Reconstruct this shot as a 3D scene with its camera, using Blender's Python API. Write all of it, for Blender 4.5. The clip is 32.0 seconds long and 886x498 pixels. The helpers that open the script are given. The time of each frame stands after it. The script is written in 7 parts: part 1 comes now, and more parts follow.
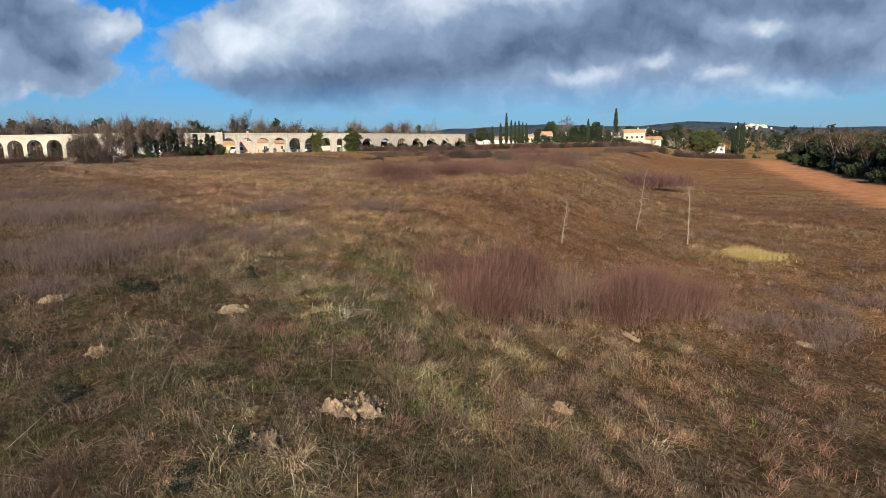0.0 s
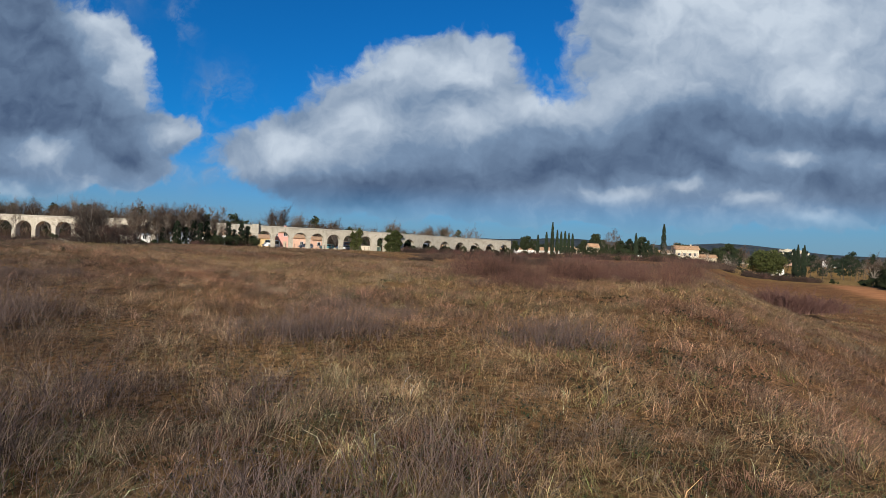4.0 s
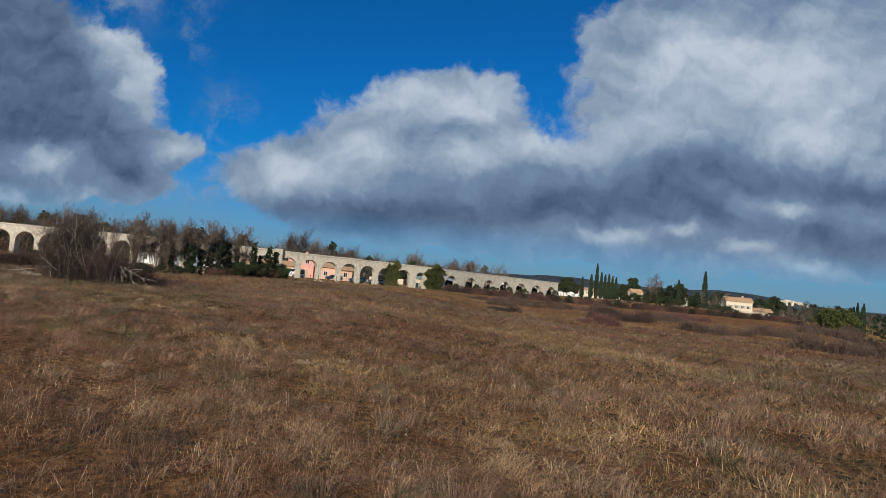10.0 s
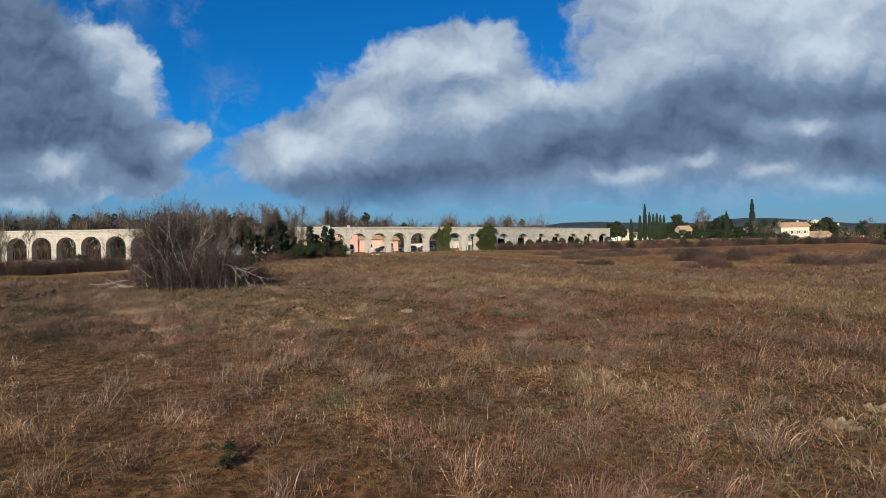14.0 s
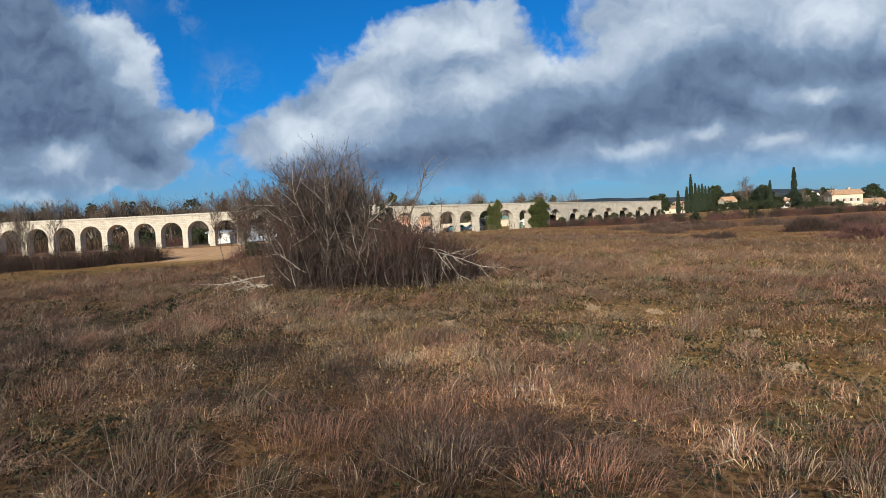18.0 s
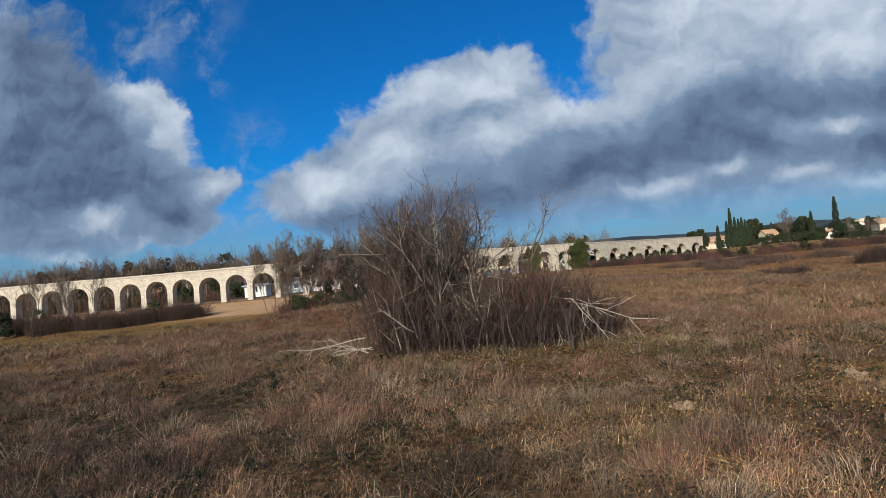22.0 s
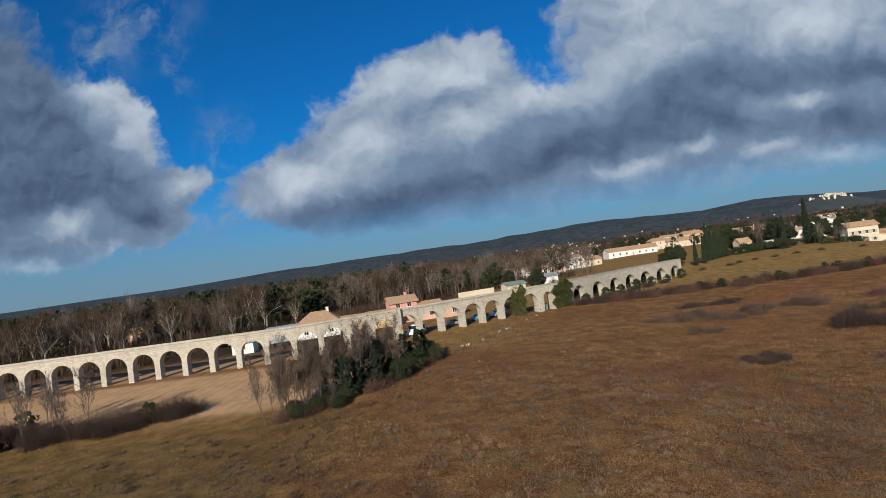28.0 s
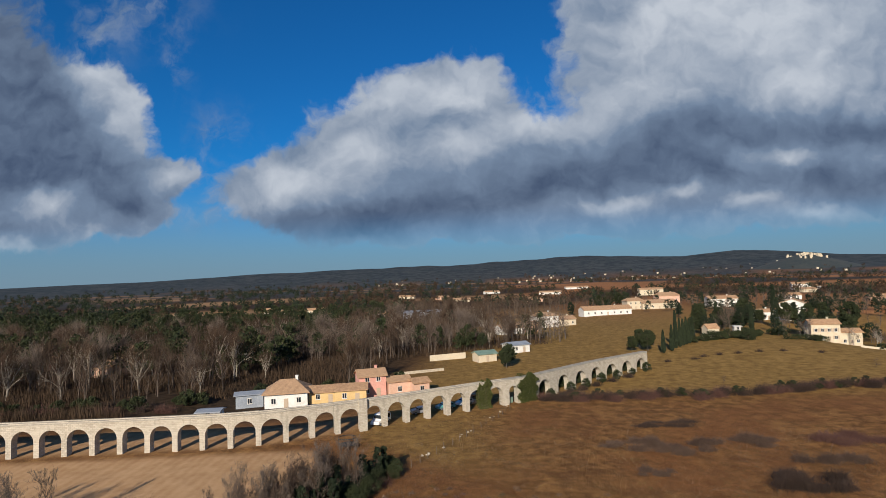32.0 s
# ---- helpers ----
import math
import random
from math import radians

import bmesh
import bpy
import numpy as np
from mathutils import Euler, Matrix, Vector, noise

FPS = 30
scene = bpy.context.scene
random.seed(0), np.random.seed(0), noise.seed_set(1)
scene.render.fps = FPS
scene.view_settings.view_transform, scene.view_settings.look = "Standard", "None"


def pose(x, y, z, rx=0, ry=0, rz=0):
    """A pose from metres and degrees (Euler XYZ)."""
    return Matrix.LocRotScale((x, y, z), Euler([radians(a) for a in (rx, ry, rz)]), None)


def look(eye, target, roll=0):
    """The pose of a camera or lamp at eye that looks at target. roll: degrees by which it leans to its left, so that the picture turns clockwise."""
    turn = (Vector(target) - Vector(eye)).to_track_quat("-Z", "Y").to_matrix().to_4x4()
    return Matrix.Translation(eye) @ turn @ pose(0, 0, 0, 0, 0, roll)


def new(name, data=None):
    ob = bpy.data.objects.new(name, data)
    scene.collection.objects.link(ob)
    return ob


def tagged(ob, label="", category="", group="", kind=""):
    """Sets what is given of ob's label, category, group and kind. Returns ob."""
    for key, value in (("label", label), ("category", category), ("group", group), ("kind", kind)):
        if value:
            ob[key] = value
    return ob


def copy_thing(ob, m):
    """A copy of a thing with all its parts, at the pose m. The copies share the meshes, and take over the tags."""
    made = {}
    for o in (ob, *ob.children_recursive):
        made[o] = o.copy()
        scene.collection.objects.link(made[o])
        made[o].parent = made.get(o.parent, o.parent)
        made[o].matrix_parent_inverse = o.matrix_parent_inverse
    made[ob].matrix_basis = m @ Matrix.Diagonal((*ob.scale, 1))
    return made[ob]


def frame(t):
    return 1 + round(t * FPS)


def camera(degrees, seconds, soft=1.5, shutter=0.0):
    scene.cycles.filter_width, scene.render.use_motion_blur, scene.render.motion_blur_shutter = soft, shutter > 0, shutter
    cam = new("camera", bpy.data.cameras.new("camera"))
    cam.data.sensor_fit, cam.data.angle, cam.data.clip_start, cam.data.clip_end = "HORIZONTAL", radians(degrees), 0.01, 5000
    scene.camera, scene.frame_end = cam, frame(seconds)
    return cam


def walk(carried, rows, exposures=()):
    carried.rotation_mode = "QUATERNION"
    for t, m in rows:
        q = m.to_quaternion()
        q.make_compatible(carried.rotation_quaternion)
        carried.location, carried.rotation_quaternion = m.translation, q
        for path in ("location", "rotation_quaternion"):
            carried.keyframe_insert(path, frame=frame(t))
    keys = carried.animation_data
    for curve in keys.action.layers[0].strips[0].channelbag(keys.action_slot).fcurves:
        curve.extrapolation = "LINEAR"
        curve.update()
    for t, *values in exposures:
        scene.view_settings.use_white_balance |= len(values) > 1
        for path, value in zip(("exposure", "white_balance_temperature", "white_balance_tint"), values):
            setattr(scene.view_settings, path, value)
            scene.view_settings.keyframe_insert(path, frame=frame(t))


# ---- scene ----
cam = camera(76.75, 32.0, soft=0.9)
PATH = [
    (0.0, 0.69, 0.77, 0.40, -10.25, 0.94, 0.19),
    (0.5, 0.09, 2.06, 0.32, -12.23, 2.01, -0.04),
    (1.0, -0.48, 3.58, 0.13, -7.55, 5.57, -0.51),
    (1.5, -0.90, 5.18, -0.15, -6.02, 6.06, -0.52),
    (2.0, -1.28, 6.89, -0.35, -5.86, 4.34, 0.99),
    (2.5, -1.70, 8.65, -0.46, -7.43, 3.86, 1.52),
    (3.0, -2.14, 10.79, -0.68, -8.02, 2.00, 2.23),
    (3.5, -2.81, 13.23, -0.65, -2.65, -8.21, 2.53),
    (4.0, -4.14, 15.27, -0.68, 0.66, -2.12, 3.26),
    (4.5, -5.16, 17.29, -0.51, -2.96, 7.61, 3.37),
    (6.5, -10.49, 25.28, 0.72, -1.65, -3.66, 2.94),
    (7.0, -11.86, 27.31, 0.68, -2.72, -1.61, 2.72),
    (7.5, -13.17, 29.31, 0.64, -2.63, 0.59, 2.62),
    (8.0, -14.39, 31.27, 0.65, -3.94, 1.03, 3.12),
    (8.5, -15.52, 33.03, 0.66, -4.89, 0.70, 3.39),
    (9.0, -16.57, 34.55, 0.73, -0.00, -0.66, 3.43),
    (9.5, -17.85, 36.00, 0.69, 6.59, -4.61, 3.30),
    (10.0, -19.17, 37.35, 0.78, 3.86, -5.33, 2.69),
    (10.5, -20.44, 38.64, 0.96, -0.81, -4.15, 2.70),
    (11.0, -21.68, 39.82, 1.00, -2.08, -1.63, 2.68),
    (11.5, -22.85, 40.83, 0.99, -0.61, 0.07, 2.89),
    (12.0, -23.93, 41.60, 1.00, -0.29, 0.69, 3.18),
    (12.5, -24.94, 42.16, 0.90, -0.47, -0.05, 3.37),
    (13.0, -25.93, 42.56, 0.88, -0.81, 0.81, 3.53),
    (13.5, -26.77, 42.99, 0.86, -0.06, 1.48, 4.48),
    (15.5, -30.48, 47.67, 1.41, -1.51, -0.42, 5.55),
    (16.0, -32.37, 49.27, 1.23, 0.64, -0.76, 5.59),
    (16.5, -33.99, 50.57, 1.06, 1.26, -1.39, 5.61),
    (17.0, -35.37, 51.60, 0.87, -0.09, -1.71, 5.69),
    (17.5, -36.58, 52.28, 0.77, -1.33, -0.84, 5.69),
    (18.0, -37.71, 52.83, 0.82, -2.19, 2.77, 5.39),
    (18.5, -38.72, 53.25, 0.86, -2.24, 6.53, 5.37),
    (19.0, -39.49, 53.89, 0.81, -1.44, 10.22, 5.36),
    (19.5, -39.96, 54.72, 0.93, 3.13, 9.51, 6.40),
    (20.0, -40.26, 54.86, 1.01, 5.48, 6.82, 7.51),
    (20.5, -40.43, 55.13, 1.00, 3.46, 4.64, 7.52),
    (21.0, -40.57, 55.26, 1.05, 2.00, 5.38, 7.88),
    (21.5, -40.63, 55.23, 1.09, 2.53, 4.99, 7.85),
    (22.0, -40.68, 55.23, 1.06, 2.61, 4.89, 7.93),
    (22.5, -40.73, 55.16, 1.01, 2.45, 5.08, 8.10),
    (23.0, -40.68, 55.16, 1.14, 2.39, 4.85, 7.90),
    (23.5, -40.61, 55.10, 1.67, 2.28, 4.61, 7.62),
    (24.0, -40.52, 54.98, 2.56, 1.89, 2.74, 7.24),
    (24.5, -40.27, 54.83, 3.74, 1.48, 1.76, 5.55),
    (25.0, -40.10, 54.52, 5.11, 0.79, 3.06, 4.10),
    (25.5, -39.91, 54.31, 6.43, 0.79, 3.42, 2.60),
    (27.5, -40.26, 54.32, 11.74, -0.43, 7.13, 4.54),
    (28.0, -40.77, 54.17, 13.13, 1.30, 7.58, 5.74),
    (28.5, -40.49, 53.87, 14.63, 1.81, 3.45, 5.45),
    (29.0, -39.64, 53.23, 16.32, 3.45, 5.77, 4.45),
    (29.5, -39.19, 52.49, 18.07, 4.48, 2.10, 4.45),
    (30.0, -39.03, 52.04, 19.90, 5.03, 2.79, 4.52),
    (30.5, -38.93, 51.89, 21.88, 3.88, 3.50, 4.46),
    (31.0, -38.63, 51.58, 23.90, 3.16, 1.80, 4.06),
    (31.5, -38.20, 51.21, 25.91, 3.03, 1.33, 3.77),
    (32.0, -37.93, 50.78, 27.97, 3.01, 1.97, 3.80),
]
walk(cam, [(t, pose(x, y, z, 90 + p, r, w)) for t, x, y, z, p, r, w in PATH],
     exposures=[(0, 0.90, 6350, 11), (3.2, 0.86, 6300, 10), (4, 0.45, 6150, 9), (8, 0.60, 6200, 9), (9.5, 0.42, 6050, 8), (10, 0.26, 6050, 8), (10.8, 0.45, 6060, 8), (16, 0.50, 6100, 8), (18.9, 0.73, 6250, 9), (20, 0.40, 6100, 8), (21, 0.53, 6150, 9),
                (25, 0.40, 6150, 9), (29, 0.28, 6200, 9), (31, 0.28, 6450, 12), (32, 0.28, 6450, 12)])

# ---- sky, clouds and sun ----
SUN_ELEVATION, SUN_AZIMUTH = 23.3, 11.5     # shadows run ahead, this many degrees right of +y


class Nodes:
    """Short way to write node trees."""

    def __init__(self, tree):
        self.tree = tree
        tree.nodes.clear()

    def put(self, kind, inputs=(), **settings):
        n = self.tree.nodes.new(kind)
        for k, v in settings.items():
            setattr(n, k, v)
        for k, v in dict(inputs).items():
            if isinstance(v, bpy.types.NodeSocket):
                self.tree.links.new(v, n.inputs[k])
            else:
                n.inputs[k].default_value = v
        return n

    def math(self, op, a, b=0.0, c=0.0, clamp=False):
        return self.put("ShaderNodeMath", {0: a, 1: b, 2: c}, operation=op, use_clamp=clamp).outputs[0]

    def vec(self, op, a, b=(0, 0, 0)):
        n = self.put("ShaderNodeVectorMath", {0: a, 1: b}, operation=op)
        return n.outputs["Value"] if op in ("DOT_PRODUCT", "LENGTH") else n.outputs[0]

    def noise(self, vector, scale, detail=4.0, rough=0.55, distortion=0.0):
        return self.put("ShaderNodeTexNoise", {"Vector": vector, "Scale": scale, "Detail": detail, "Roughness": rough, "Distortion": distortion})

    def mix(self, fac, a, b, blend="MIX"):
        n = self.put("ShaderNodeMix", {0: fac, 6: a, 7: b}, data_type="RGBA", blend_type=blend)
        return n.outputs[2]

    def step(self, value, low, high):
        return self.put("ShaderNodeMapRange", {0: value, 1: low, 2: high}, interpolation_type="SMOOTHSTEP").outputs[0]


# cloud masses, their sunlit heads and grey undersides: slopes right and up from the +y axis, with half widths
COVER = [(-0.12, 0.31, 0.15, 0.095), (-0.02, 0.315, 0.085, 0.08), (-0.27, 0.21, 0.14, 0.085), (-0.38, 0.18, 0.10, 0.045), (-0.20, 0.13, 0.20, 0.06),
         (0.05, 0.175, 0.25, 0.085), (0.28, 0.19, 0.20, 0.085), (0.37, 0.41, 0.19, 0.115), (0.42, 0.52, 0.20, 0.08), (0.55, 0.36, 0.30, 0.16), (0.62, 0.45, 0.30, 0.20),
         (0.62, 0.20, 0.28, 0.11), (0.45, 0.11, 0.28, 0.04), (0.15, 0.085, 0.30, 0.02), (-0.88, 0.33, 0.18, 0.14), (-1.02, 0.50, 0.20, 0.20),
         (-0.70, 0.36, 0.08, 0.07), (-0.72, 0.22, 0.14, 0.09), (-0.56, 0.215, 0.045, 0.035), (-0.82, 0.12, 0.14, 0.04), (-0.66, 0.14, 0.10, 0.035),
         (-0.98, 0.20, 0.2, 0.1)]
WISPS = [(-0.62, 0.54, 0.09, 0.06), (-0.717, 0.479, 0.05, 0.05), (-0.557, 0.432, 0.03, 0.05), (-0.48, 0.28, 0.05, 0.05), (-0.46, 0.14, 0.10, 0.03)]
BRIGHT = [(-0.655, 0.345, 0.05, 0.065), (-0.72, 0.41, 0.05, 0.03), (-0.555, 0.217, 0.035, 0.025), (-0.80, 0.162, 0.06, 0.03), (-0.88, 0.085, 0.06, 0.02),
          (-0.30, 0.178, 0.08, 0.035), (-0.37, 0.205, 0.05, 0.03), (-0.22, 0.24, 0.08, 0.04), (-0.13, 0.345, 0.12, 0.045), (0.00, 0.345, 0.06, 0.04), (-0.03, 0.236, 0.06, 0.03),
          (0.12, 0.275, 0.10, 0.03), (0.307, 0.321, 0.10, 0.04), (0.37, 0.44, 0.15, 0.07), (0.576, 0.315, 0.10, 0.05), (0.56, 0.44, 0.22, 0.09),
          (0.233, 0.117, 0.07, 0.014), (0.379, 0.133, 0.03, 0.012), (0.473, 0.115, 0.04, 0.015), (0.547, 0.197, 0.04, 0.02), (0.592, 0.091, 0.05, 0.012)]
DARK = [(-0.30, 0.105, 0.12, 0.03), (-0.16, 0.104, 0.12, 0.03), (-0.005, 0.131, 0.12, 0.032), (0.148, 0.170, 0.11, 0.033), (0.30, 0.195, 0.12, 0.035), (0.42, 0.252, 0.10, 0.03),
        (0.616, 0.238, 0.12, 0.03), (0.644, 0.147, 0.10, 0.03), (0.36, 0.165, 0.12, 0.025), (-0.825, 0.251, 0.12, 0.065), (-0.874, 0.42, 0.09, 0.12), (-0.70, 0.21, 0.07, 0.045),
        (-0.97, 0.30, 0.12, 0.18), (-0.66, 0.165, 0.06, 0.025), (-0.90, 0.55, 0.12, 0.08), (-0.78, 0.32, 0.05, 0.05)]


def make_world():
    world = bpy.data.worlds.new("sky")
    scene.world = world
    world.use_nodes = True
    n = Nodes(world.node_tree)
    way = n.put("ShaderNodeTexCoord").outputs["Generated"]
    part = n.put("ShaderNodeSeparateXYZ", {0: way})
    x, y, z = part.outputs
    ahead = n.math("MAXIMUM", y, 0.08)
    flat = n.put("ShaderNodeCombineXYZ", {0: n.math("DIVIDE", x, ahead), 1: n.math("DIVIDE", z, ahead), 2: 0.0}).outputs[0]
    puff = n.noise(flat, 9.0, 4.0, 0.55)
    swirl = n.vec("MULTIPLY", n.vec("SUBTRACT", puff.outputs["Color"], (0.5, 0.5, 0.5)), (0.11, 0.085, 0.0))
    warped = n.vec("ADD", flat, swirl)

    def masses(rows):
        total = 0.0
        for u, v, w, h in rows:
            d = n.vec("MULTIPLY", n.vec("SUBTRACT", warped, (u, v, 0)), (1 / w, 1 / h, 0))
            g = n.math("EXPONENT", n.math("MULTIPLY", n.vec("DOT_PRODUCT", d, d), -1.0))
            total = g if isinstance(total, float) else n.math("ADD", total, g)
        return total

    cover, bright, dark = masses(COVER), masses(BRIGHT), masses(DARK)
    fine = n.noise(warped, 22.0, 6.0, 0.58).outputs["Fac"]
    broad = n.noise(n.vec("MULTIPLY", warped, (1.0, 1.6, 1.0)), 6.5, 4.0, 0.55).outputs["Fac"]
    density = n.math("ADD", cover, n.math("MULTIPLY", n.math("SUBTRACT", fine, 0.5), 0.62))
    density = n.math("ADD", density, n.math("MULTIPLY", n.math("SUBTRACT", broad, 0.5), 0.5))
    mask_front = n.math("MULTIPLY", n.step(density, 0.46, 0.78), n.math("ADD", 0.25, n.math("MULTIPLY", n.step(n.vec("DOT_PRODUCT", flat, (0, 1, 0)), 0.035, 0.13), 0.75)))
    thin = n.math("MULTIPLY", n.math("MINIMUM", masses(WISPS), 1.0), n.math("MULTIPLY", n.step(n.noise(warped, 13.0, 5.0, 0.6).outputs["Fac"], 0.42, 0.72), 0.75))
    mask_front = n.math("MAXIMUM", mask_front, thin)
    # overhead and behind: loose broken cloud, as in front
    over = n.vec("DIVIDE", way, n.put("ShaderNodeCombineXYZ", {0: n.math("MAXIMUM", z, 0.05), 1: n.math("MAXIMUM", z, 0.05), 2: 1.0}).outputs[0])
    mask_back = n.math("MULTIPLY", n.step(n.noise(over, 0.8, 5.0, 0.6).outputs["Fac"], 0.48, 0.62), n.step(z, 0.0, 0.12))
    front = n.step(y, 0.25, 0.5)
    mask = n.put("ShaderNodeMix", {0: front, 2: mask_back, 3: mask_front}).outputs[0]
    # sunlit heads, grey-blue undersides; billows catch the light on their upper sides
    above = n.noise(n.vec("ADD", warped, (-0.006, 0.016, 0.0)), 22.0, 6.0, 0.58).outputs["Fac"]
    lump = n.noise(warped, 12.0, 3.0, 0.5).outputs["Fac"]
    lump_above = n.noise(n.vec("ADD", warped, (-0.010, 0.028, 0.0)), 12.0, 3.0, 0.5).outputs["Fac"]
    lit = n.math("ADD", n.math("MULTIPLY", n.math("SUBTRACT", broad, 0.5), 0.40), n.math("MULTIPLY", n.math("SUBTRACT", fine, above), 0.26))
    lit = n.math("ADD", lit, n.math("MULTIPLY", n.math("SUBTRACT", lump, lump_above), 0.50))
    lit = n.math("ADD", lit, n.math("MULTIPLY", n.math("MINIMUM", bright, 1.1), 0.36))
    lit = n.math("SUBTRACT", n.math("ADD", lit, 0.50), n.math("MULTIPLY", n.math("MINIMUM", dark, 1.0), 0.32))
    lit = n.math("ADD", lit, n.math("MULTIPLY", n.step(density, 1.2, 0.4), 0.10))
    ramp = n.put("ShaderNodeValToRGB", {0: lit})
    e = ramp.color_ramp.elements
    e[0].position, e[0].color = 0.0, (0.074, 0.115, 0.205, 1)
    e[1].position, e[1].color = 1.0, (0.72, 0.79, 0.87, 1)
    mid = e.new(0.5)
    mid.color = (0.240, 0.332, 0.470, 1)
    air = n.put("ShaderNodeTexSky", {}, sky_type="NISHITA", sun_disc=False, sun_elevation=radians(SUN_ELEVATION), sun_rotation=radians(180 + SUN_AZIMUTH),
                altitude=200, air_density=1.0, dust_density=0.3, ozone_density=2.5).outputs[0]
    blue = n.mix(1.0, n.vec("MULTIPLY", air, (0.075, 0.075, 0.075)), (0.12, 0.90, 1.62, 1), "MULTIPLY")
    low = n.step(z, 0.20, 0.0)
    haze = n.mix(n.math("MULTIPLY", low, 0.85), blue, (0.270, 0.375, 0.480, 1))
    sky = n.mix(n.math("MULTIPLY", mask, n.step(z, -0.01, 0.10)), haze, ramp.outputs[0])
    back = n.put("ShaderNodeBackground", {"Color": sky, "Strength": 0.60})
    n.put("ShaderNodeOutputWorld", {"Surface": back.outputs[0]})


make_world()
sun = new("sun", bpy.data.lights.new("sun", "SUN"))
sun.data.energy, sun.data.angle, sun.data.color = 5.0, radians(0.5), (1.0, 0.89, 0.73)
a = radians(SUN_AZIMUTH)
sun.matrix_world = look((0, 0, 60), (math.sin(a) * 100, math.cos(a) * 100, 60 - 100 * math.tan(radians(SUN_ELEVATION))))

# ---- materials ----
def material(name, build):
    m = bpy.data.materials.new(name)
    m.use_nodes = True
    n = Nodes(m.node_tree)
    shader = n.put("ShaderNodeBsdfPrincipled", build(n))
    n.put("ShaderNodeOutputMaterial", {"Surface": shader.outputs[0]})
    return m


def place(n):
    return n.put("ShaderNodeNewGeometry").outputs["Position"]


def bump(n, height, strength, distance):
    return n.put("ShaderNodeBump", {"Height": height, "Strength": strength, "Distance": distance}).outputs[0]


def mottled(name, dark, light, scale, rough=0.9, relief=0.3, grain=8.0, stain=None, spread=(0.3, 0.7)):
    """A surface of two tones with grain, large stains and relief, at real size."""
    def build(n):
        p = place(n)
        big, small = n.noise(p, scale, 5.0, 0.6).outputs["Fac"], n.noise(p, scale * grain, 4.0, 0.65).outputs["Fac"]
        f = n.math("ADD", n.math("MULTIPLY", big, 0.6), n.math("MULTIPLY", small, 0.4))
        c = n.mix(n.step(f, *spread), tuple(0.9 * k for k in dark) + (1,), tuple(0.9 * k for k in light) + (1,))
        if stain:
            c = n.mix(n.math("MULTIPLY", n.step(n.noise(p, scale * 0.35, 4.0, 0.7).outputs["Fac"], 0.5, 0.68), 0.7), c, (*stain, 1))
        return {"Base Color": c, "Roughness": rough, "Normal": bump(n, small, relief, 0.03)}
    return material(name, build)


def tinted(name, dark, light, rough=0.85, through_light=0.0):
    """Blades, twigs and leaves: every island its own tone."""
    def build(n):
        r = n.put("ShaderNodeNewGeometry").outputs["Random Per Island"]
        big = n.noise(place(n), 0.13, 3.0).outputs["Fac"]
        f = n.math("ADD", n.math("MULTIPLY", r, 0.75), n.math("MULTIPLY", n.math("SUBTRACT", big, 0.5), 0.9), clamp=True)
        return {"Base Color": n.mix(f, tuple(0.86 * k for k in dark) + (1,), tuple(0.86 * k for k in light) + (1,)), "Roughness": rough, "Specular IOR Level": 0.25}
    return material(name, build)


def plain(name, colour, rough=0.6, metal=0.0):
    def build(n):
        v = n.noise(place(n), 3.0, 4.0).outputs["Fac"]
        c = n.mix(v, tuple(k * 0.8 for k in colour) + (1,), tuple(min(1, k * 1.12) for k in colour) + (1,))
        return {"Base Color": c, "Roughness": rough, "Metallic": metal}
    return material(name, build)


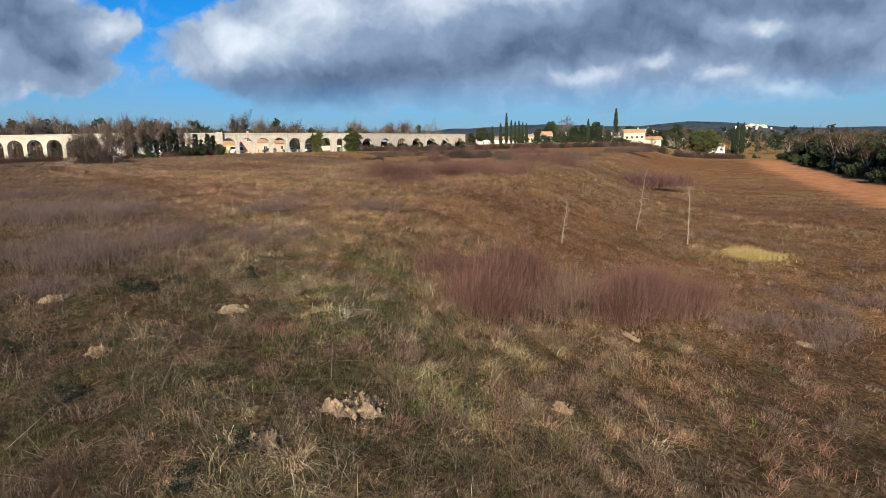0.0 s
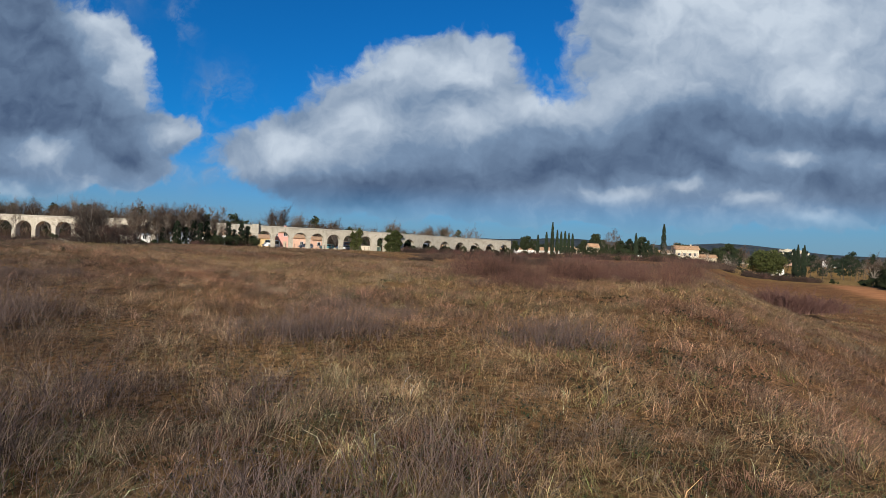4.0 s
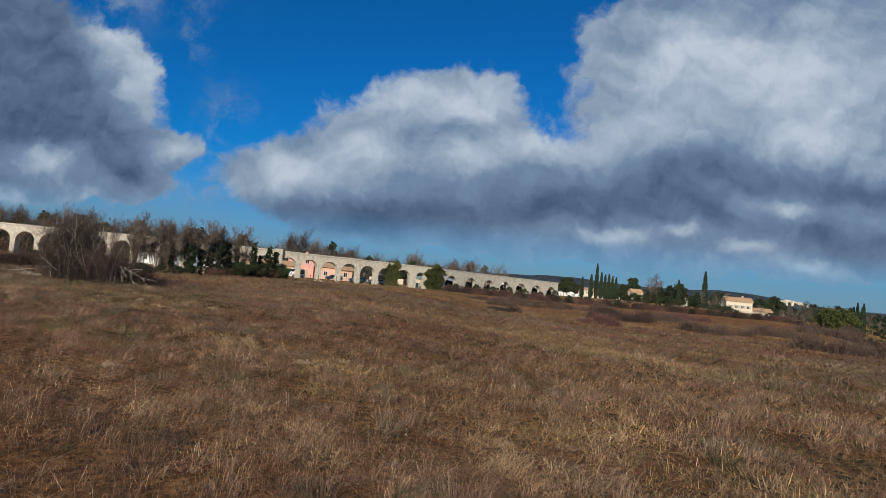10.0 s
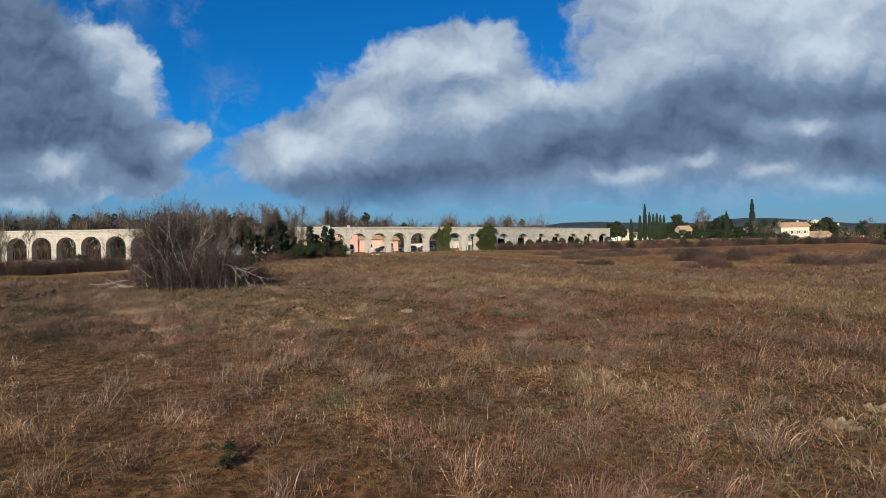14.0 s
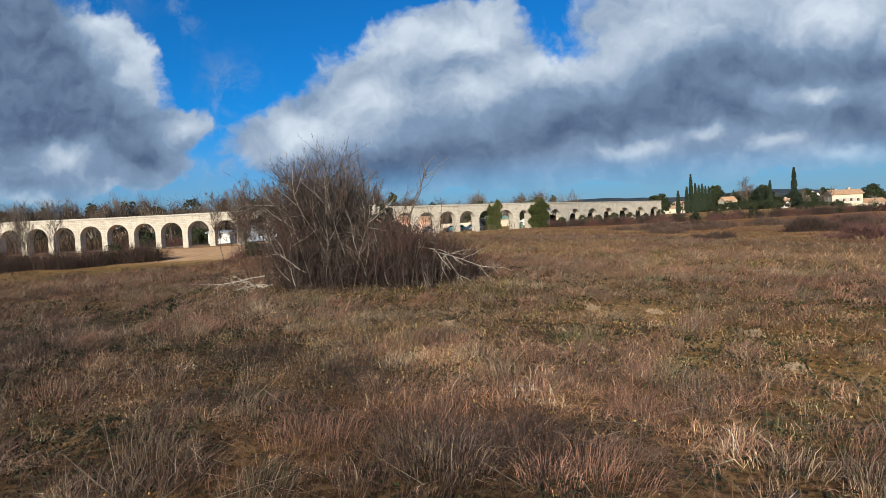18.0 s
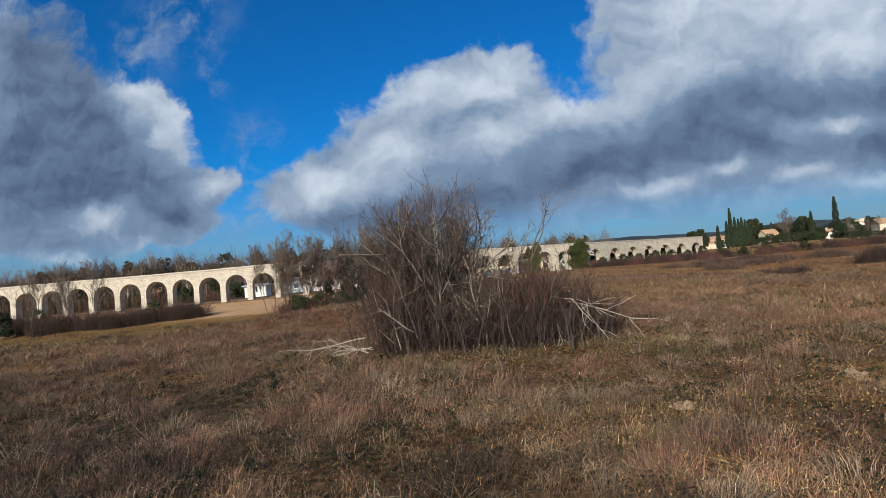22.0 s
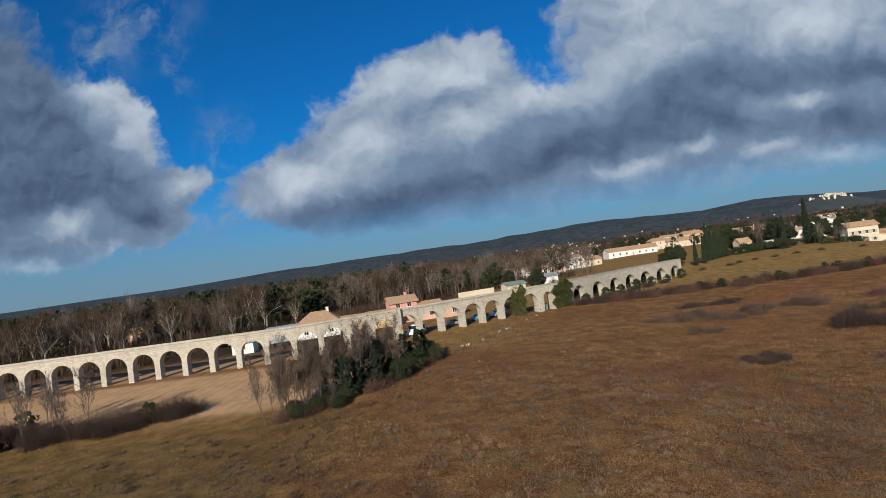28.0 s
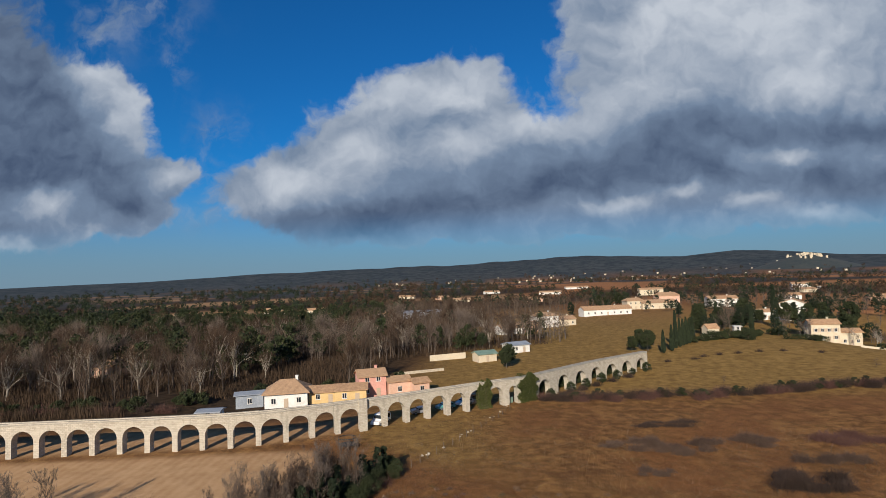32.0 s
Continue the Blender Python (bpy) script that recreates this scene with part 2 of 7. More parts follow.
def ground_build(n):
    p = place(n)
    vc = n.put("ShaderNodeVertexColor", {}, layer_name="cover")
    cover = vc.outputs["Color"]
    soil, green, wood = n.put("ShaderNodeSeparateColor", {0: cover}).outputs[:3]
    big, mid = n.noise(p, 0.05, 5.0, 0.6).outputs["Fac"], n.noise(p, 0.45, 5.0, 0.65).outputs["Fac"]
    fine = n.noise(p, 7.0, 6.0, 0.7).outputs["Fac"]
    dry = n.mix(n.step(mid, 0.35, 0.7), (0.198, 0.095, 0.036, 1), (0.445, 0.231, 0.084, 1))
    dry = n.mix(n.math("MULTIPLY", n.step(big, 0.42, 0.62), 0.6), dry, (0.290, 0.125, 0.050, 1))
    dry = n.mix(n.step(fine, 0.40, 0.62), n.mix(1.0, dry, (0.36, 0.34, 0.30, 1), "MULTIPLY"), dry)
    # damp soil at the start; in hollows this dark stands for shade
    damp_and_shade = n.mix(n.step(mid, 0.35, 0.7), (0.044, 0.036, 0.018, 1), (0.140, 0.100, 0.052, 1))
    damp_and_shade = n.mix(n.step(fine, 0.40, 0.64), n.mix(1.0, damp_and_shade, (0.18, 0.20, 0.15, 1), "MULTIPLY"), damp_and_shade)
    dry = n.mix(vc.outputs["Alpha"], dry, damp_and_shade)
    grass = n.mix(n.step(mid, 0.3, 0.7), (0.235, 0.138, 0.040, 1), (0.435, 0.268, 0.086, 1))
    grass = n.mix(n.step(fine, 0.35, 0.7), n.mix(1.0, grass, (0.6, 0.6, 0.6, 1), "MULTIPLY"), grass)
    c = n.mix(green, dry, grass)
    furrow = n.put("ShaderNodeTexWave", {"Vector": n.vec("MULTIPLY", p, (0.35, 1.0, 0.0)), "Scale": 0.55, "Distortion": 1.5, "Detail": 3.0}).outputs["Fac"]
    tilled = n.mix(n.step(n.math("ADD", n.math("MULTIPLY", mid, 0.88), n.math("MULTIPLY", furrow, 0.12)), 0.2, 0.8), (0.40, 0.235, 0.115, 1), (0.56, 0.36, 0.195, 1))
    clay = n.mix(n.step(mid, 0.3, 0.7), (0.36, 0.150, 0.060, 1), (0.56, 0.255, 0.105, 1))
    tilled = n.mix(n.step(n.put("ShaderNodeSeparateXYZ", {0: p}).outputs[0], 10.0, 30.0), tilled, clay)
    c = n.mix(soil, c, tilled)
    # far woods turn blue-grey: distance haze painted into the ground colour
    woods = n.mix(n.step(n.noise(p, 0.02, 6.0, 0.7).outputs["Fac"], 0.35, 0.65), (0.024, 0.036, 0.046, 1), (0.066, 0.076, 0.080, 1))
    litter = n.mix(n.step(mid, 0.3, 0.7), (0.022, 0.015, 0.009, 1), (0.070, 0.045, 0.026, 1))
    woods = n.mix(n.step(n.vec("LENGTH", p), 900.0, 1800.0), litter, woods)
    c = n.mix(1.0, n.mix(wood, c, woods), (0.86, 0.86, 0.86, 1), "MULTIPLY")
    h = n.math("ADD", mid, n.math("MULTIPLY", fine, 0.5))
    return {"Base Color": c, "Roughness": 0.95, "Specular IOR Level": 0.1, "Normal": bump(n, h, 0.7, 0.15)}


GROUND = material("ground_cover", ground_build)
def stone_build(n):
    p = place(n)
    x, y, z = n.put("ShaderNodeSeparateXYZ", {0: p}).outputs
    run = n.math("ADD", n.math("MULTIPLY", x, 0.86), n.math("MULTIPLY", y, 0.5))
    flat = n.put("ShaderNodeCombineXYZ", {0: run, 1: z, 2: 0.0}).outputs[0]
    b = n.put("ShaderNodeTexBrick", {"Vector": flat, "Color1": (0.39, 0.34, 0.265, 1), "Color2": (0.55, 0.49, 0.395, 1), "Mortar": (0.30, 0.26, 0.20, 1), "Scale": 1.0, "Mortar Size": 0.025, "Brick Width": 0.62, "Row Height": 0.30, "Mortar Smooth": 0.3, "Bias": 0.15})
    big, small = n.noise(p, 0.55, 5.0, 0.65).outputs["Fac"], n.noise(p, 5.0, 5.0, 0.7).outputs["Fac"]
    streak = n.noise(n.vec("MULTIPLY", p, (1.6, 1.6, 0.18)), 1.0, 5.0, 0.7).outputs["Fac"]
    c = n.mix(n.math("MULTIPLY", n.step(big, 0.35, 0.65), 0.55), b.outputs["Color"], (0.56, 0.50, 0.40, 1))
    c = n.mix(n.math("MULTIPLY", n.step(streak, 0.52, 0.70), 0.6), c, (0.25, 0.225, 0.18, 1))
    c = n.mix(n.math("MULTIPLY", n.step(small, 0.55, 0.72), 0.35), c, (0.30, 0.26, 0.20, 1))
    c = n.mix(1.0, c, (0.88, 0.88, 0.88, 1), "MULTIPLY")
    return {"Base Color": c, "Roughness": 0.92, "Normal": bump(n, n.math("ADD", small, n.math("MULTIPLY", b.outputs["Fac"], -1.0)), 0.6, 0.04)}


STONE = material("aqueduct_stone", stone_build)
STONE_DARK = mottled("weathered_capping", (0.25, 0.23, 0.19), (0.45, 0.41, 0.34), 0.7, relief=0.5)
BARK = tinted("grey_bark", (0.060, 0.046, 0.036), (0.19, 0.15, 0.12))
PALE_BARK = tinted("pale_bark", (0.24, 0.21, 0.17), (0.46, 0.41, 0.34))
TWIG = tinted("bare_twig", (0.070, 0.046, 0.034), (0.19, 0.130, 0.092))
RED_TWIG = tinted("red_brown_twig", (0.085, 0.042, 0.036), (0.18, 0.095, 0.072))
OLIVE = tinted("evergreen_leaf", (0.014, 0.022, 0.009), (0.060, 0.072, 0.026))
CYPRESS = tinted("cypress_leaf", (0.010, 0.018, 0.010), (0.040, 0.055, 0.024))
IVY = tinted("ivy_leaf", (0.026, 0.038, 0.010), (0.135, 0.138, 0.036))
WOOD_TWIG = tinted("woodland_twig", (0.042, 0.025, 0.015), (0.140, 0.088, 0.054))
GREY_TWIG = tinted("grey_twig", (0.11, 0.085, 0.068), (0.27, 0.21, 0.165))
FAR_TWIG = tinted("far_twig", (0.034, 0.021, 0.012), (0.098, 0.061, 0.034))

# ---- shapes ----
def sig(v):
    return 1 / (1 + np.exp(-np.clip(v, -40, 40)))


def wave(x, y, s):
    """Soft unevenness without a repeat that shows."""
    return (np.sin(x * s * 1.0 + 1.3 * np.sin(y * s * 0.7 + 0.5)) + np.sin(y * s * 1.3 + 1.1 * np.sin(x * s * 0.9 + 2.1)) + np.sin((x + y) * s * 0.6 + 4.0)) / 3


def land(x, y):
    """Height of the ground."""
    x, y = np.asarray(x, float), np.asarray(y, float)
    near = np.clip(y, -40, None)
    z = -0.45 - 3.9 * np.exp(-near / 32)
    drop = x - 0.4 * np.clip(y - 25, 0, None)
    z = z - 5.0 * np.tanh(0.09 * np.log1p(np.exp(np.clip(drop, -30, 60)))) * sig((212 - y) / 10)
    z = z - 1.8 * sig((x + 20) / 5) * sig((75 - x) / 20) * np.exp(-((y - 112) / 52) ** 2)
    z = z - 1.7 * sig((-61 - x) / 4) * np.exp(-((y - 105) / 26) ** 2)
    z = z + 1.3 * sig((y - 232) / 9) * sig((x - 8 - 0.1 * (y - 232)) / 6) * sig((82 - x + 0.6 * np.clip(y - 285, 0, None)) / 6) * sig((700 - y) / 60)
    z = z - 6.0 * np.tanh(0.03 * np.log1p(np.exp(np.clip(x - 82, -30, 300)))) * sig((y - 205) / 8) * sig((318 - y) / 10)
    z = z + 0.25 * sig((y - 145) / 8) + 0.9 * sig((y - 205) / 12) * sig((x + 40) / 15)
    z = z + 0.10 * wave(x, y, 0.8) * np.exp(-((y - 60) / 130) ** 2)
    d = np.hypot(x, y)
    far = np.arctan2(x, y)
    ridge = np.interp(far, [-0.72, -0.5, -0.43, -0.33, -0.19, -0.04, 0.09, 0.19, 0.33, 0.38, 0.47, 0.55, 0.8], [0.006, 0.0125, 0.0170, 0.0212, 0.0225, 0.0235, 0.027, 0.030, 0.027, 0.030, 0.026, 0.016, 0.012])
    ridge = ridge + 0.0007 * np.sin(far * 47 + 1) + 0.0005 * np.sin(far * 113)
    hills = (4150 * ridge + 26) * np.exp(-((d - 4150) / 650) ** 2)
    z = z + hills + 9 * sig((d - 900) / 120) * wave(x, y, 0.004) * sig((far + 0.1) / 0.1)
    return z


def mesh(name, verts, faces, mats, parent=None, smooth=False, index=None):
    """One mesh object from arrays: faces all of one size."""
    me = bpy.data.meshes.new(name)
    verts, faces = np.asarray(verts, np.float32), np.asarray(faces, np.int32)
    me.vertices.add(len(verts))
    me.vertices.foreach_set("co", verts.ravel())
    k = faces.shape[1]
    me.loops.add(faces.size)
    me.loops.foreach_set("vertex_index", faces.ravel())
    me.polygons.add(len(faces))
    me.polygons.foreach_set("loop_start", np.arange(0, faces.size, k, dtype=np.int32))
    if index is not None:
        me.polygons.foreach_set("material_index", np.asarray(index, np.int32))
    me.polygons.foreach_set("use_smooth", np.full(len(faces), smooth))
    for m in (mats if isinstance(mats, (list, tuple)) else [mats]):
        me.materials.append(m)
    me.update(calc_edges=True)
    ob = new(name, me)
    if parent:
        ob.parent = parent
    return ob


def part(name, bm, mat, parent=None, label=""):
    me = bpy.data.meshes.new(name)
    bmesh.ops.recalc_face_normals(bm, faces=bm.faces)
    bm.to_mesh(me)
    bm.free()
    me.materials.append(mat)
    ob = new(name, me)
    if parent:
        ob.parent = parent
    return tagged(ob, label) if label else ob


def box(bm, x0, y0, z0, x1, y1, z1, bevel=0.0):
    v = [bm.verts.new(c) for c in ((x0, y0, z0), (x1, y0, z0), (x1, y1, z0), (x0, y1, z0), (x0, y0, z1), (x1, y0, z1), (x1, y1, z1), (x0, y1, z1))]
    fs = [bm.faces.new([v[i] for i in f]) for f in ((3, 2, 1, 0), (4, 5, 6, 7), (0, 1, 5, 4), (1, 2, 6, 5), (2, 3, 7, 6), (3, 0, 4, 7))]
    if bevel:
        bmesh.ops.bevel(bm, geom=list({e for f in fs for e in f.edges}), offset=bevel, segments=1, affect="EDGES")
    return bm


def empty(name, m, label, category, group="", kind=""):
    ob = new(name)
    ob.empty_display_size = 0.3
    ob.matrix_world = m
    return tagged(ob, label, category, group, kind)


def at(x, y, turn=0, lift=0.0):
    return pose(x, y, float(land(x, y)) + lift, 0, 0, turn)


# ---- ground ----
TOP, CROWN, PITCH, THICK = 5.4, 4.05, 4.72, 1.5
LINE = [(-190, 136.9), (-123, 143.3), (-85, 146.9), (-76, 149.4), (-61.2, 157.2), (-47.3, 166.2), (-39.4, 171.6), (-28.3, 178.4), (-22.4, 184.8), (-9.2, 198.7), (8.4, 214.0)]


def graded(low, high, step, end_low, end_high, growth=1.13):
    lines = list(np.arange(low, high + step, step))
    for sign, end in ((-1, end_low), (1, end_high)):
        d, v = step, lines[0] if sign < 0 else lines[-1]
        side = []
        while (v > end) if sign < 0 else (v < end):
            d *= growth
            v += sign * d
            side.append(v)
        lines = side[::-1] + lines if sign < 0 else lines + side
    return np.array(lines)


def tilled_field(x, y):
    """1 on the ploughed field below the aqueduct, and on the red-brown slope far to the east."""
    a = sig((y - (118.5 + 0.10 * (x + 80) + 1.2 * wave(x, y, 0.3))) / 0.8) * sig((142.8 + 0.09 * (x + 100) - y) / 0.5) * sig((-61 - 0.4 * (y - 118) + 5 * sig((y - 130) / 4) - x) / 0.8)
    s = 0.924 * (x - 45) - 0.38 * (y - 68)
    b = sig((s - 4.5 - 0.8 * wave(x, y, 0.2)) / 0.8) * sig((14 - s) / 1.2) * sig((y - 45) / 4) * sig((180 - y) / 4)
    c = sig((x - 165) / 3) * sig((250 - x) / 5) * sig((y - 372 + 0.1 * (x - 165)) / 3) * sig((430 - y) / 3)
    return np.maximum(np.maximum(a, b), c)


def rough(x, y):
    """1 where the growth stands in separate mounds with dark hollows: at the start and before the large bush."""
    return np.maximum(sig((16 - y) / 2), sig((y - 51) / 2) * sig((70 - y) / 2) * sig((-27 - x) / 3))


def scrubby(x, y):
    """1 in the short, dotted growth before the large bush."""
    return sig((y - 50) / 3) * sig((70 - y) / 2) * sig((-25 - x) / 3)


def sandy(x, y):
    """1 on the short bleached turf on sandy ground."""
    spots = ((-34.0, 61.0, 1.7), (-32.7, 58.4, 1.2), (-35.4, 64.4, 1.0), (-38.6, 63.1, 0.6), (-31.2, 62.5, 0.9), (-29.8, 60.0, 0.9), (-7.5, 36.0, 1.2))
    return np.clip(sum(np.exp(-((x - a) ** 2 + (y - b) ** 2) / c ** 2) for a, b, c in spots) * (0.75 + 0.5 * wave(x, y, 3.1)), 0, 1)


def make_ground():
    xs, ys = graded(-150, 130, 1.6, -4700, 4700), graded(-30, 300, 1.6, -900, 4800)
    gx, gy = np.meshgrid(xs, ys)
    v = np.stack([gx, gy, land(gx, gy)], -1).reshape(-1, 3)
    w, h = len(xs), len(ys)
    i = (np.arange(h - 1)[:, None] * w + np.arange(w - 1)).ravel()
    ob = mesh("ground", v, np.stack([i, i + 1, i + w + 1, i + w], 1), GROUND, smooth=True)
    x, y = v[:, 0], v[:, 1]
    d = np.hypot(x, y)
    soil = tilled_field(x, y)
    n1 = wave(x, y, 0.11)
    behind = y - np.interp(x, [p[0] for p in LINE], [p[1] for p in LINE])
    green = np.clip(sig((-60 - x + 4 * n1) / 3) * sig((y - 86) / 4) * sig((132 - y) / 3) * 0.5 + sig((y - 183) / 3) * sig((x + 62 - 0.1 * (y - 200)) / 4) * sig((480 - y) / 30)
                    + sig((x + 62) / 2) * sig((-38 - x) / 4) * sig((y - 139 - 0.9 * (-47 - x)) / 2) * sig((182 - y) / 4) * 0.85, 0, 1)
    soil = np.maximum(soil, 0.75 * sig((behind - 0.8) / 0.5) * sig((13 + 3 * n1 - behind) / 1.5) * sig((-63 - x) / 3))
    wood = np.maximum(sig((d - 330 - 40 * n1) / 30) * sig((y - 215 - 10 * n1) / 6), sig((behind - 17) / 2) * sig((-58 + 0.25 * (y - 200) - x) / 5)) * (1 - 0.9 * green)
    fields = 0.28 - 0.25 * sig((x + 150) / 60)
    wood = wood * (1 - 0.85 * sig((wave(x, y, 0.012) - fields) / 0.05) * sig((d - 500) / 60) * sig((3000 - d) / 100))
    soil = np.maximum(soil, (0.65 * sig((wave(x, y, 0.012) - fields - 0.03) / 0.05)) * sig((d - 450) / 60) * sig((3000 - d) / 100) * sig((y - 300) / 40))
    # damp at the start, then shade between mounds painted into the ground
    damp_and_shade = np.maximum(np.maximum(sig((20 - y) / 6), 0.32 * sig((84 - y) / 8)), 0.9 * np.exp(-((x + 47) / 7) ** 2 - ((y - 62) / 9) ** 2))
    damp_and_shade = np.maximum(damp_and_shade, 0.85 * sig((y - 51) / 2) * sig((70 - y) / 2) * sig((-27 - x) / 3) * (0.7 + 0.6 * wave(x, y, 1.3)))
    damp_and_shade = np.clip(np.maximum(damp_and_shade, 0.6 * sig((-58 - x) / 3) * sig((y - 84) / 4) * sig((119 - y) / 3)) * (1 - sandy(x, y)), 0, 1)
    green = np.maximum(green, 0.8 * sandy(x, y))
    col = np.stack([soil, green, wood, damp_and_shade], 1).astype(np.float32)
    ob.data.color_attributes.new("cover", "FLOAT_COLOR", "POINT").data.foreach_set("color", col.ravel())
    return tagged(ob, "wide field of dry brown winter grass, ploughed soil and distant wooded hills", "ground", kind="structure")


make_ground()

# ---- aqueduct ----
def along(s):
    """Point of the aqueduct's front edge, s metres east of the tall pier."""
    pts = np.array(LINE, float)
    d = np.concatenate([[0], np.cumsum(np.hypot(*np.diff(pts, axis=0).T))])
    s = s + d[4]
    return np.array([np.interp(s, d, pts[:, 0]), np.interp(s, d, pts[:, 1])])


def bay_mesh(bm, a, b, base, crown, top, pier, rise=None):
    """Wall between two pier axes with a round arch cut through it."""
    a, b = np.array(a), np.array(b)
    u = (b - a) / np.linalg.norm(b - a)
    back = np.array([-u[1], u[0]]) * THICK
    length = np.linalg.norm(b - a)
    half = (length - pier) / 2
    spring = crown - half
    arch = [(length / 2 - half * math.cos(math.pi * k / 14), spring + half * math.sin(math.pi * k / 14)) for k in range(15)]
    low = [(length / 2 - half, base), *arch, (length / 2 + half, base)]
    high = [(0, top) if k == 0 else (length, top) if k == len(low) - 1 else (p[0], top) for k, p in enumerate(low)]

    def grid(off, pts):
        return [bm.verts.new((*(a + u * p[0] + off), p[1])) for p in pts]
    f0, f1, b0, b1 = grid(0, low), grid(0, high), grid(back, low), grid(back, high)
    fl, fr = grid(0, [(0, base)]), grid(0, [(length, base)])
    bl, br = grid(back, [(0, base)]), grid(back, [(length, base)])
    m = len(low)
    for front, lo, hi, l, r in ((1, f0, f1, fl, fr), (0, b0, b1, bl, br)):
        for k in range(1, m - 2):
            bm.faces.new((lo[k], lo[k + 1], hi[k + 1], hi[k]))
        bm.faces.new((l[0], lo[0], lo[1], hi[1], hi[0]))
        bm.faces.new((lo[m - 2], lo[m - 1], r[0], hi[m - 1], hi[m - 2]))
    for k in range(m - 1):
        bm.faces.new((f0[k + 1], f0[k], b0[k], b0[k + 1]))
        bm.faces.new((f1[k], f1[k + 1], b1[k + 1], b1[k]))


def strip(bm, a, b, front, rear, z0, z1):
    """A block along a-b from `front` metres before the wall's face to `rear` behind it."""
    a, b = np.array(a), np.array(b)
    u = (b - a) / np.linalg.norm(b - a)
    n = np.array([-u[1], u[0]])
    pts = [a + n * front, b + n * front, b + n * rear, a + n * rear]
    v = [bm.verts.new((*p, z)) for z in (z0, z1) for p in pts]
    for f in ((3, 2, 1, 0), (4, 5, 6, 7), (0, 1, 5, 4), (1, 2, 6, 5), (2, 3, 7, 6), (3, 0, 4, 7)):
        bm.faces.new([v[i] for i in f])


def make_aqueduct():
    thing = empty("aqueduct", pose(0, 0, 0), "long pale stone aqueduct of round arches carrying a channel across the plain", "aqueduct", kind="structure")
    rng = random.Random(4)
    for k in range(-26, 7):
        a, b = along(k * PITCH), along((k + 1) * PITCH)
        base = float(land(*a)) - 0.4
        bm = bmesh.new()
        bay_mesh(bm, a, b, base, CROWN + rng.uniform(-0.05, 0.05), TOP - 0.35, 0.95)
        part("arch_bay", bm, STONE, thing)
        bm = bmesh.new()
        strip(bm, a, b, -0.12, THICK + 0.12, TOP - 0.346, TOP - 0.16 + rng.uniform(-0.02, 0.02))
        part("capping", bm, STONE_DARK, thing)
        for front, rear in ((-0.05, 0.30), (THICK - 0.30, THICK + 0.05)):
            bm = bmesh.new()
            strip(bm, a, b, front, rear, TOP - 0.2, TOP + rng.uniform(-0.03, 0.05))
            part("parapet", bm, STONE, thing)
        if k == 0:
            bm = bmesh.new()
            strip(bm, along(-0.75), along(0.75), -0.75, -0.004, base, TOP + 0.25)
            part("buttress", bm, STONE, thing, "tall grey stone buttress pier")
    # lower arches of the eastern stretch, further apart
    edges = [33.04, 37.7, 41.7, 49.3, 56.8, 63.8, 70.4, 77.2, 83.9, 90.3]
    for s0, s1 in zip(edges, edges[1:]):
        a, b = along(s0), along(s1)
        bm = bmesh.new()
        bay_mesh(bm, a, b, float(land(*a)) - 0.4, CROWN - 0.25, TOP - 0.3, max(2.4, s1 - s0 - 4.4))
        part("arch_bay", bm, STONE, thing)
        bm = bmesh.new()
        strip(bm, a, b, -0.08, THICK + 0.08, TOP - 0.296, TOP)
        part("capping", bm, STONE_DARK, thing)


make_aqueduct()

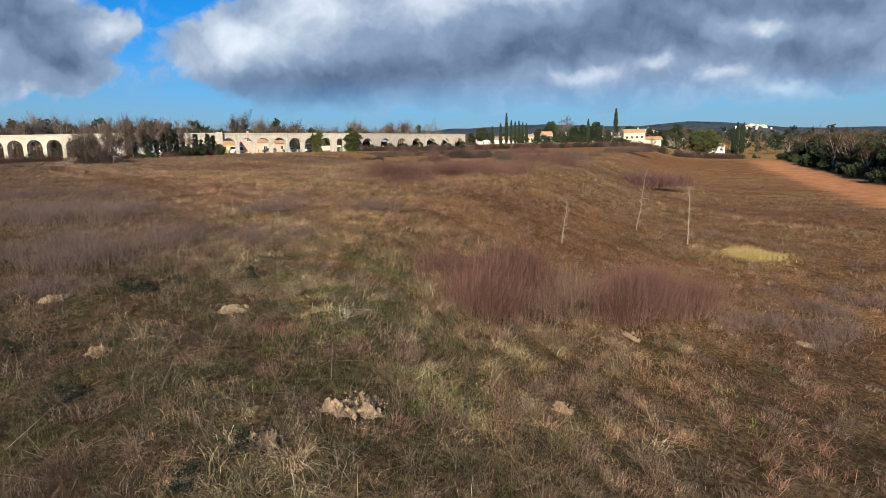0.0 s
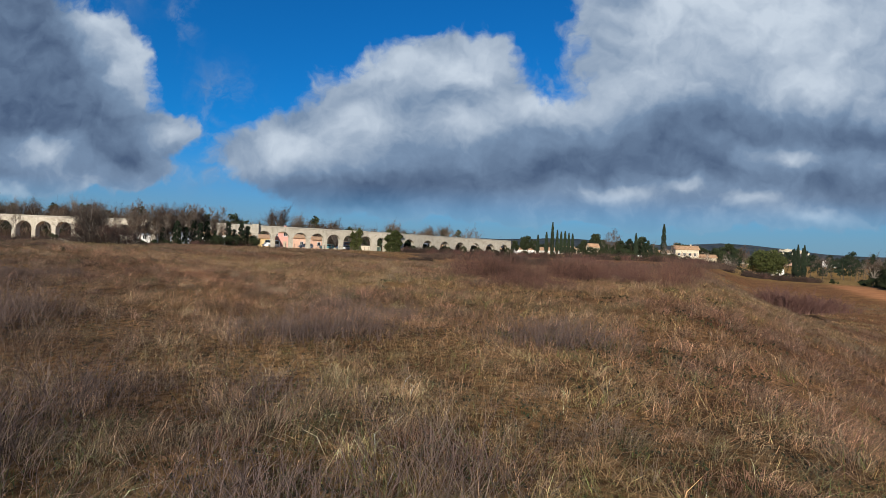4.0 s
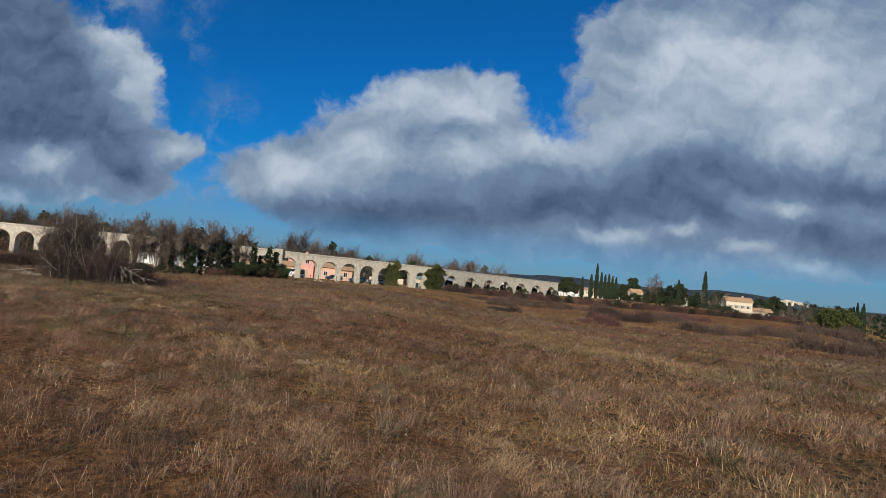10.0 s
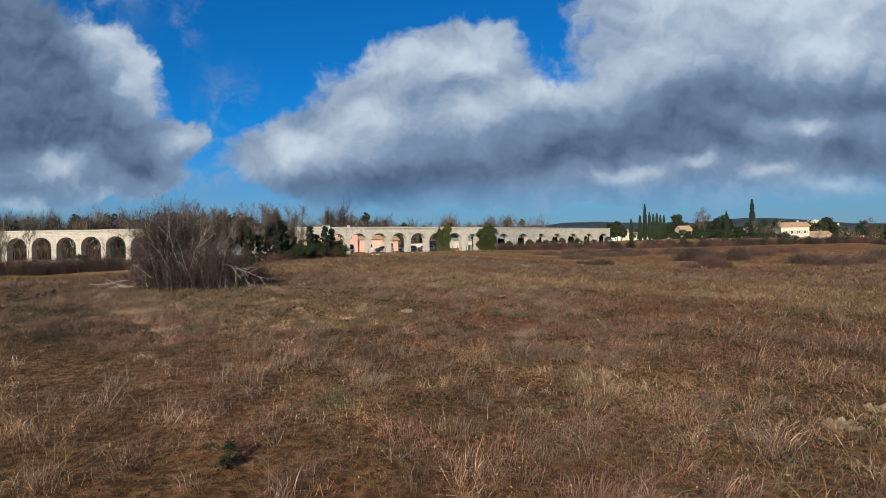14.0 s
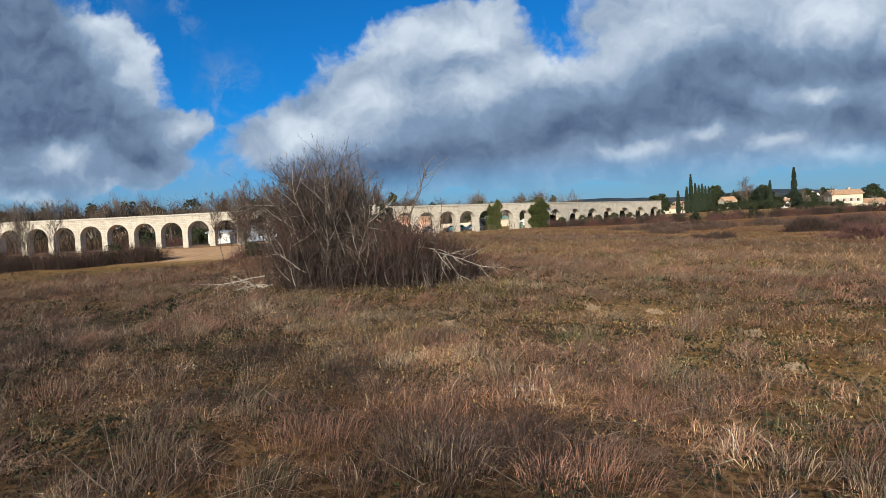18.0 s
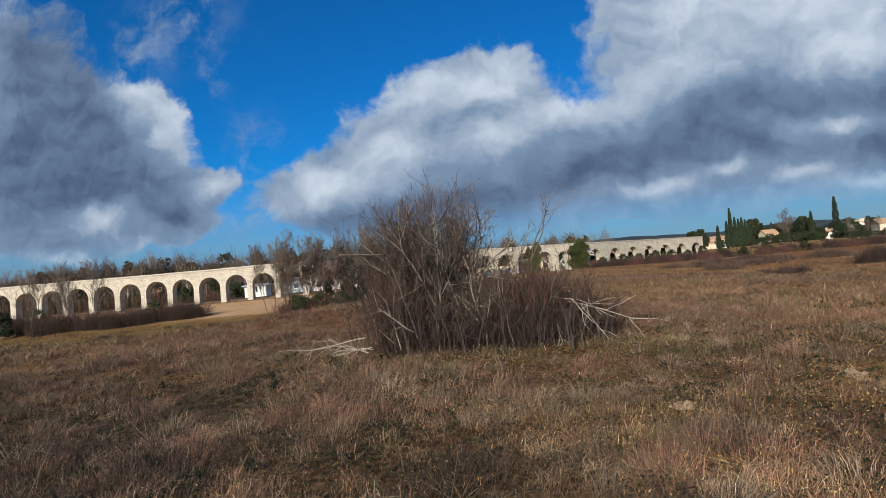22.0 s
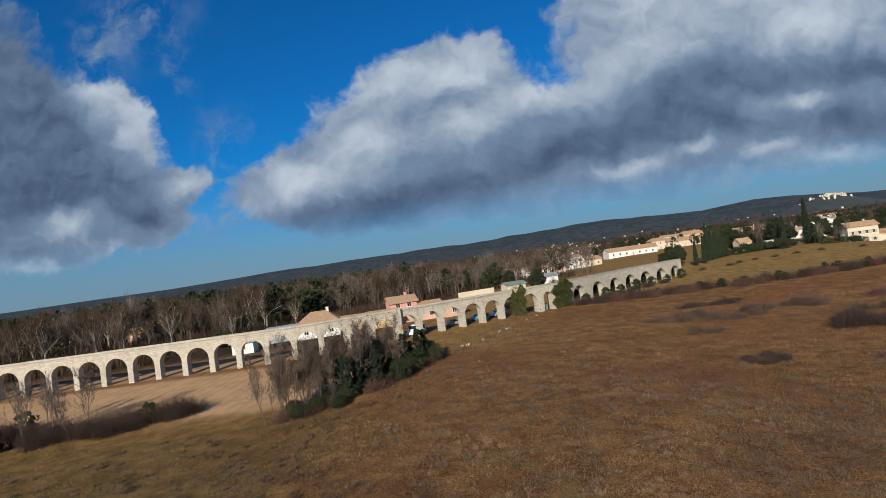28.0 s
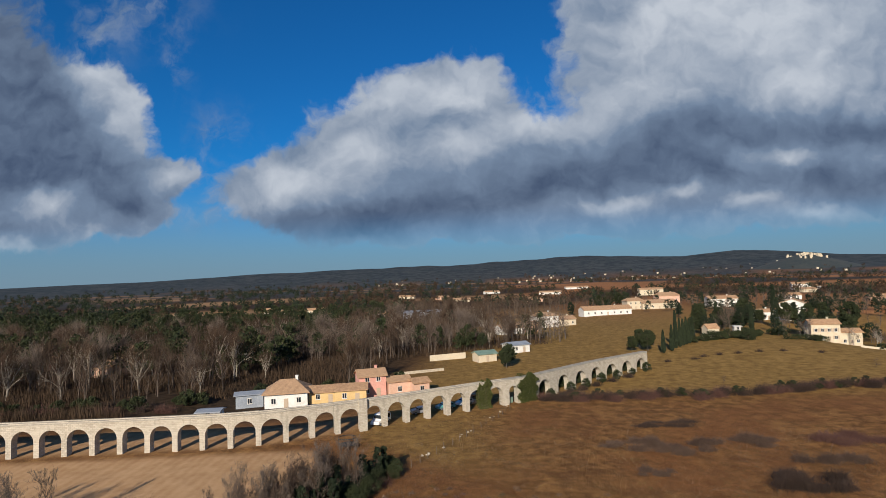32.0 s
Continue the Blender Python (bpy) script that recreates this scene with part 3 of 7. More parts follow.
# ---- plants: generators ----
class Geo:
    """Collects triangles of tubes and leaves."""

    def __init__(self):
        self.v, self.f, self.count = [], [], 0

    def add(self, v, f):
        self.v.append(np.asarray(v, float))
        self.f.append(np.asarray(f, int) + self.count)
        self.count += len(v)

    def tube(self, pts, radii, sides=4):
        pts = np.asarray(pts, float)
        d = np.gradient(pts, axis=0)
        d /= np.linalg.norm(d, axis=1)[:, None] + 1e-9
        side = np.cross(d, (0.31, 0.87, 0.38))
        side /= np.linalg.norm(side, axis=1)[:, None] + 1e-9
        other = np.cross(d, side)
        a = np.arange(sides) * 2 * math.pi / sides
        ring = pts[:, None] + np.asarray(radii)[:, None, None] * (np.cos(a)[None, :, None] * side[:, None] + np.sin(a)[None, :, None] * other[:, None])
        k = len(pts)
        f = []
        for i in range(k - 1):
            for j in range(sides):
                p, q = i * sides + j, i * sides + (j + 1) % sides
                f += [(p, q, q + sides), (p, q + sides, p + sides)]
        self.add(ring.reshape(-1, 3), f)

    def blades(self, base, tip, width, rng):
        """Thin pointed twigs or blades, one triangle each."""
        base, tip = np.asarray(base, float), np.asarray(tip, float)
        k = len(base)
        a = rng.random(k) * math.pi
        side = np.stack([np.cos(a), np.sin(a), 0 * a], 1) * (np.asarray(width) * np.ones(k))[:, None]
        self.add(np.stack([base - side, base + side, tip], 1).reshape(-1, 3), np.arange(3 * k).reshape(-1, 3))

    def leaves(self, centre, size, rng):
        """Small four-cornered leaves at random turns."""
        c = np.asarray(centre, float)
        k = len(c)
        u, w = rng.normal(size=(k, 3)), rng.normal(size=(k, 3))
        u /= np.linalg.norm(u, axis=1)[:, None]
        w = np.cross(u, w)
        w /= np.linalg.norm(w, axis=1)[:, None]
        s = (np.asarray(size) * rng.uniform(0.6, 1.3, k))[:, None]
        v = np.stack([c - u * s, c + w * s * 0.6, c + u * s, c - w * s * 0.6], 1).reshape(-1, 3)
        i = np.arange(k)[:, None] * 4
        self.add(v, np.concatenate([i + [0, 1, 2], i + [0, 2, 3]], 1).reshape(-1, 3))

    def arrays(self):
        return np.concatenate(self.v), np.concatenate(self.f)

    def make(self, name, mat, parent=None):
        v, f = self.arrays()
        return mesh(name, v, f, mat, parent)


def bend(rng, p, d, length, steps, wander, rise):
    """A wandering line from p along d."""
    pts, d = [np.array(p, float)], np.array(d, float)
    for _ in range(steps):
        d = d + rng.normal(size=3) * wander + np.array([0, 0, rise])
        d /= np.linalg.norm(d)
        pts.append(pts[-1] + d * length / steps)
    return np.array(pts)


def ramify(rng, wood, twigs, p, d, length, radius, level, kids, wander=0.18, rise=0.10, open_=0.7, twig=0.5, twig_n=5, twig_w=0.012):
    pts = bend(rng, p, d, length, 5 if level > 1 else 4, wander, rise)
    wood.tube(pts, np.linspace(radius, radius * 0.35, len(pts)), 6 if level > 2 else 4 if level > 0 else 3)
    along_ = np.diff(pts, axis=0)
    if level == 0:
        k = twig_n
        i = rng.integers(1, len(pts) - 1, k)
        b = pts[i] + along_[np.minimum(i, len(along_) - 1)] * rng.random((k, 1))
        t = along_[np.minimum(i, len(along_) - 1)]
        t = t / np.linalg.norm(t, axis=1)[:, None] + rng.normal(size=(k, 3)) * 0.55 + [0, 0, 0.15]
        t /= np.linalg.norm(t, axis=1)[:, None]
        twigs.blades(b, b + t * twig * rng.uniform(0.5, 1.3, (k, 1)), twig_w, rng)
        return
    for _ in range(kids[0]):
        i = rng.integers(1, len(pts) - 1) if rng.random() < 0.85 else len(pts) - 2
        q = pts[i] + along_[i] * rng.random()
        t = along_[i] / np.linalg.norm(along_[i]) + rng.normal(size=3) * open_
        t /= np.linalg.norm(t)
        ramify(rng, wood, twigs, q, t, length * rng.uniform(0.38, 0.62), radius * 0.45, level - 1, kids[1:], wander, rise, open_, twig, twig_n, twig_w)


def bare_tree(seed, height, trunk=0.12, upright=0.10, open_=0.6, limbs=9, bark=None, twig=None, label="", twig_w=0.022):
    rng = np.random.default_rng(seed)
    wood, twigs = Geo(), Geo()
    base = bend(rng, (0, 0, -0.3), (0, 0, 1), height * 0.95 + 0.3, 7, 0.06, 0.05)
    wood.tube(base, np.linspace(trunk, trunk * 0.2, len(base)), 7)
    for k in range(limbs):
        i = rng.integers(2, len(base) - 1)
        q = base[i] + (base[i + 1] - base[i]) * rng.random() if i + 1 < len(base) else base[i]
        a = rng.random() * 2 * math.pi
        d = np.array([math.cos(a) * open_, math.sin(a) * open_, 0.75])
        ramify(rng, wood, twigs, q, d / np.linalg.norm(d), height * rng.uniform(0.25, 0.42), trunk * 0.4, 2, (5, 4), 0.15, upright, 0.5, height * 0.075, 6, twig_w)
    thing = empty("bare_tree", pose(0, 0, 0), label or "leafless winter tree with a grey trunk and fine upright twigs", "tree", "bare trees by the aqueduct")
    wood.make("trunk", bark or BARK, thing)
    twigs.make("crown", twig or TWIG, thing)
    return thing


def leafy(seed, height, radius, mat, name, label, clumps=40, leaf=0.16, trunk=0.15, low=0.25, flat=0.7, per=60, group=""):
    """An evergreen: trunk with limbs, crown of leaf clumps with gaps."""
    rng = np.random.default_rng(seed)
    wood, crown = Geo(), Geo()
    base = bend(rng, (0, 0, -0.3), (0, 0, 1), height * 0.8, 5, 0.05, 0.05)
    wood.tube(base, np.linspace(trunk, trunk * 0.3, len(base)), 6)
    for _ in range(clumps):
        a, h = rng.random() * 2 * math.pi, low + (1 - low) * rng.random() ** 0.8
        r = radius * math.sin(math.pi * min(1, max(0.12, (h - low * 0.6) / (1.04 - low * 0.6)))) ** flat * rng.uniform(0.35, 1.0)
        c = np.array([math.cos(a) * r, math.sin(a) * r, h * height])
        wood.tube([base[2] * 0.5 + np.array([0, 0, c[2] * 0.5]), c * [0.6, 0.6, 0.9], c], [trunk * 0.25, trunk * 0.15, 0.02], 3)
        s = radius * rng.uniform(0.16, 0.34)
        g = rng.normal(size=(per, 3))
        g /= np.linalg.norm(g, axis=1)[:, None]
        crown.leaves(c + g * s * rng.uniform(0.5, 1.15, (per, 1)) * [1, 1, 0.8], leaf, rng)
    thing = empty(name, pose(0, 0, 0), label, "tree" if height > 2.2 else "shrub", group)
    wood.make("trunk", BARK, thing)
    crown.make("crown", mat, thing)
    return thing


def cypress(seed, height, radius):
    rng = np.random.default_rng(seed)
    wood, crown = Geo(), Geo()
    wood.tube([(0, 0, -0.3), (0, 0, height * 0.5), (0.02, 0, height * 0.96)], [0.14, 0.09, 0.02], 6)
    k = 2600
    h = rng.random(k) ** 0.85
    lobes = 1 + 0.16 * np.sin(h * 31 + rng.random(k) * 2) + 0.12 * rng.normal(size=k)
    r = radius * np.clip(np.minimum(1, (h + 0.04) * 7), 0, 1) * np.clip(1.03 - h, 0, 1) ** 0.55 * lobes
    a = rng.random(k) * 2 * math.pi
    c = np.stack([np.cos(a) * r, np.sin(a) * r, 0.25 + h * (height - 0.25)], 1)
    crown.blades(c - [0, 0, 0.25], c + np.stack([np.cos(a) * 0.12, np.sin(a) * 0.12, 0.45 + 0 * a], 1), 0.11, rng)
    crown.leaves(c * [0.85, 0.85, 1], 0.17, rng)
    thing = empty("cypress", pose(0, 0, 0), "slender dark green cypress on the grassy rise", "tree", "cypresses on the rise")
    wood.make("trunk", BARK, thing)
    crown.make("crown", CYPRESS, thing)
    return thing


def thicket(seed, rx, ry, height, stems, mat, name, label, category="shrub", group="", stem_w=0.012, lean=0.25, branch=6):
    """A dense stand of thin upright stems with side twigs, highest in the middle."""
    rng = np.random.default_rng(seed)
    g = Geo()
    a, r = rng.random(stems) * 2 * math.pi, np.minimum(np.abs(rng.normal(size=stems)) * 0.42 + 0.25 * rng.random(stems), 1.35)
    r = r * (1 + 0.18 * np.sin(a * 3 + seed) + 0.10 * np.sin(a * 7 + 1))
    b = np.stack([np.cos(a) * r * rx, np.sin(a) * r * ry, np.full(stems, -0.1)], 1)
    lump = np.ones(stems)
    if rx > 2.7:
        # wide stands break up into uneven lumps
        ca, cr = rng.random(9) * 2 * math.pi, np.sqrt(rng.random(9)) * 0.85
        pick = rng.integers(0, 9, stems)
        b[:, 0] = b[:, 0] * 0.36 + np.cos(ca[pick]) * cr[pick] * rx
        b[:, 1] = b[:, 1] * 0.36 + np.sin(ca[pick]) * cr[pick] * ry
        lump = rng.uniform(0.5, 1.1, 9)[pick]
    h = height * np.maximum(1.05 - 0.62 * r ** 1.5, 0.22) * rng.uniform(0.6, 1.15, stems) * lump * (1 + 0.25 * np.sin(b[:, 0] * 2.1 + seed) * np.sin(b[:, 1] * 2.6))
    d = np.stack([rng.normal(size=stems) * lean + np.cos(a) * r * 0.2, rng.normal(size=stems) * lean + np.sin(a) * r * 0.2, np.ones(stems)], 1)
    tip = b + d * h[:, None]
    g.blades(b, tip, stem_w, rng)
    for _ in range(branch):
        s = rng.uniform(0.3, 0.9, (stems, 1))
        q = b + (tip - b) * s
        t = d + rng.normal(size=(stems, 3)) * 0.5
        g.blades(q, q + t * (h[:, None] * rng.uniform(0.12, 0.35, (stems, 1))), stem_w * 0.6, rng)
    return tagged(g.make(name, mat), label, category, group)


def round_tree(seed, height, radius, limbs, twigs_n, bark, twig, label, group, twig_w=0.02):
    """A winter tree with forked limbs and a soft round crown of fine twigs."""
    rng = np.random.default_rng(seed)
    wood, twigs = Geo(), Geo()
    base = bend(rng, (0, 0, -0.3), (0, 0, 1), height * 0.45 + 0.3, 4, 0.07, 0.05)
    wood.tube(base, np.linspace(height * 0.019, height * 0.012, 5), 6)
    ends = []
    for k in range(limbs):
        a = k * 2.4 + rng.random()
        o = rng.uniform(0.25, 0.95) * radius / height
        d = np.array([math.cos(a) * o * 1.7, math.sin(a) * o * 1.7, 1.0])
        q = base[2 + k % 3]
        p = bend(rng, q, d / np.linalg.norm(d), (height - q[2]) * rng.uniform(0.55, 0.8), 4, 0.14, 0.06)
        wood.tube(p, np.linspace(height * 0.010, height * 0.003, 5), 4)
        ends.append(p[1:])
        for _ in range(3):
            i = rng.integers(1, 4)
            t = p[i + 1] - p[i]
            t = t / np.linalg.norm(t) + rng.normal(size=3) * 0.5
            s = bend(rng, p[i], t / np.linalg.norm(t), height * rng.uniform(0.14, 0.26), 3, 0.15, 0.08)
            wood.tube(s, np.linspace(height * 0.005, height * 0.002, 4), 3)
            ends.append(s[1:])
    pts = np.concatenate(ends)
    b = pts[rng.integers(0, len(pts), twigs_n)] + rng.normal(size=(twigs_n, 3)) * height * 0.022
    c = np.array([0, 0, height * 0.52])
    u = b - c
    u /= np.linalg.norm(u, axis=1)[:, None] + 1e-6
    t = u * 0.7 + rng.normal(size=(twigs_n, 3)) * 0.5 + [0, 0, 0.35]
    twigs.blades(b, b + t * height * rng.uniform(0.05, 0.15, (twigs_n, 1)), twig_w, rng)
    thing = empty("bare_tree", pose(0, 0, 0), label, "tree", group)
    wood.make("trunk", bark, thing)
    twigs.make("crown", twig, thing)
    return thing


def spread(thing, spots, rng, size=(0.85, 1.15), label=""):
    """Copies of a thing at plan spots, the first one moved there itself."""
    out = []
    for k, (x, y) in enumerate(spots):
        s = rng.uniform(*size)
        m = at(x, y, rng.random() * 360) @ Matrix.Diagonal((s, s, s * rng.uniform(0.94, 1.06), 1))
        if k == 0:
            thing.matrix_world = m
            out.append(thing)
        else:
            c = copy_thing(thing, pose(0, 0, 0))
            c.matrix_basis = m
            out.append(c)
    return out

# ---- the field: grass, bare spots, thickets ----
TRACK = np.array([(0, 0), (-1, 3), (-2, 7), (-5, 16), (-11, 27), (-17, 36), (-27, 45), (-36, 52.5), (-40, 55), (-40, 55)], float)
LINE_POINTS = np.concatenate([TRACK[i] + (TRACK[i + 1] - TRACK[i]) * np.linspace(0, 1, 8)[:, None] for i in range(len(TRACK) - 2)])


def scatter(rng, count, near, far, left=-52, right=52):
    """Spots in the field, thinning out with the distance from the line along which the field is crossed."""
    s = rng.random(count) * (len(TRACK) - 1)
    i = np.minimum(s.astype(int), len(TRACK) - 2)
    p = TRACK[i] + (TRACK[i + 1] - TRACK[i]) * (s - i)[:, None]
    r = near * (far / near) ** (rng.random(count) ** 0.85)
    a = np.radians(rng.uniform(left, right, count) - 4)
    x, y = p[:, 0] + np.sin(a) * r, p[:, 1] + np.cos(a) * r
    d = np.full(count, 1e9)
    for px, py in LINE_POINTS:
        ahead = y - py > 0.55 * np.abs(x - px)
        d = np.where(ahead, np.minimum(d, np.hypot(x - px, y - py)), d)
    return x, y, np.clip(d, 2.0, 130)


def west_dimming(x, y):
    """Dead growth west of the way, with light falloff painted in; 1 is palest."""
    xs = np.interp(y, [10, 13, 20, 33, 41, 45.5, 48, 55.3, 57.8, 60.5, 63], [-4.5, -6, -8, -16, -21, -25.5, -29, -37, -41.5, -45, -48])
    return 1 - (0.20 + 0.24 * np.exp(-((x - xs) / 3.0) ** 2)) * sig((xs + 1.2 - x) / 1.1) * sig((70 - y) / 4)


def tone(x, y, rng, r):
    """Colour of the plants by place: straw, red-brown, grey, green."""
    k = len(x)
    straw, rust, grey, green = np.array([0.290, 0.190, 0.095]), np.array([0.195, 0.100, 0.056]), np.array([0.190, 0.142, 0.102]), np.array([0.090, 0.105, 0.028])
    a = wave(x, y, 0.19) + 0.5 * wave(x + 31, y - 9, 0.63)
    b = wave(x - 50, y + 20, 0.13) + 0.5 * wave(x, y + 70, 0.47)
    wr = sig((a - 0.15) / 0.18)[:, None]
    wg = sig((b - 0.30) / 0.15)[:, None]
    c = straw * (1 - wr) + rust * wr
    c = c * (1 - 0.7 * wg) + grey * 0.7 * wg
    lush = np.exp(-((x + 2.6) / 3.6) ** 2 - ((y - 9) / 7) ** 2) * 0.75 + 0.75 * np.exp(-((x + 42) / 5) ** 2 - ((y - 67.6) / 1.6) ** 2) + 0.5 * sig((-62 - x) / 3) * sig((y - 84) / 4)
    lush = lush + 0.45 * sig((-2 - x) / 3) * sig((13 - y) / 3) + 0.5 * sig((3 - x) / 3) * sig((22 - y) / 4) + 0.35 * sig((wave(x + 7, y, 0.5) - 0.35) / 0.1) + 0.8 * np.exp(-((x + 8) / 3) ** 2 - ((y - 11) / 4) ** 2)
    g = (rng.random(k) < np.clip(lush, 0, 0.9) * 0.6)[:, None]
    c = np.where(g, green * rng.uniform(0.6, 1.5, (k, 1)), c)
    yellow = np.exp(-((x - 18.9) / 2.7) ** 2 - ((y - 34.3) / 2.0) ** 2)[:, None]
    c = c * (1 - yellow) + np.array([0.55, 0.44, 0.16]) * yellow
    near = np.exp(-r / 11)
    patchy = np.exp(near * (1 + rough(x, y)) * (0.6 * wave(x + 13, y - 4, 1.9) + 0.6 * wave(x, y + 31, 4.7)))[:, None]
    start = sig((20 - y) / 6)[:, None]
    c = c * np.exp((0.26 * wave(x + 17, y, 0.42) + 0.20 * wave(x, y - 23, 0.95)) * sig((r - 6) / 3))[:, None]
    # dark stems here, with corner falloff painted into their colour
    c = c * (1 - 0.5 * np.exp(-((x + 47) / 7) ** 2 - ((y - 62) / 9) ** 2))[:, None]
    # dark dead growth and painted shade: beside the first part of the way, half way, and before the large bush
    c = c * (1 - 0.58 * sig((-1.5 - x) / 1.5) * sig((15 - y) / 2) - 0.2 * np.exp(-((x + 17) / 3.2) ** 2 - ((y - 33.5) / 3.5) ** 2) - 0.2 * np.exp(-((x + 40.5) / 2.6) ** 2 - ((y - 57.3) / 2.2) ** 2))[:, None] * west_dimming(x, y)[:, None]
    west = sig((np.interp(y, TRACK[:-1, 1], TRACK[:-1, 0]) - 4.5 - x) / 2.5) * sig((82 - y) / 6)
    c = c + (np.array([0.150, 0.104, 0.082]) - c) * (0.6 * west)[:, None]
    c = c * (np.array([0.97, 0.93, 0.87]) * (1 - start) + np.array([0.80, 0.83, 0.76]) * start)
    trail = np.exp(-((x - np.interp(y, [33, 38, 44, 48, 55, 62], [-8.8, -8.0, -7.9, -9.0, -10.2, -11.5])) / 0.55) ** 2) * sig((y - 33) / 2) * sig((62 - y) / 3)
    c = c + (np.array([0.40, 0.29, 0.15]) - c) * (0.75 * trail)[:, None]
    c = c + (np.array([0.42, 0.30, 0.135]) - c) * (0.7 * sandy(x, y))[:, None]
    return c * 1.32 * patchy * rng.uniform(0.72, 1.22, (k, 1)) * (1 + 0.06 * rng.normal(size=(k, 3)))


BARE = [(-4.05, 12.9, 0.75), (-0.85, 9.05, 1.05), (6.1, 17.1, 0.65), (13.5, 19.9, 0.75), (-5.85, 10.7, 0.6), (-1.9, 8.0, 0.5), (2.8, 10.8, 0.6), (-23.05, 51.1, 0.7), (-30, 61, 0.7),
        (-33.8, 61.8, 0.6), (-17.6, 40.0, 0.45), (-34.1, 60.0, 0.55), (-26.1, 48.2, 0.45), (-33.15, 58.3, 0.5), (-27, 66, 0.6), (-8.6, 13.6, 0.7), (-32.7, 57.6, 0.45), (-22.2, 51.8, 0.45), (-34.7, 64.0, 0.5),
        (-38.7, 63.2, 0.45), (-35.8, 64.6, 0.55), (-32.5, 59.1, 0.4), (-16.3, 40.5, 0.35)]


def grass_field(name, label, seed, count, blades, near, far, tall, lean, width, matted=False):
    rng = np.random.default_rng(seed)
    x, y, r = scatter(rng, count, near, far)
    keep = (tilled_field(x, y) < 0.4) & (y < 176 + rng.random(count) * 8) & ~((x < -60) & (y > 112))
    for bx, by, br in BARE:
        keep &= np.hypot((x - bx), (y - by) * 1.1) > br * (0.1 + 0.5 * rng.random(count))
    w_ = rough(x, y)
    keep &= (rng.random(count) > 0.75 * sandy(x, y)) & (rng.random(count) > 0.35 * scrubby(x, y))
    clump = 0.8 * wave(x + 3, y + 8, 4.3) + 0.6 * wave(x, y - 5, 1.1)
    keep &= rng.random(count) < sig((clump + 0.15) / 0.2) * (0.35 + 0.45 * w_) + 0.65 - 0.45 * w_
    x, y, r, clump, w_ = x[keep], y[keep], r[keep], clump[keep], w_[keep]
    k = len(x)
    size = tall * np.clip(0.85 + (0.40 + 0.45 * w_) * clump, 0.4, 1.6) * (1 - 0.5 * sandy(x, y)) * (1 - 0.38 * scrubby(x, y)) * rng.uniform(0.6, 1.25, k)
    colour = tone(x, y, rng, r) * (0.68 + 0.32 * np.exp(-r / 18))[:, None]
    patch = 0.10 + 0.011 * r
    n = blades
    bx = np.repeat(x, n) + rng.normal(size=k * n) * np.repeat(patch, n)
    by = np.repeat(y, n) + rng.normal(size=k * n) * np.repeat(patch, n)
    bz = land(bx, by) - 0.02
    h = np.repeat(size, n) * rng.uniform(0.45, 1.15, k * n)
    way = np.repeat(rng.random(k) * 2 * math.pi, n) + rng.normal(size=k * n) * 1.1
    l = np.abs(rng.normal(size=k * n)) * lean * h
    w = np.maximum(width, 0.00055 * np.repeat(r, n)) * rng.uniform(0.6, 1.3, k * n)
    turn = rng.random(k * n) * math.pi
    side = np.stack([np.cos(turn), np.sin(turn), 0 * turn], 1) * w[:, None]
    base = np.stack([bx, by, bz], 1)
    tip = base + np.stack([np.cos(way) * l, np.sin(way) * l, h * (0.35 if matted else 1.0)], 1)
    v = np.stack([base - side, base + side, tip], 1).reshape(-1, 3)
    c = np.repeat(colour, n, 0) * np.exp(rng.normal(size=(k * n, 1)) * np.repeat(0.32 + 0.38 * np.exp(-r / 12), n)[:, None]) * 0.80
    c = np.repeat(np.clip(np.concatenate([c, np.ones((k * n, 1))], 1), 0, 1), 3, 0).astype(np.float32)
    ob = mesh(name, v, np.arange(3 * k * n).reshape(-1, 3), BLADE)
    ob.data.color_attributes.new("tint", "FLOAT_COLOR", "POINT").data.foreach_set("color", c.ravel())
    return tagged(ob, label, "grass", kind="stuff")


BLADE = material("grass_blade", lambda n: {"Base Color": n.mix(1.0, n.put("ShaderNodeVertexColor", {}, layer_name="tint").outputs["Color"], (0.79, 0.815, 0.84, 1), "MULTIPLY"), "Roughness": 0.8, "Specular IOR Level": 0.2})
grass_field("dry_grass", "dry brown and straw-coloured winter grass standing in tufts", 11, 46000, 16, 3.5, 125, 0.24, 1.15, 0.002)
grass_field("matted_grass", "flattened pale dead stalks lying between the tufts", 12, 34000, 14, 3.0, 70, 0.50, 1.6, 0.002, True)


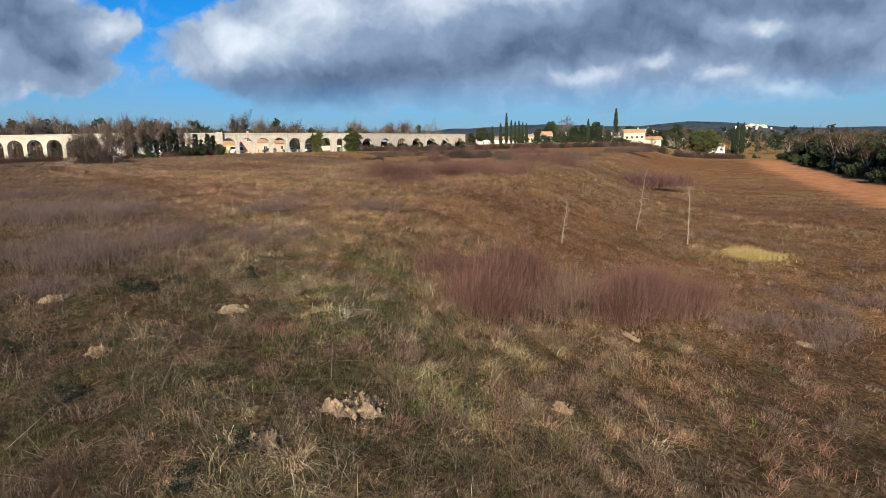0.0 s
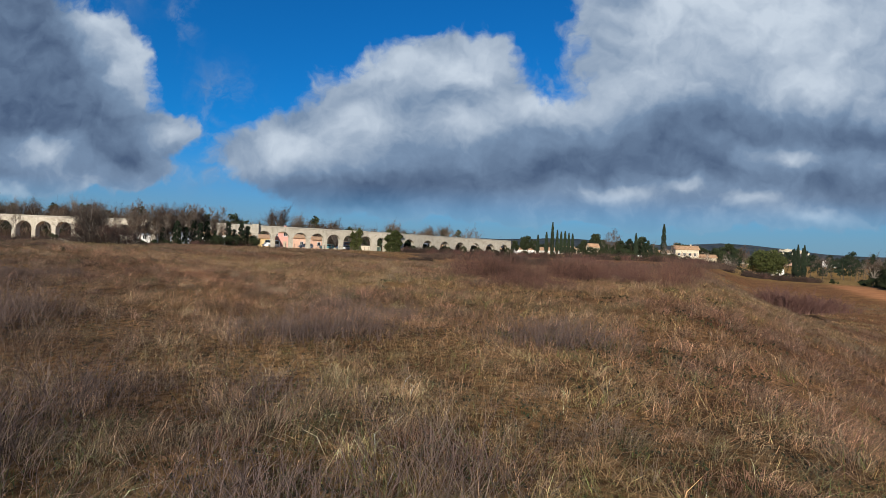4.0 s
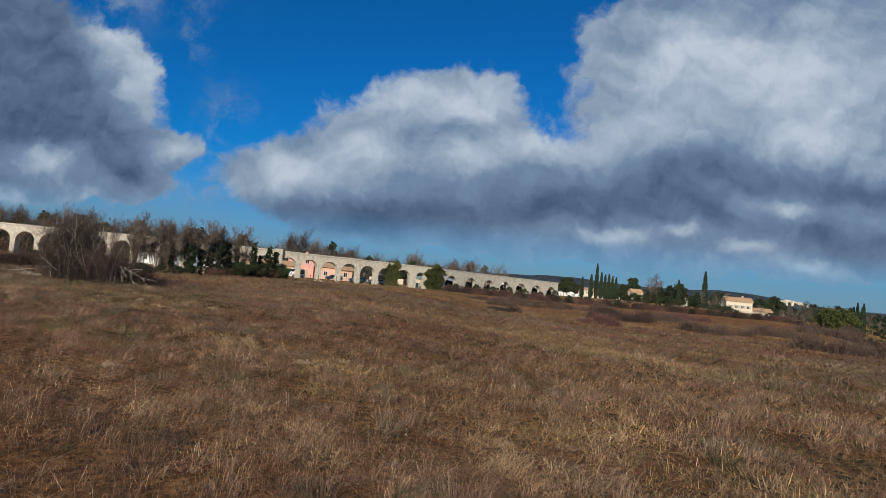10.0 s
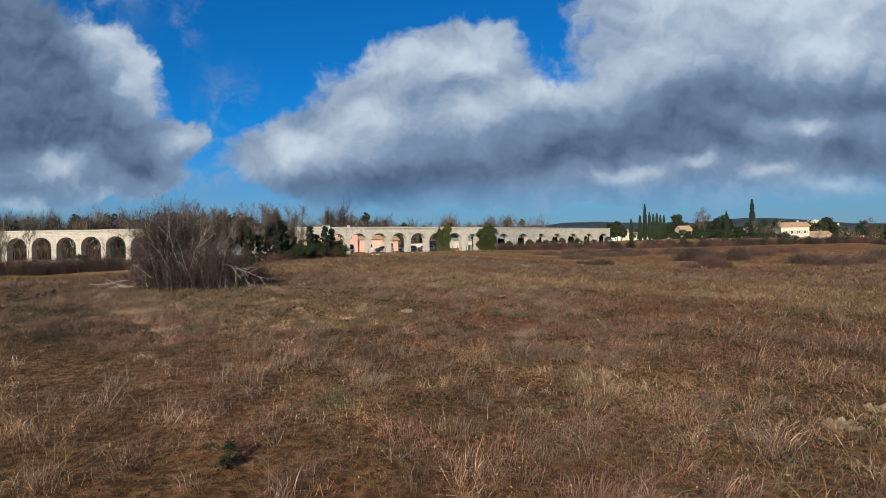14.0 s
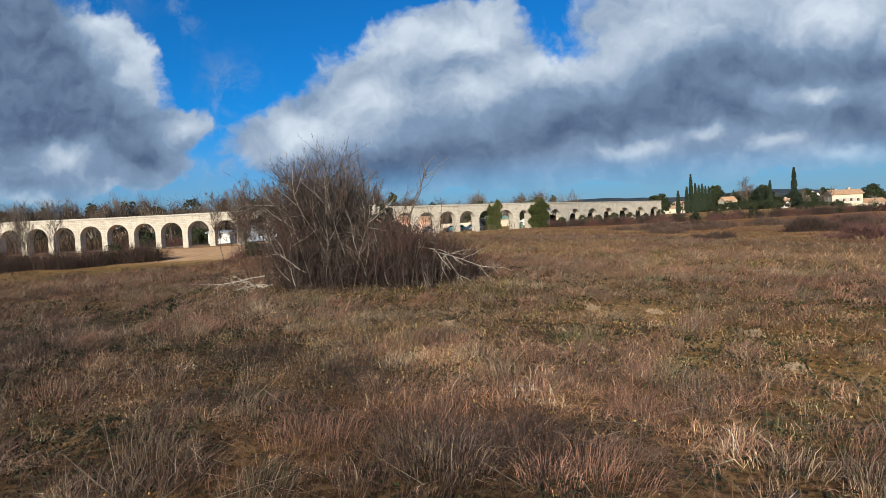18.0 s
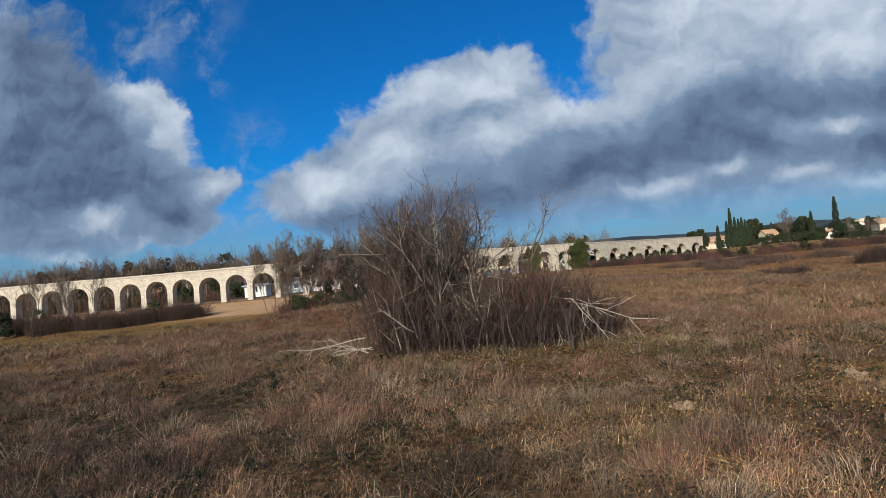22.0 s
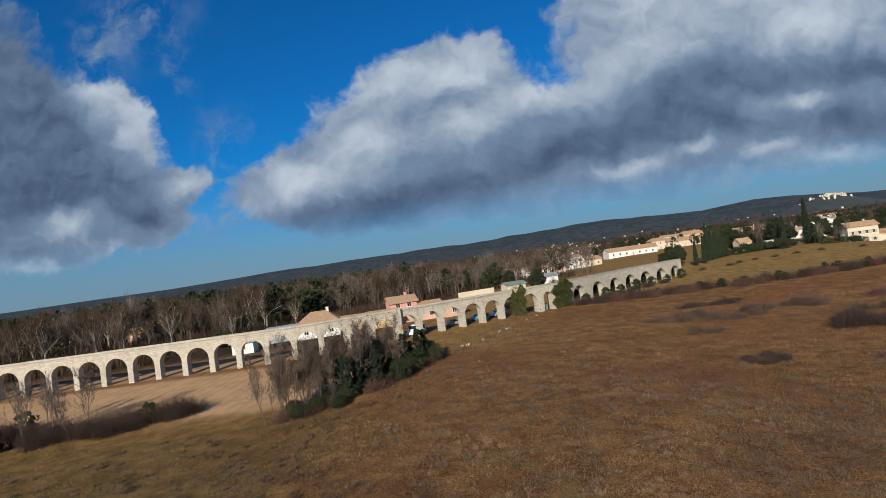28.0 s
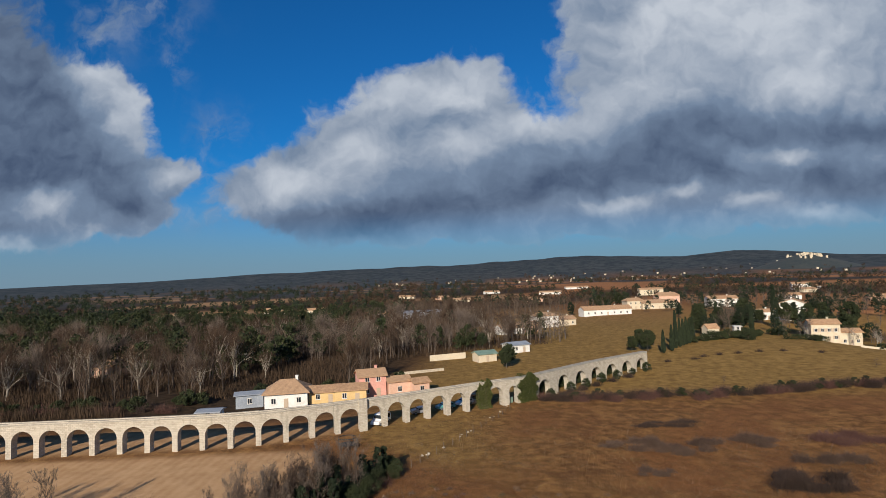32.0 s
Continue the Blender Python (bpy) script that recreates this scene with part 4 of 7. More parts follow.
def tussocks(seed, count, blades, near, far):
    """Soft mounds of dry bent grass, each swept to one side, with gaps between."""
    rng = np.random.default_rng(seed)
    x, y, r = scatter(rng, count, near, far)
    stand = wave(x, y, 2.9) + 0.8 * wave(x + 5, y, 0.9)
    keep = (tilled_field(x, y) < 0.4) & (y < 172) & ~((x < -60) & (y > 112)) & (rng.random(count) > sandy(x, y) * 0.9) & (rng.random(count) < sig((stand + 0.30) / 0.15) * (0.5 + 0.45 * rough(x, y)) + 0.5 - 0.45 * rough(x, y))
    for bx, by, br in BARE:
        keep &= np.hypot(x - bx, y - by) > br * 0.55
    x, y, r, stand = x[keep], y[keep], r[keep], stand[keep]
    k, n = len(x), blades
    rust, grey = np.array([0.262, 0.132, 0.078]), np.array([0.225, 0.150, 0.110])
    mix = rng.random((k, 1))
    colour = tone(x, y, rng, r) * 0.55 + (0.56 - 0.28 * np.exp(-((x + 47) / 7) ** 2 - ((y - 62) / 9) ** 2))[:, None] * west_dimming(x, y)[:, None] * (rust * mix + grey * (1 - mix))
    colour = colour * np.exp(np.exp(-r / 10)[:, None] * rng.normal(size=(k, 1)) * (0.42 + 0.3 * rough(x, y))[:, None]) * (0.62 + 0.38 * np.exp(-r / 18))[:, None]
    foot = np.repeat(0.10 + 0.003 * r, n)
    m = k * n
    sweep = np.repeat(wave(x, y, 0.35) * 2.0 + rng.normal(size=k) * 0.9, n)
    way = np.where(rng.random(m) < 0.55, sweep + rng.normal(size=m) * 0.7, rng.random(m) * 2 * math.pi)
    size = np.repeat(rng.uniform(0.24, 0.50, k) * (1 - 0.42 * scrubby(x, y)) * (1 + 0.25 * np.clip(stand, -1, 1)) * (1 + 0.003 * r), n) * rng.uniform(0.5, 1.15, m)
    fan = np.abs(rng.normal(size=m)) * 0.55 + 0.25
    spot = rng.random(m) * 2 * math.pi
    rad = foot * np.sqrt(rng.random(m)) * 1.3
    out = np.stack([np.cos(way), np.sin(way)], 1)
    bx, by = np.repeat(x, n) + np.cos(spot) * rad, np.repeat(y, n) + np.sin(spot) * rad
    base = np.stack([bx, by, land(bx, by) - 0.02], 1)
    mid = base + np.stack([out[:, 0] * size * fan * 0.5, out[:, 1] * size * fan * 0.5, size * 0.55 / np.sqrt(1 + fan ** 2)], 1)
    tip = mid + np.stack([out[:, 0] * size * (0.25 + fan * 0.7), out[:, 1] * size * (0.25 + fan * 0.7), size * (0.34 - 0.45 * np.clip(fan, 0, 1.2)) + size * 0.15 * rng.normal(size=m)], 1)
    w = np.maximum(0.0018, 0.00042 * np.repeat(r, n)) * rng.uniform(0.6, 1.3, m)
    turn = way + 1.57 + rng.normal(size=m) * 0.8
    side = np.stack([np.cos(turn), np.sin(turn), 0 * way], 1) * w[:, None]
    v = np.stack([base, mid + side, tip, mid - side], 1).reshape(-1, 3)
    i = np.arange(m)[:, None] * 4
    f = np.concatenate([i + [0, 1, 3], i + [1, 2, 3]], 1).reshape(-1, 3)
    c = np.repeat(colour, n, 0) * np.exp(rng.normal(size=(m, 1)) * np.repeat(0.32 + 0.38 * np.exp(-r / 12), n)[:, None]) * 0.89
    pale = (rng.random(m) < 0.06 * np.repeat(np.exp(-r / 15), n))[:, None]
    c = np.where(pale, np.array([0.34, 0.25, 0.155]) * rng.uniform(0.7, 1.2, (m, 1)), c)
    c = np.repeat(np.clip(np.concatenate([c, np.ones((m, 1))], 1), 0, 1), 4, 0).astype(np.float32)
    ob = mesh("grass_tussocks", v, f, BLADE)
    ob.data.color_attributes.new("tint", "FLOAT_COLOR", "POINT").data.foreach_set("color", c.ravel())
    return tagged(ob, "soft tussocks of dry bent grass, rust, straw and grey", "grass", kind="stuff")


tussocks(13, 13500, 56, 3.0, 75)


def lying_stalks():
    """Single long pale stalks that lie or lean over the tangle."""
    rng = np.random.default_rng(14)
    x, y, r = scatter(rng, 5200, 3.0, 45)
    keep = (tilled_field(x, y) < 0.4) & (y < 170)
    x, y, r = x[keep], y[keep], r[keep]
    k = len(x)
    a, l = rng.random(k) * 6.283, rng.uniform(0.35, 0.95, k)
    base = np.stack([x, y, land(x, y) + rng.uniform(0.03, 0.16, k)], 1)
    g = Geo()
    tip = base + np.stack([np.cos(a) * l, np.sin(a) * l, rng.normal(size=k) * 0.12 + 0.08], 1)
    g.blades(base, tip, np.maximum(0.0022, 0.0003 * r), rng)
    tagged(g.make("lying_stalks", PALE_STALK), "thin pale broken stalks lying over the dry grass", "grass", kind="stuff")


PALE_STALK = tinted("pale_stalk", (0.24, 0.175, 0.11), (0.42, 0.33, 0.22))
lying_stalks()


def low_herbs():
    """Dark green and brown leaves close to the ground in the gaps of the grass."""
    rng = np.random.default_rng(16)
    x, y, r = scatter(rng, 110000, 3.0, 22)
    keep = (0.8 * wave(x + 3, y + 8, 4.3) + 0.6 * wave(x, y - 5, 1.1) + 0.25 * rng.normal(size=len(x)) < 0.0) & (tilled_field(x, y) < 0.3) & (y < 120)
    x, y, r = x[keep], y[keep], r[keep]
    g = Geo()
    k = len(x)
    for _ in range(2):
        px, py = x + rng.normal(size=k) * 0.06, y + rng.normal(size=k) * 0.06
        g.leaves(np.stack([px, py, land(px, py) + rng.uniform(0.005, 0.07, k)], 1), 0.014 + 0.0018 * r, rng)
    tagged(g.make("low_herbs", HERB), "low dark green herbs and moss, darkened as shade between dry grass", "plants", kind="stuff")


def dwarf_scrub():
    """Low mounds of small dry leaves, rust, ochre and grey, between the grass."""
    rng = np.random.default_rng(17)
    k = 4200
    x = np.concatenate([rng.uniform(-52, -25, 3000), rng.uniform(-9, 9, 400), rng.uniform(-30, -9, 800)])
    y = np.concatenate([rng.uniform(58, 71, 3000), rng.uniform(9, 20, 400), rng.uniform(40, 55, 800)])
    keep = (rng.random(k) < 0.25 + 0.75 * sig((wave(x, y, 2.3) + 0.6 * wave(x + 9, y, 5.1)) / 0.15)) & (rng.random(k) > 0.8 * sandy(x, y))
    x, y = x[keep], y[keep]
    k, n = len(x), 15
    mix, hue = rng.random((k, 1)), rng.random((k, 1))
    c = np.where(hue < 0.42, np.array([0.255, 0.135, 0.070]), np.where(hue < 0.70, np.array([0.300, 0.200, 0.085]), np.where(hue < 0.88, np.array([0.175, 0.130, 0.098]), np.array([0.090, 0.092, 0.034]))))
    c = 0.8 * c * np.exp(rng.normal(size=(k, 1)) * 0.30)
    spread_, h = rng.uniform(0.06, 0.17, k), rng.uniform(0.07, 0.24, k)
    bx, by = np.repeat(x, n) + rng.normal(size=k * n) * np.repeat(spread_, n), np.repeat(y, n) + rng.normal(size=k * n) * np.repeat(spread_, n)
    bz = land(bx, by) + np.repeat(h, n) * rng.random(k * n) ** 0.7
    g = Geo()
    g.leaves(np.stack([bx, by, bz], 1), 0.011, rng)
    v, f = g.arrays()
    ob = mesh("dwarf_scrub", v, f, BLADE)
    tint = np.repeat(np.repeat(c, n, 0) * np.exp(rng.normal(size=(k * n, 1)) * 0.32), 4, 0)
    tint = np.clip(np.concatenate([tint, np.ones((len(tint), 1))], 1), 0, 1).astype(np.float32)
    ob.data.color_attributes.new("tint", "FLOAT_COLOR", "POINT").data.foreach_set("color", tint.ravel())
    tagged(ob, "low scrub of small dry rust, ochre and grey leaves", "plants", kind="stuff")


def grass_mounds():
    """Big shaggy mounds of fine dry grass, rust and straw, with dark hollows between them."""
    rng = np.random.default_rng(23)
    k = 3300
    x = np.concatenate([rng.uniform(-58, -24, 2400), rng.uniform(-12, 12, 400), rng.uniform(-30, -4, 500)])
    y = np.concatenate([rng.uniform(53, 80, 2400), rng.uniform(6.5, 22, 400), rng.uniform(30, 53, 500)])
    gaps = wave(x, y, 1.7) + 0.7 * wave(x + 5, y - 3, 3.7)
    keep = (gaps > -0.25) & (rng.random(k) > 0.9 * sandy(x, y)) & (((x + 42) / 4.3) ** 2 + ((y - 70) / 2.6) ** 2 > 1)
    for bx, by, br in BARE:
        keep &= np.hypot(x - bx, y - by) > br * 0.8
    x, y = x[keep], y[keep]
    k, n = len(x), 150
    m = k * n
    hue = rng.random((k, 1))
    c = np.where(hue < 0.45, np.array([0.250, 0.132, 0.086]), np.where(hue < 0.75, np.array([0.265, 0.190, 0.122]), np.where(hue < 0.93, np.array([0.150, 0.098, 0.066]), np.array([0.105, 0.100, 0.040]))))
    c = 0.82 * c * west_dimming(x, y)[:, None] * np.exp(rng.normal(size=(k, 1)) * 0.25)
    wide, high = rng.uniform(0.16, 0.38, k), rng.uniform(0.20, 0.44, k)
    a, f = rng.random(m) * 6.283, np.sqrt(rng.random(m))
    ox, oy = np.cos(a) * f, np.sin(a) * f
    bx, by = np.repeat(x, n) + ox * np.repeat(wide, n), np.repeat(y, n) + oy * np.repeat(wide, n)
    base = np.stack([bx, by, land(bx, by) - 0.03], 1)
    sweep = np.repeat(wave(x, y, 0.4) * 2 + rng.normal(size=k) * 0.8, n)
    h = np.repeat(high, n) * rng.uniform(0.55, 1.15, m) * (1.1 - 0.5 * f)
    out = np.stack([0.75 * ox + 0.45 * np.cos(sweep) + 0.28 * rng.normal(size=m), 0.75 * oy + 0.45 * np.sin(sweep) + 0.28 * rng.normal(size=m)], 1) * h[:, None]
    mid = base + np.concatenate([out * 0.35, h[:, None] * 0.62], 1)
    tip = mid + np.concatenate([out * 0.75, h[:, None] * rng.uniform(0.05, 0.40, (m, 1))], 1)
    w = 0.0024 * rng.uniform(0.6, 1.4, m)
    turn = rng.random(m) * 3.1416
    side = np.stack([np.cos(turn), np.sin(turn), 0 * turn], 1) * w[:, None]
    v = np.stack([base, mid + side, tip, mid - side], 1).reshape(-1, 3)
    i = np.arange(m)[:, None] * 4
    ob = mesh("grass_mounds", v, np.concatenate([i + [0, 1, 3], i + [1, 2, 3]], 1).reshape(-1, 3), BLADE)
    tint = np.repeat(c, n, 0) * np.exp(rng.normal(size=(m, 1)) * 0.28)
    tint = np.repeat(np.clip(np.concatenate([tint, np.ones((m, 1))], 1), 0, 1), 4, 0).astype(np.float32)
    ob.data.color_attributes.new("tint", "FLOAT_COLOR", "POINT").data.foreach_set("color", tint.ravel())
    tagged(ob, "shaggy mounds of fine dry rust and straw-coloured grass", "grass", kind="stuff")


grass_mounds()


dwarf_scrub()
# near-black, so the shade in the gaps sits in the leaf colour
HERB = tinted("dark_herb", (0.008, 0.010, 0.005), (0.045, 0.050, 0.014))
low_herbs()


def seed_heads():
    """Small pale yellow dried flower heads on thin stalks."""
    rng = np.random.default_rng(18)
    g = Geo()
    for cx, cy, sx, sy, k in ((-36, 62, 5, 4, 3200), (-41, 67.5, 5, 1.2, 900), (-17, 42, 6, 4, 700), (-25, 50, 5, 4, 700), (-2, 14, 4, 4, 250)):
        x, y = cx + rng.normal(size=k) * sx * 0.6, cy + rng.normal(size=k) * sy * 0.6
        g.leaves(np.stack([x, y, land(x, y) + rng.uniform(0.10, 0.36, k)], 1), 0.0115, rng)
    tagged(g.make("seed_heads", YELLOW), "tiny pale yellow dried flower heads in the grass", "flowers", kind="stuff")


YELLOW = tinted("yellow_seed_head", (0.30, 0.20, 0.045), (0.55, 0.42, 0.14))
seed_heads()


def soil_mound(x, y, radius, seed):
    """Crumbly pale earth pushed up round a hollow, with loose clods."""
    rng = np.random.default_rng(seed)
    rings, spokes = 22, 54
    ph = rng.random(8) * 6.283
    f, a = np.meshgrid(np.arange(1, rings + 1) / rings, np.arange(spokes) * 2 * math.pi / spokes, indexing="ij")
    edge = 0.62 + 0.17 * np.sin(2 * a + ph[0]) + 0.14 * np.sin(3 * a + ph[1]) + 0.08 * np.sin(5 * a + ph[2]) + 0.05 * np.sin(11 * a + ph[3])
    r = radius * f * edge
    px, py = np.cos(a) * r, np.sin(a) * r * 0.85
    bump = 0.5 * np.sin(px * 19 + ph[4] + 2 * np.sin(py * 11)) * np.sin(py * 23 + ph[5]) + 0.35 * np.sin(px * 47 + py * 31 + ph[6]) + 0.55 * rng.normal(size=r.shape)
    heap = np.sin(math.pi * np.clip(f * 1.05, 0, 1)) * (0.55 + 0.45 * np.sin(a + ph[7]))
    pit = np.exp(-((px - 0.22 * radius * math.cos(ph[1])) ** 2 + (py - 0.2 * radius) ** 2) / (0.13 * radius) ** 2)
    z = radius * 0.17 * heap + 0.06 * bump * np.sqrt(radius) - 0.22 * radius * pit - 0.11 * np.clip((f - 0.5) / 0.5, 0, 1) * (0.5 + rng.random(r.shape))
    v = np.concatenate([[(0, 0, 0.02)], np.stack([px, py, z], 2).reshape(-1, 3)])
    faces = [(0, 1 + j, 1 + (j + 1) % spokes) for j in range(spokes)]
    for i in range(rings - 1):
        for j in range(spokes):
            p, q = 1 + i * spokes + j, 1 + i * spokes + (j + 1) % spokes
            faces += [(p, p + spokes, q + spokes), (p, q + spokes, q)]
    thing = empty("soil_mound", at(x, y, rng.random() * 360, 0.0), "patch of loose pale crumbly earth turned up in the dry grass", "soil", "bare patches in the field")
    mesh("earth", v, faces, EARTH, thing)
    g = Geo()
    for _ in range(int(150 * radius)):
        a, r, s = rng.random() * 6.283, radius * rng.random() ** 0.7 * 0.7, rng.uniform(0.008, 0.022) * (2.6 if rng.random() < 0.22 else 1)
        c = np.array([math.cos(a) * r, math.sin(a) * r * 0.8, s * 0.5 + 0.05 * max(0, 1 - r / radius)])
        q = np.array([(1, 0, 0), (-1, 0, 0), (0, 1, 0), (0, -1, 0), (0, 0, 1), (0, 0, -1)]) * s * rng.uniform(0.6, 1.3, (6, 1)) + rng.normal(size=(6, 3)) * s * 0.2
        g.add(c + q, [(0, 2, 4), (2, 1, 4), (1, 3, 4), (3, 0, 4), (2, 0, 5), (1, 2, 5), (3, 1, 5), (0, 3, 5)])
    tagged(g.make("loose_soil", EARTH, thing), kind="stuff")


EARTH = mottled("pale_earth", (0.12, 0.074, 0.042), (0.50, 0.36, 0.22), 13.0, relief=0.8)
for k, (x, y, r) in enumerate(BARE):
    soil_mound(x, y, r * (0.78 if y < 25 else 0.55), 200 + k)

def weeds():
    """Tall thin stems and green leafy growth in the rough near part of the field."""
    rng = np.random.default_rng(19)
    g, h = Geo(), Geo()
    for cx, cy, sx, sy, k in ((-4, 8, 4, 3.5, 150), (3, 8.5, 4, 3, 110), (-8, 14, 3.5, 4, 90), (-3, 17, 3, 4, 60), (-44, 60, 4, 4, 90), (-31, 54, 4, 4, 60)):
        x, y = cx + rng.normal(size=k) * sx, cy + rng.normal(size=k) * sy
        n = 26
        bx, by = np.repeat(x, n) + rng.normal(size=k * n) * 0.09, np.repeat(y, n) + rng.normal(size=k * n) * 0.09
        l = np.repeat(rng.uniform(0.3, 0.75, k), n) * rng.uniform(0.5, 1.1, k * n)
        base = np.stack([bx, by, land(bx, by) - 0.02], 1)
        d = np.stack([rng.normal(size=k * n) * 0.55, rng.normal(size=k * n) * 0.55, rng.uniform(0.35, 1.0, k * n)], 1)
        g.blades(base, base + d * l[:, None], 0.0035, rng)
    for cx, cy, sx, sy, k in ((-5.5, 9.0, 2.4, 2.0, 14000), (-3.2, 9.5, 1.6, 1.6, 3600), (-2.6, 15, 2.0, 2.4, 4200), (0.6, 7.2, 1.2, 0.9, 1800), (-10, 12, 2.4, 2.4, 4200), (-2.4, 6.4, 0.8, 0.6, 1400), (-7.5, 20, 2.5, 2.5, 3500), (-1.5, 11.5, 3.0, 3.0, 9000), (-2.2, 16.5, 1.6, 2.2, 9000), (-8, 15, 3.0, 3.0, 6000)):
        x, y = cx + rng.normal(size=k) * sx, cy + rng.normal(size=k) * sy
        keep = wave(x, y, 3.1) + 0.6 * wave(x + 4, y, 6.3) > -0.05
        x, y = x[keep], y[keep]
        l = rng.uniform(0.08, 0.26, len(x))
        base = np.stack([x, y, land(x, y) - 0.02], 1)
        d = np.stack([rng.normal(size=len(x)) * 0.5, rng.normal(size=len(x)) * 0.5, rng.uniform(0.5, 1.0, len(x))], 1)
        h.blades(base, base + d * l[:, None], 0.006, rng)
    k = 420
    x, y = np.concatenate([rng.normal(size=k) * 4 - 4, rng.normal(size=k) * 4 - 39]), np.concatenate([rng.normal(size=k) * 3 + 9.5, rng.normal(size=k) * 4 + 60])
    a, l = rng.random(2 * k) * 6.283, rng.uniform(0.4, 1.1, 2 * k)
    base = np.stack([x, y, land(x, y) + rng.uniform(0.05, 0.3, 2 * k)], 1)
    g.blades(base, base + np.stack([np.cos(a) * l, np.sin(a) * l, rng.normal(size=2 * k) * 0.2], 1), 0.0055, rng)
    tagged(g.make("tall_weeds", WEED), "tall thin brown weed stems standing in the rough grass", "weeds", kind="stuff")
    tagged(h.make("green_grass", LUSH), "fresh dark green grass growing through the dry stalks", "grass", kind="stuff")


WEED = tinted("weed_stem", (0.060, 0.040, 0.030), (0.42, 0.32, 0.23))
LUSH = tinted("fresh_grass", (0.010, 0.020, 0.006), (0.125, 0.140, 0.042))
weeds()
DULL_STALK = tinted("dull_purple_stalk", (0.060, 0.042, 0.036), (0.228, 0.158, 0.134))
RED_STALK = tinted("red_brown_stalk", (0.042, 0.020, 0.016), (0.250, 0.126, 0.084))
BROWN_STALK = tinted("straw_brown_stalk", (0.060, 0.035, 0.024), (0.290, 0.185, 0.115))
FIELD_STALK = tinted("brown_bramble_stalk", (0.052, 0.034, 0.026), (0.190, 0.125, 0.090))
DARK_STALK = tinted("dark_bramble_stalk", (0.030, 0.020, 0.016), (0.100, 0.066, 0.050))
for k, (x, y, rx, ry, h, stems) in enumerate(((2.2, 16.6, 2.9, 2.4, 1.5, 2600), (5.6, 19.6, 3.2, 2.6, 1.6, 2600), (9.2, 22.8, 3.0, 2.5, 1.4, 2000), (1.6, 14.6, 1.6, 1.1, 0.9, 900), (-1.5, 46.0, 4.0, 3.0, 1.3, 2200), (1.6, 50.0, 4.0, 2.5, 1.2, 1600),
                                              (-3.2, 42.6, 2.6, 2.2, 1.1, 1300), (3.2, 44.5, 3.2, 2.4, 1.1, 1300), (6.6, 46.5, 3.0, 2.0, 1.1, 900), (-2.0, 38.4, 2.6, 2.2, 0.7, 1200), (12.0, 66, 5.0, 4.0, 2.0, 1400))):
    tagged(thicket(300 + k, rx, ry, h, stems, RED_STALK, "stalk_clump", "dense clump of red-brown upright dry stalks in the grass", "shrub", "red-brown clumps", 0.006, 0.30, 7), kind="stuff").matrix_world = at(x, y)
    tagged(thicket(620 + k, rx * 1.15, ry * 1.15, h * 0.8, stems // 2, BROWN_STALK if k % 2 == 0 else RED_TWIG, "stalk_clump", "thin brown weed stalks standing among red-brown stalks", "shrub", "red-brown clumps", 0.005, 0.45, 6), kind="stuff").matrix_world = at(x, y)
for k, (x, y, rx, ry, h, stems) in enumerate(((-14, 148, 7.0, 3.0, 1.5, 1500), (-13.5, 136, 3.2, 1.6, 1.0, 600), (-6, 146, 6.0, 2.5, 1.4, 1200), (4, 149, 8.0, 3.0, 1.5, 1400), (5.5, 131, 7.5, 3.6, 2.1, 2200), (-14, 117, 3.6, 2.4, 0.8, 1000),
                                              (-1.0, 113, 4.5, 3.5, 1.6, 1100), (14, 141, 6, 3, 1.3, 900), (-4, 160, 9, 2.6, 1.1, 1200), (16, 118, 6, 5, 1.6, 1100), (24, 150, 8, 4, 1.5, 1100), (20, 95, 7, 5, 1.8, 1200), (30, 125, 8, 5, 1.6, 1100), (25, 70, 6, 5, 2.0, 1000), (45, 145, 9, 5, 2, 1100))):
    mat = RED_TWIG if k in (6, 10, 13) else DARK_STALK if k in (4, 5, 8) else FIELD_STALK
    tagged(thicket(330 + k, rx, ry, h * 0.9, 2 * stems, mat, "bramble_thicket", "low dark thicket of leafless bramble and stalks", "shrub", "dark thickets in the field", 0.028, 0.4, 7)).matrix_world = at(x, y)


SAPLING_BARK = tinted("sapling_bark", (0.15, 0.110, 0.075), (0.50, 0.41, 0.29))


def sapling(seed, height):
    """A thin crooked stem with short stubby side twigs all the way up."""
    rng = np.random.default_rng(seed)
    stem, twigs = Geo(), Geo()
    base = bend(rng, (0, 0, -0.2), (0, 0, 1), height + 0.2, 9, 0.10, 0.12)
    stem.tube(base, np.linspace(0.036, 0.009, 10), 6)
    for _ in range(46):
        i = rng.integers(1, 9)
        q = base[i] + (base[i + 1] - base[i]) * rng.random()
        a = rng.random() * 6.283
        d = np.array([math.cos(a), math.sin(a), rng.uniform(0.2, 1.1)])
        p = bend(rng, q, d / np.linalg.norm(d), height * rng.uniform(0.05, 0.17), 3, 0.25, 0.08)
        twigs.tube(p, [0.011, 0.009, 0.006, 0.003], 3)
        b = p[rng.integers(1, 4, 5)]
        twigs.blades(b, b + rng.normal(size=(5, 3)) * 0.09, 0.004, rng)
    thing = empty("sapling", pose(0, 0, 0), "thin pale leafless sapling standing alone in the field", "tree", "saplings in the field")
    stem.make("stem", SAPLING_BARK, thing)
    tagged(twigs.make("twig_growth", SAPLING_BARK, thing), kind="stuff")
    return thing


for k, (x, y, h) in enumerate(((6.4, 28.2, 2.3), (13.1, 36.9, 4.1), (15.9, 35.6, 3.6))):
    sapling(360 + k, h).matrix_world = at(x, y, 60 * k)


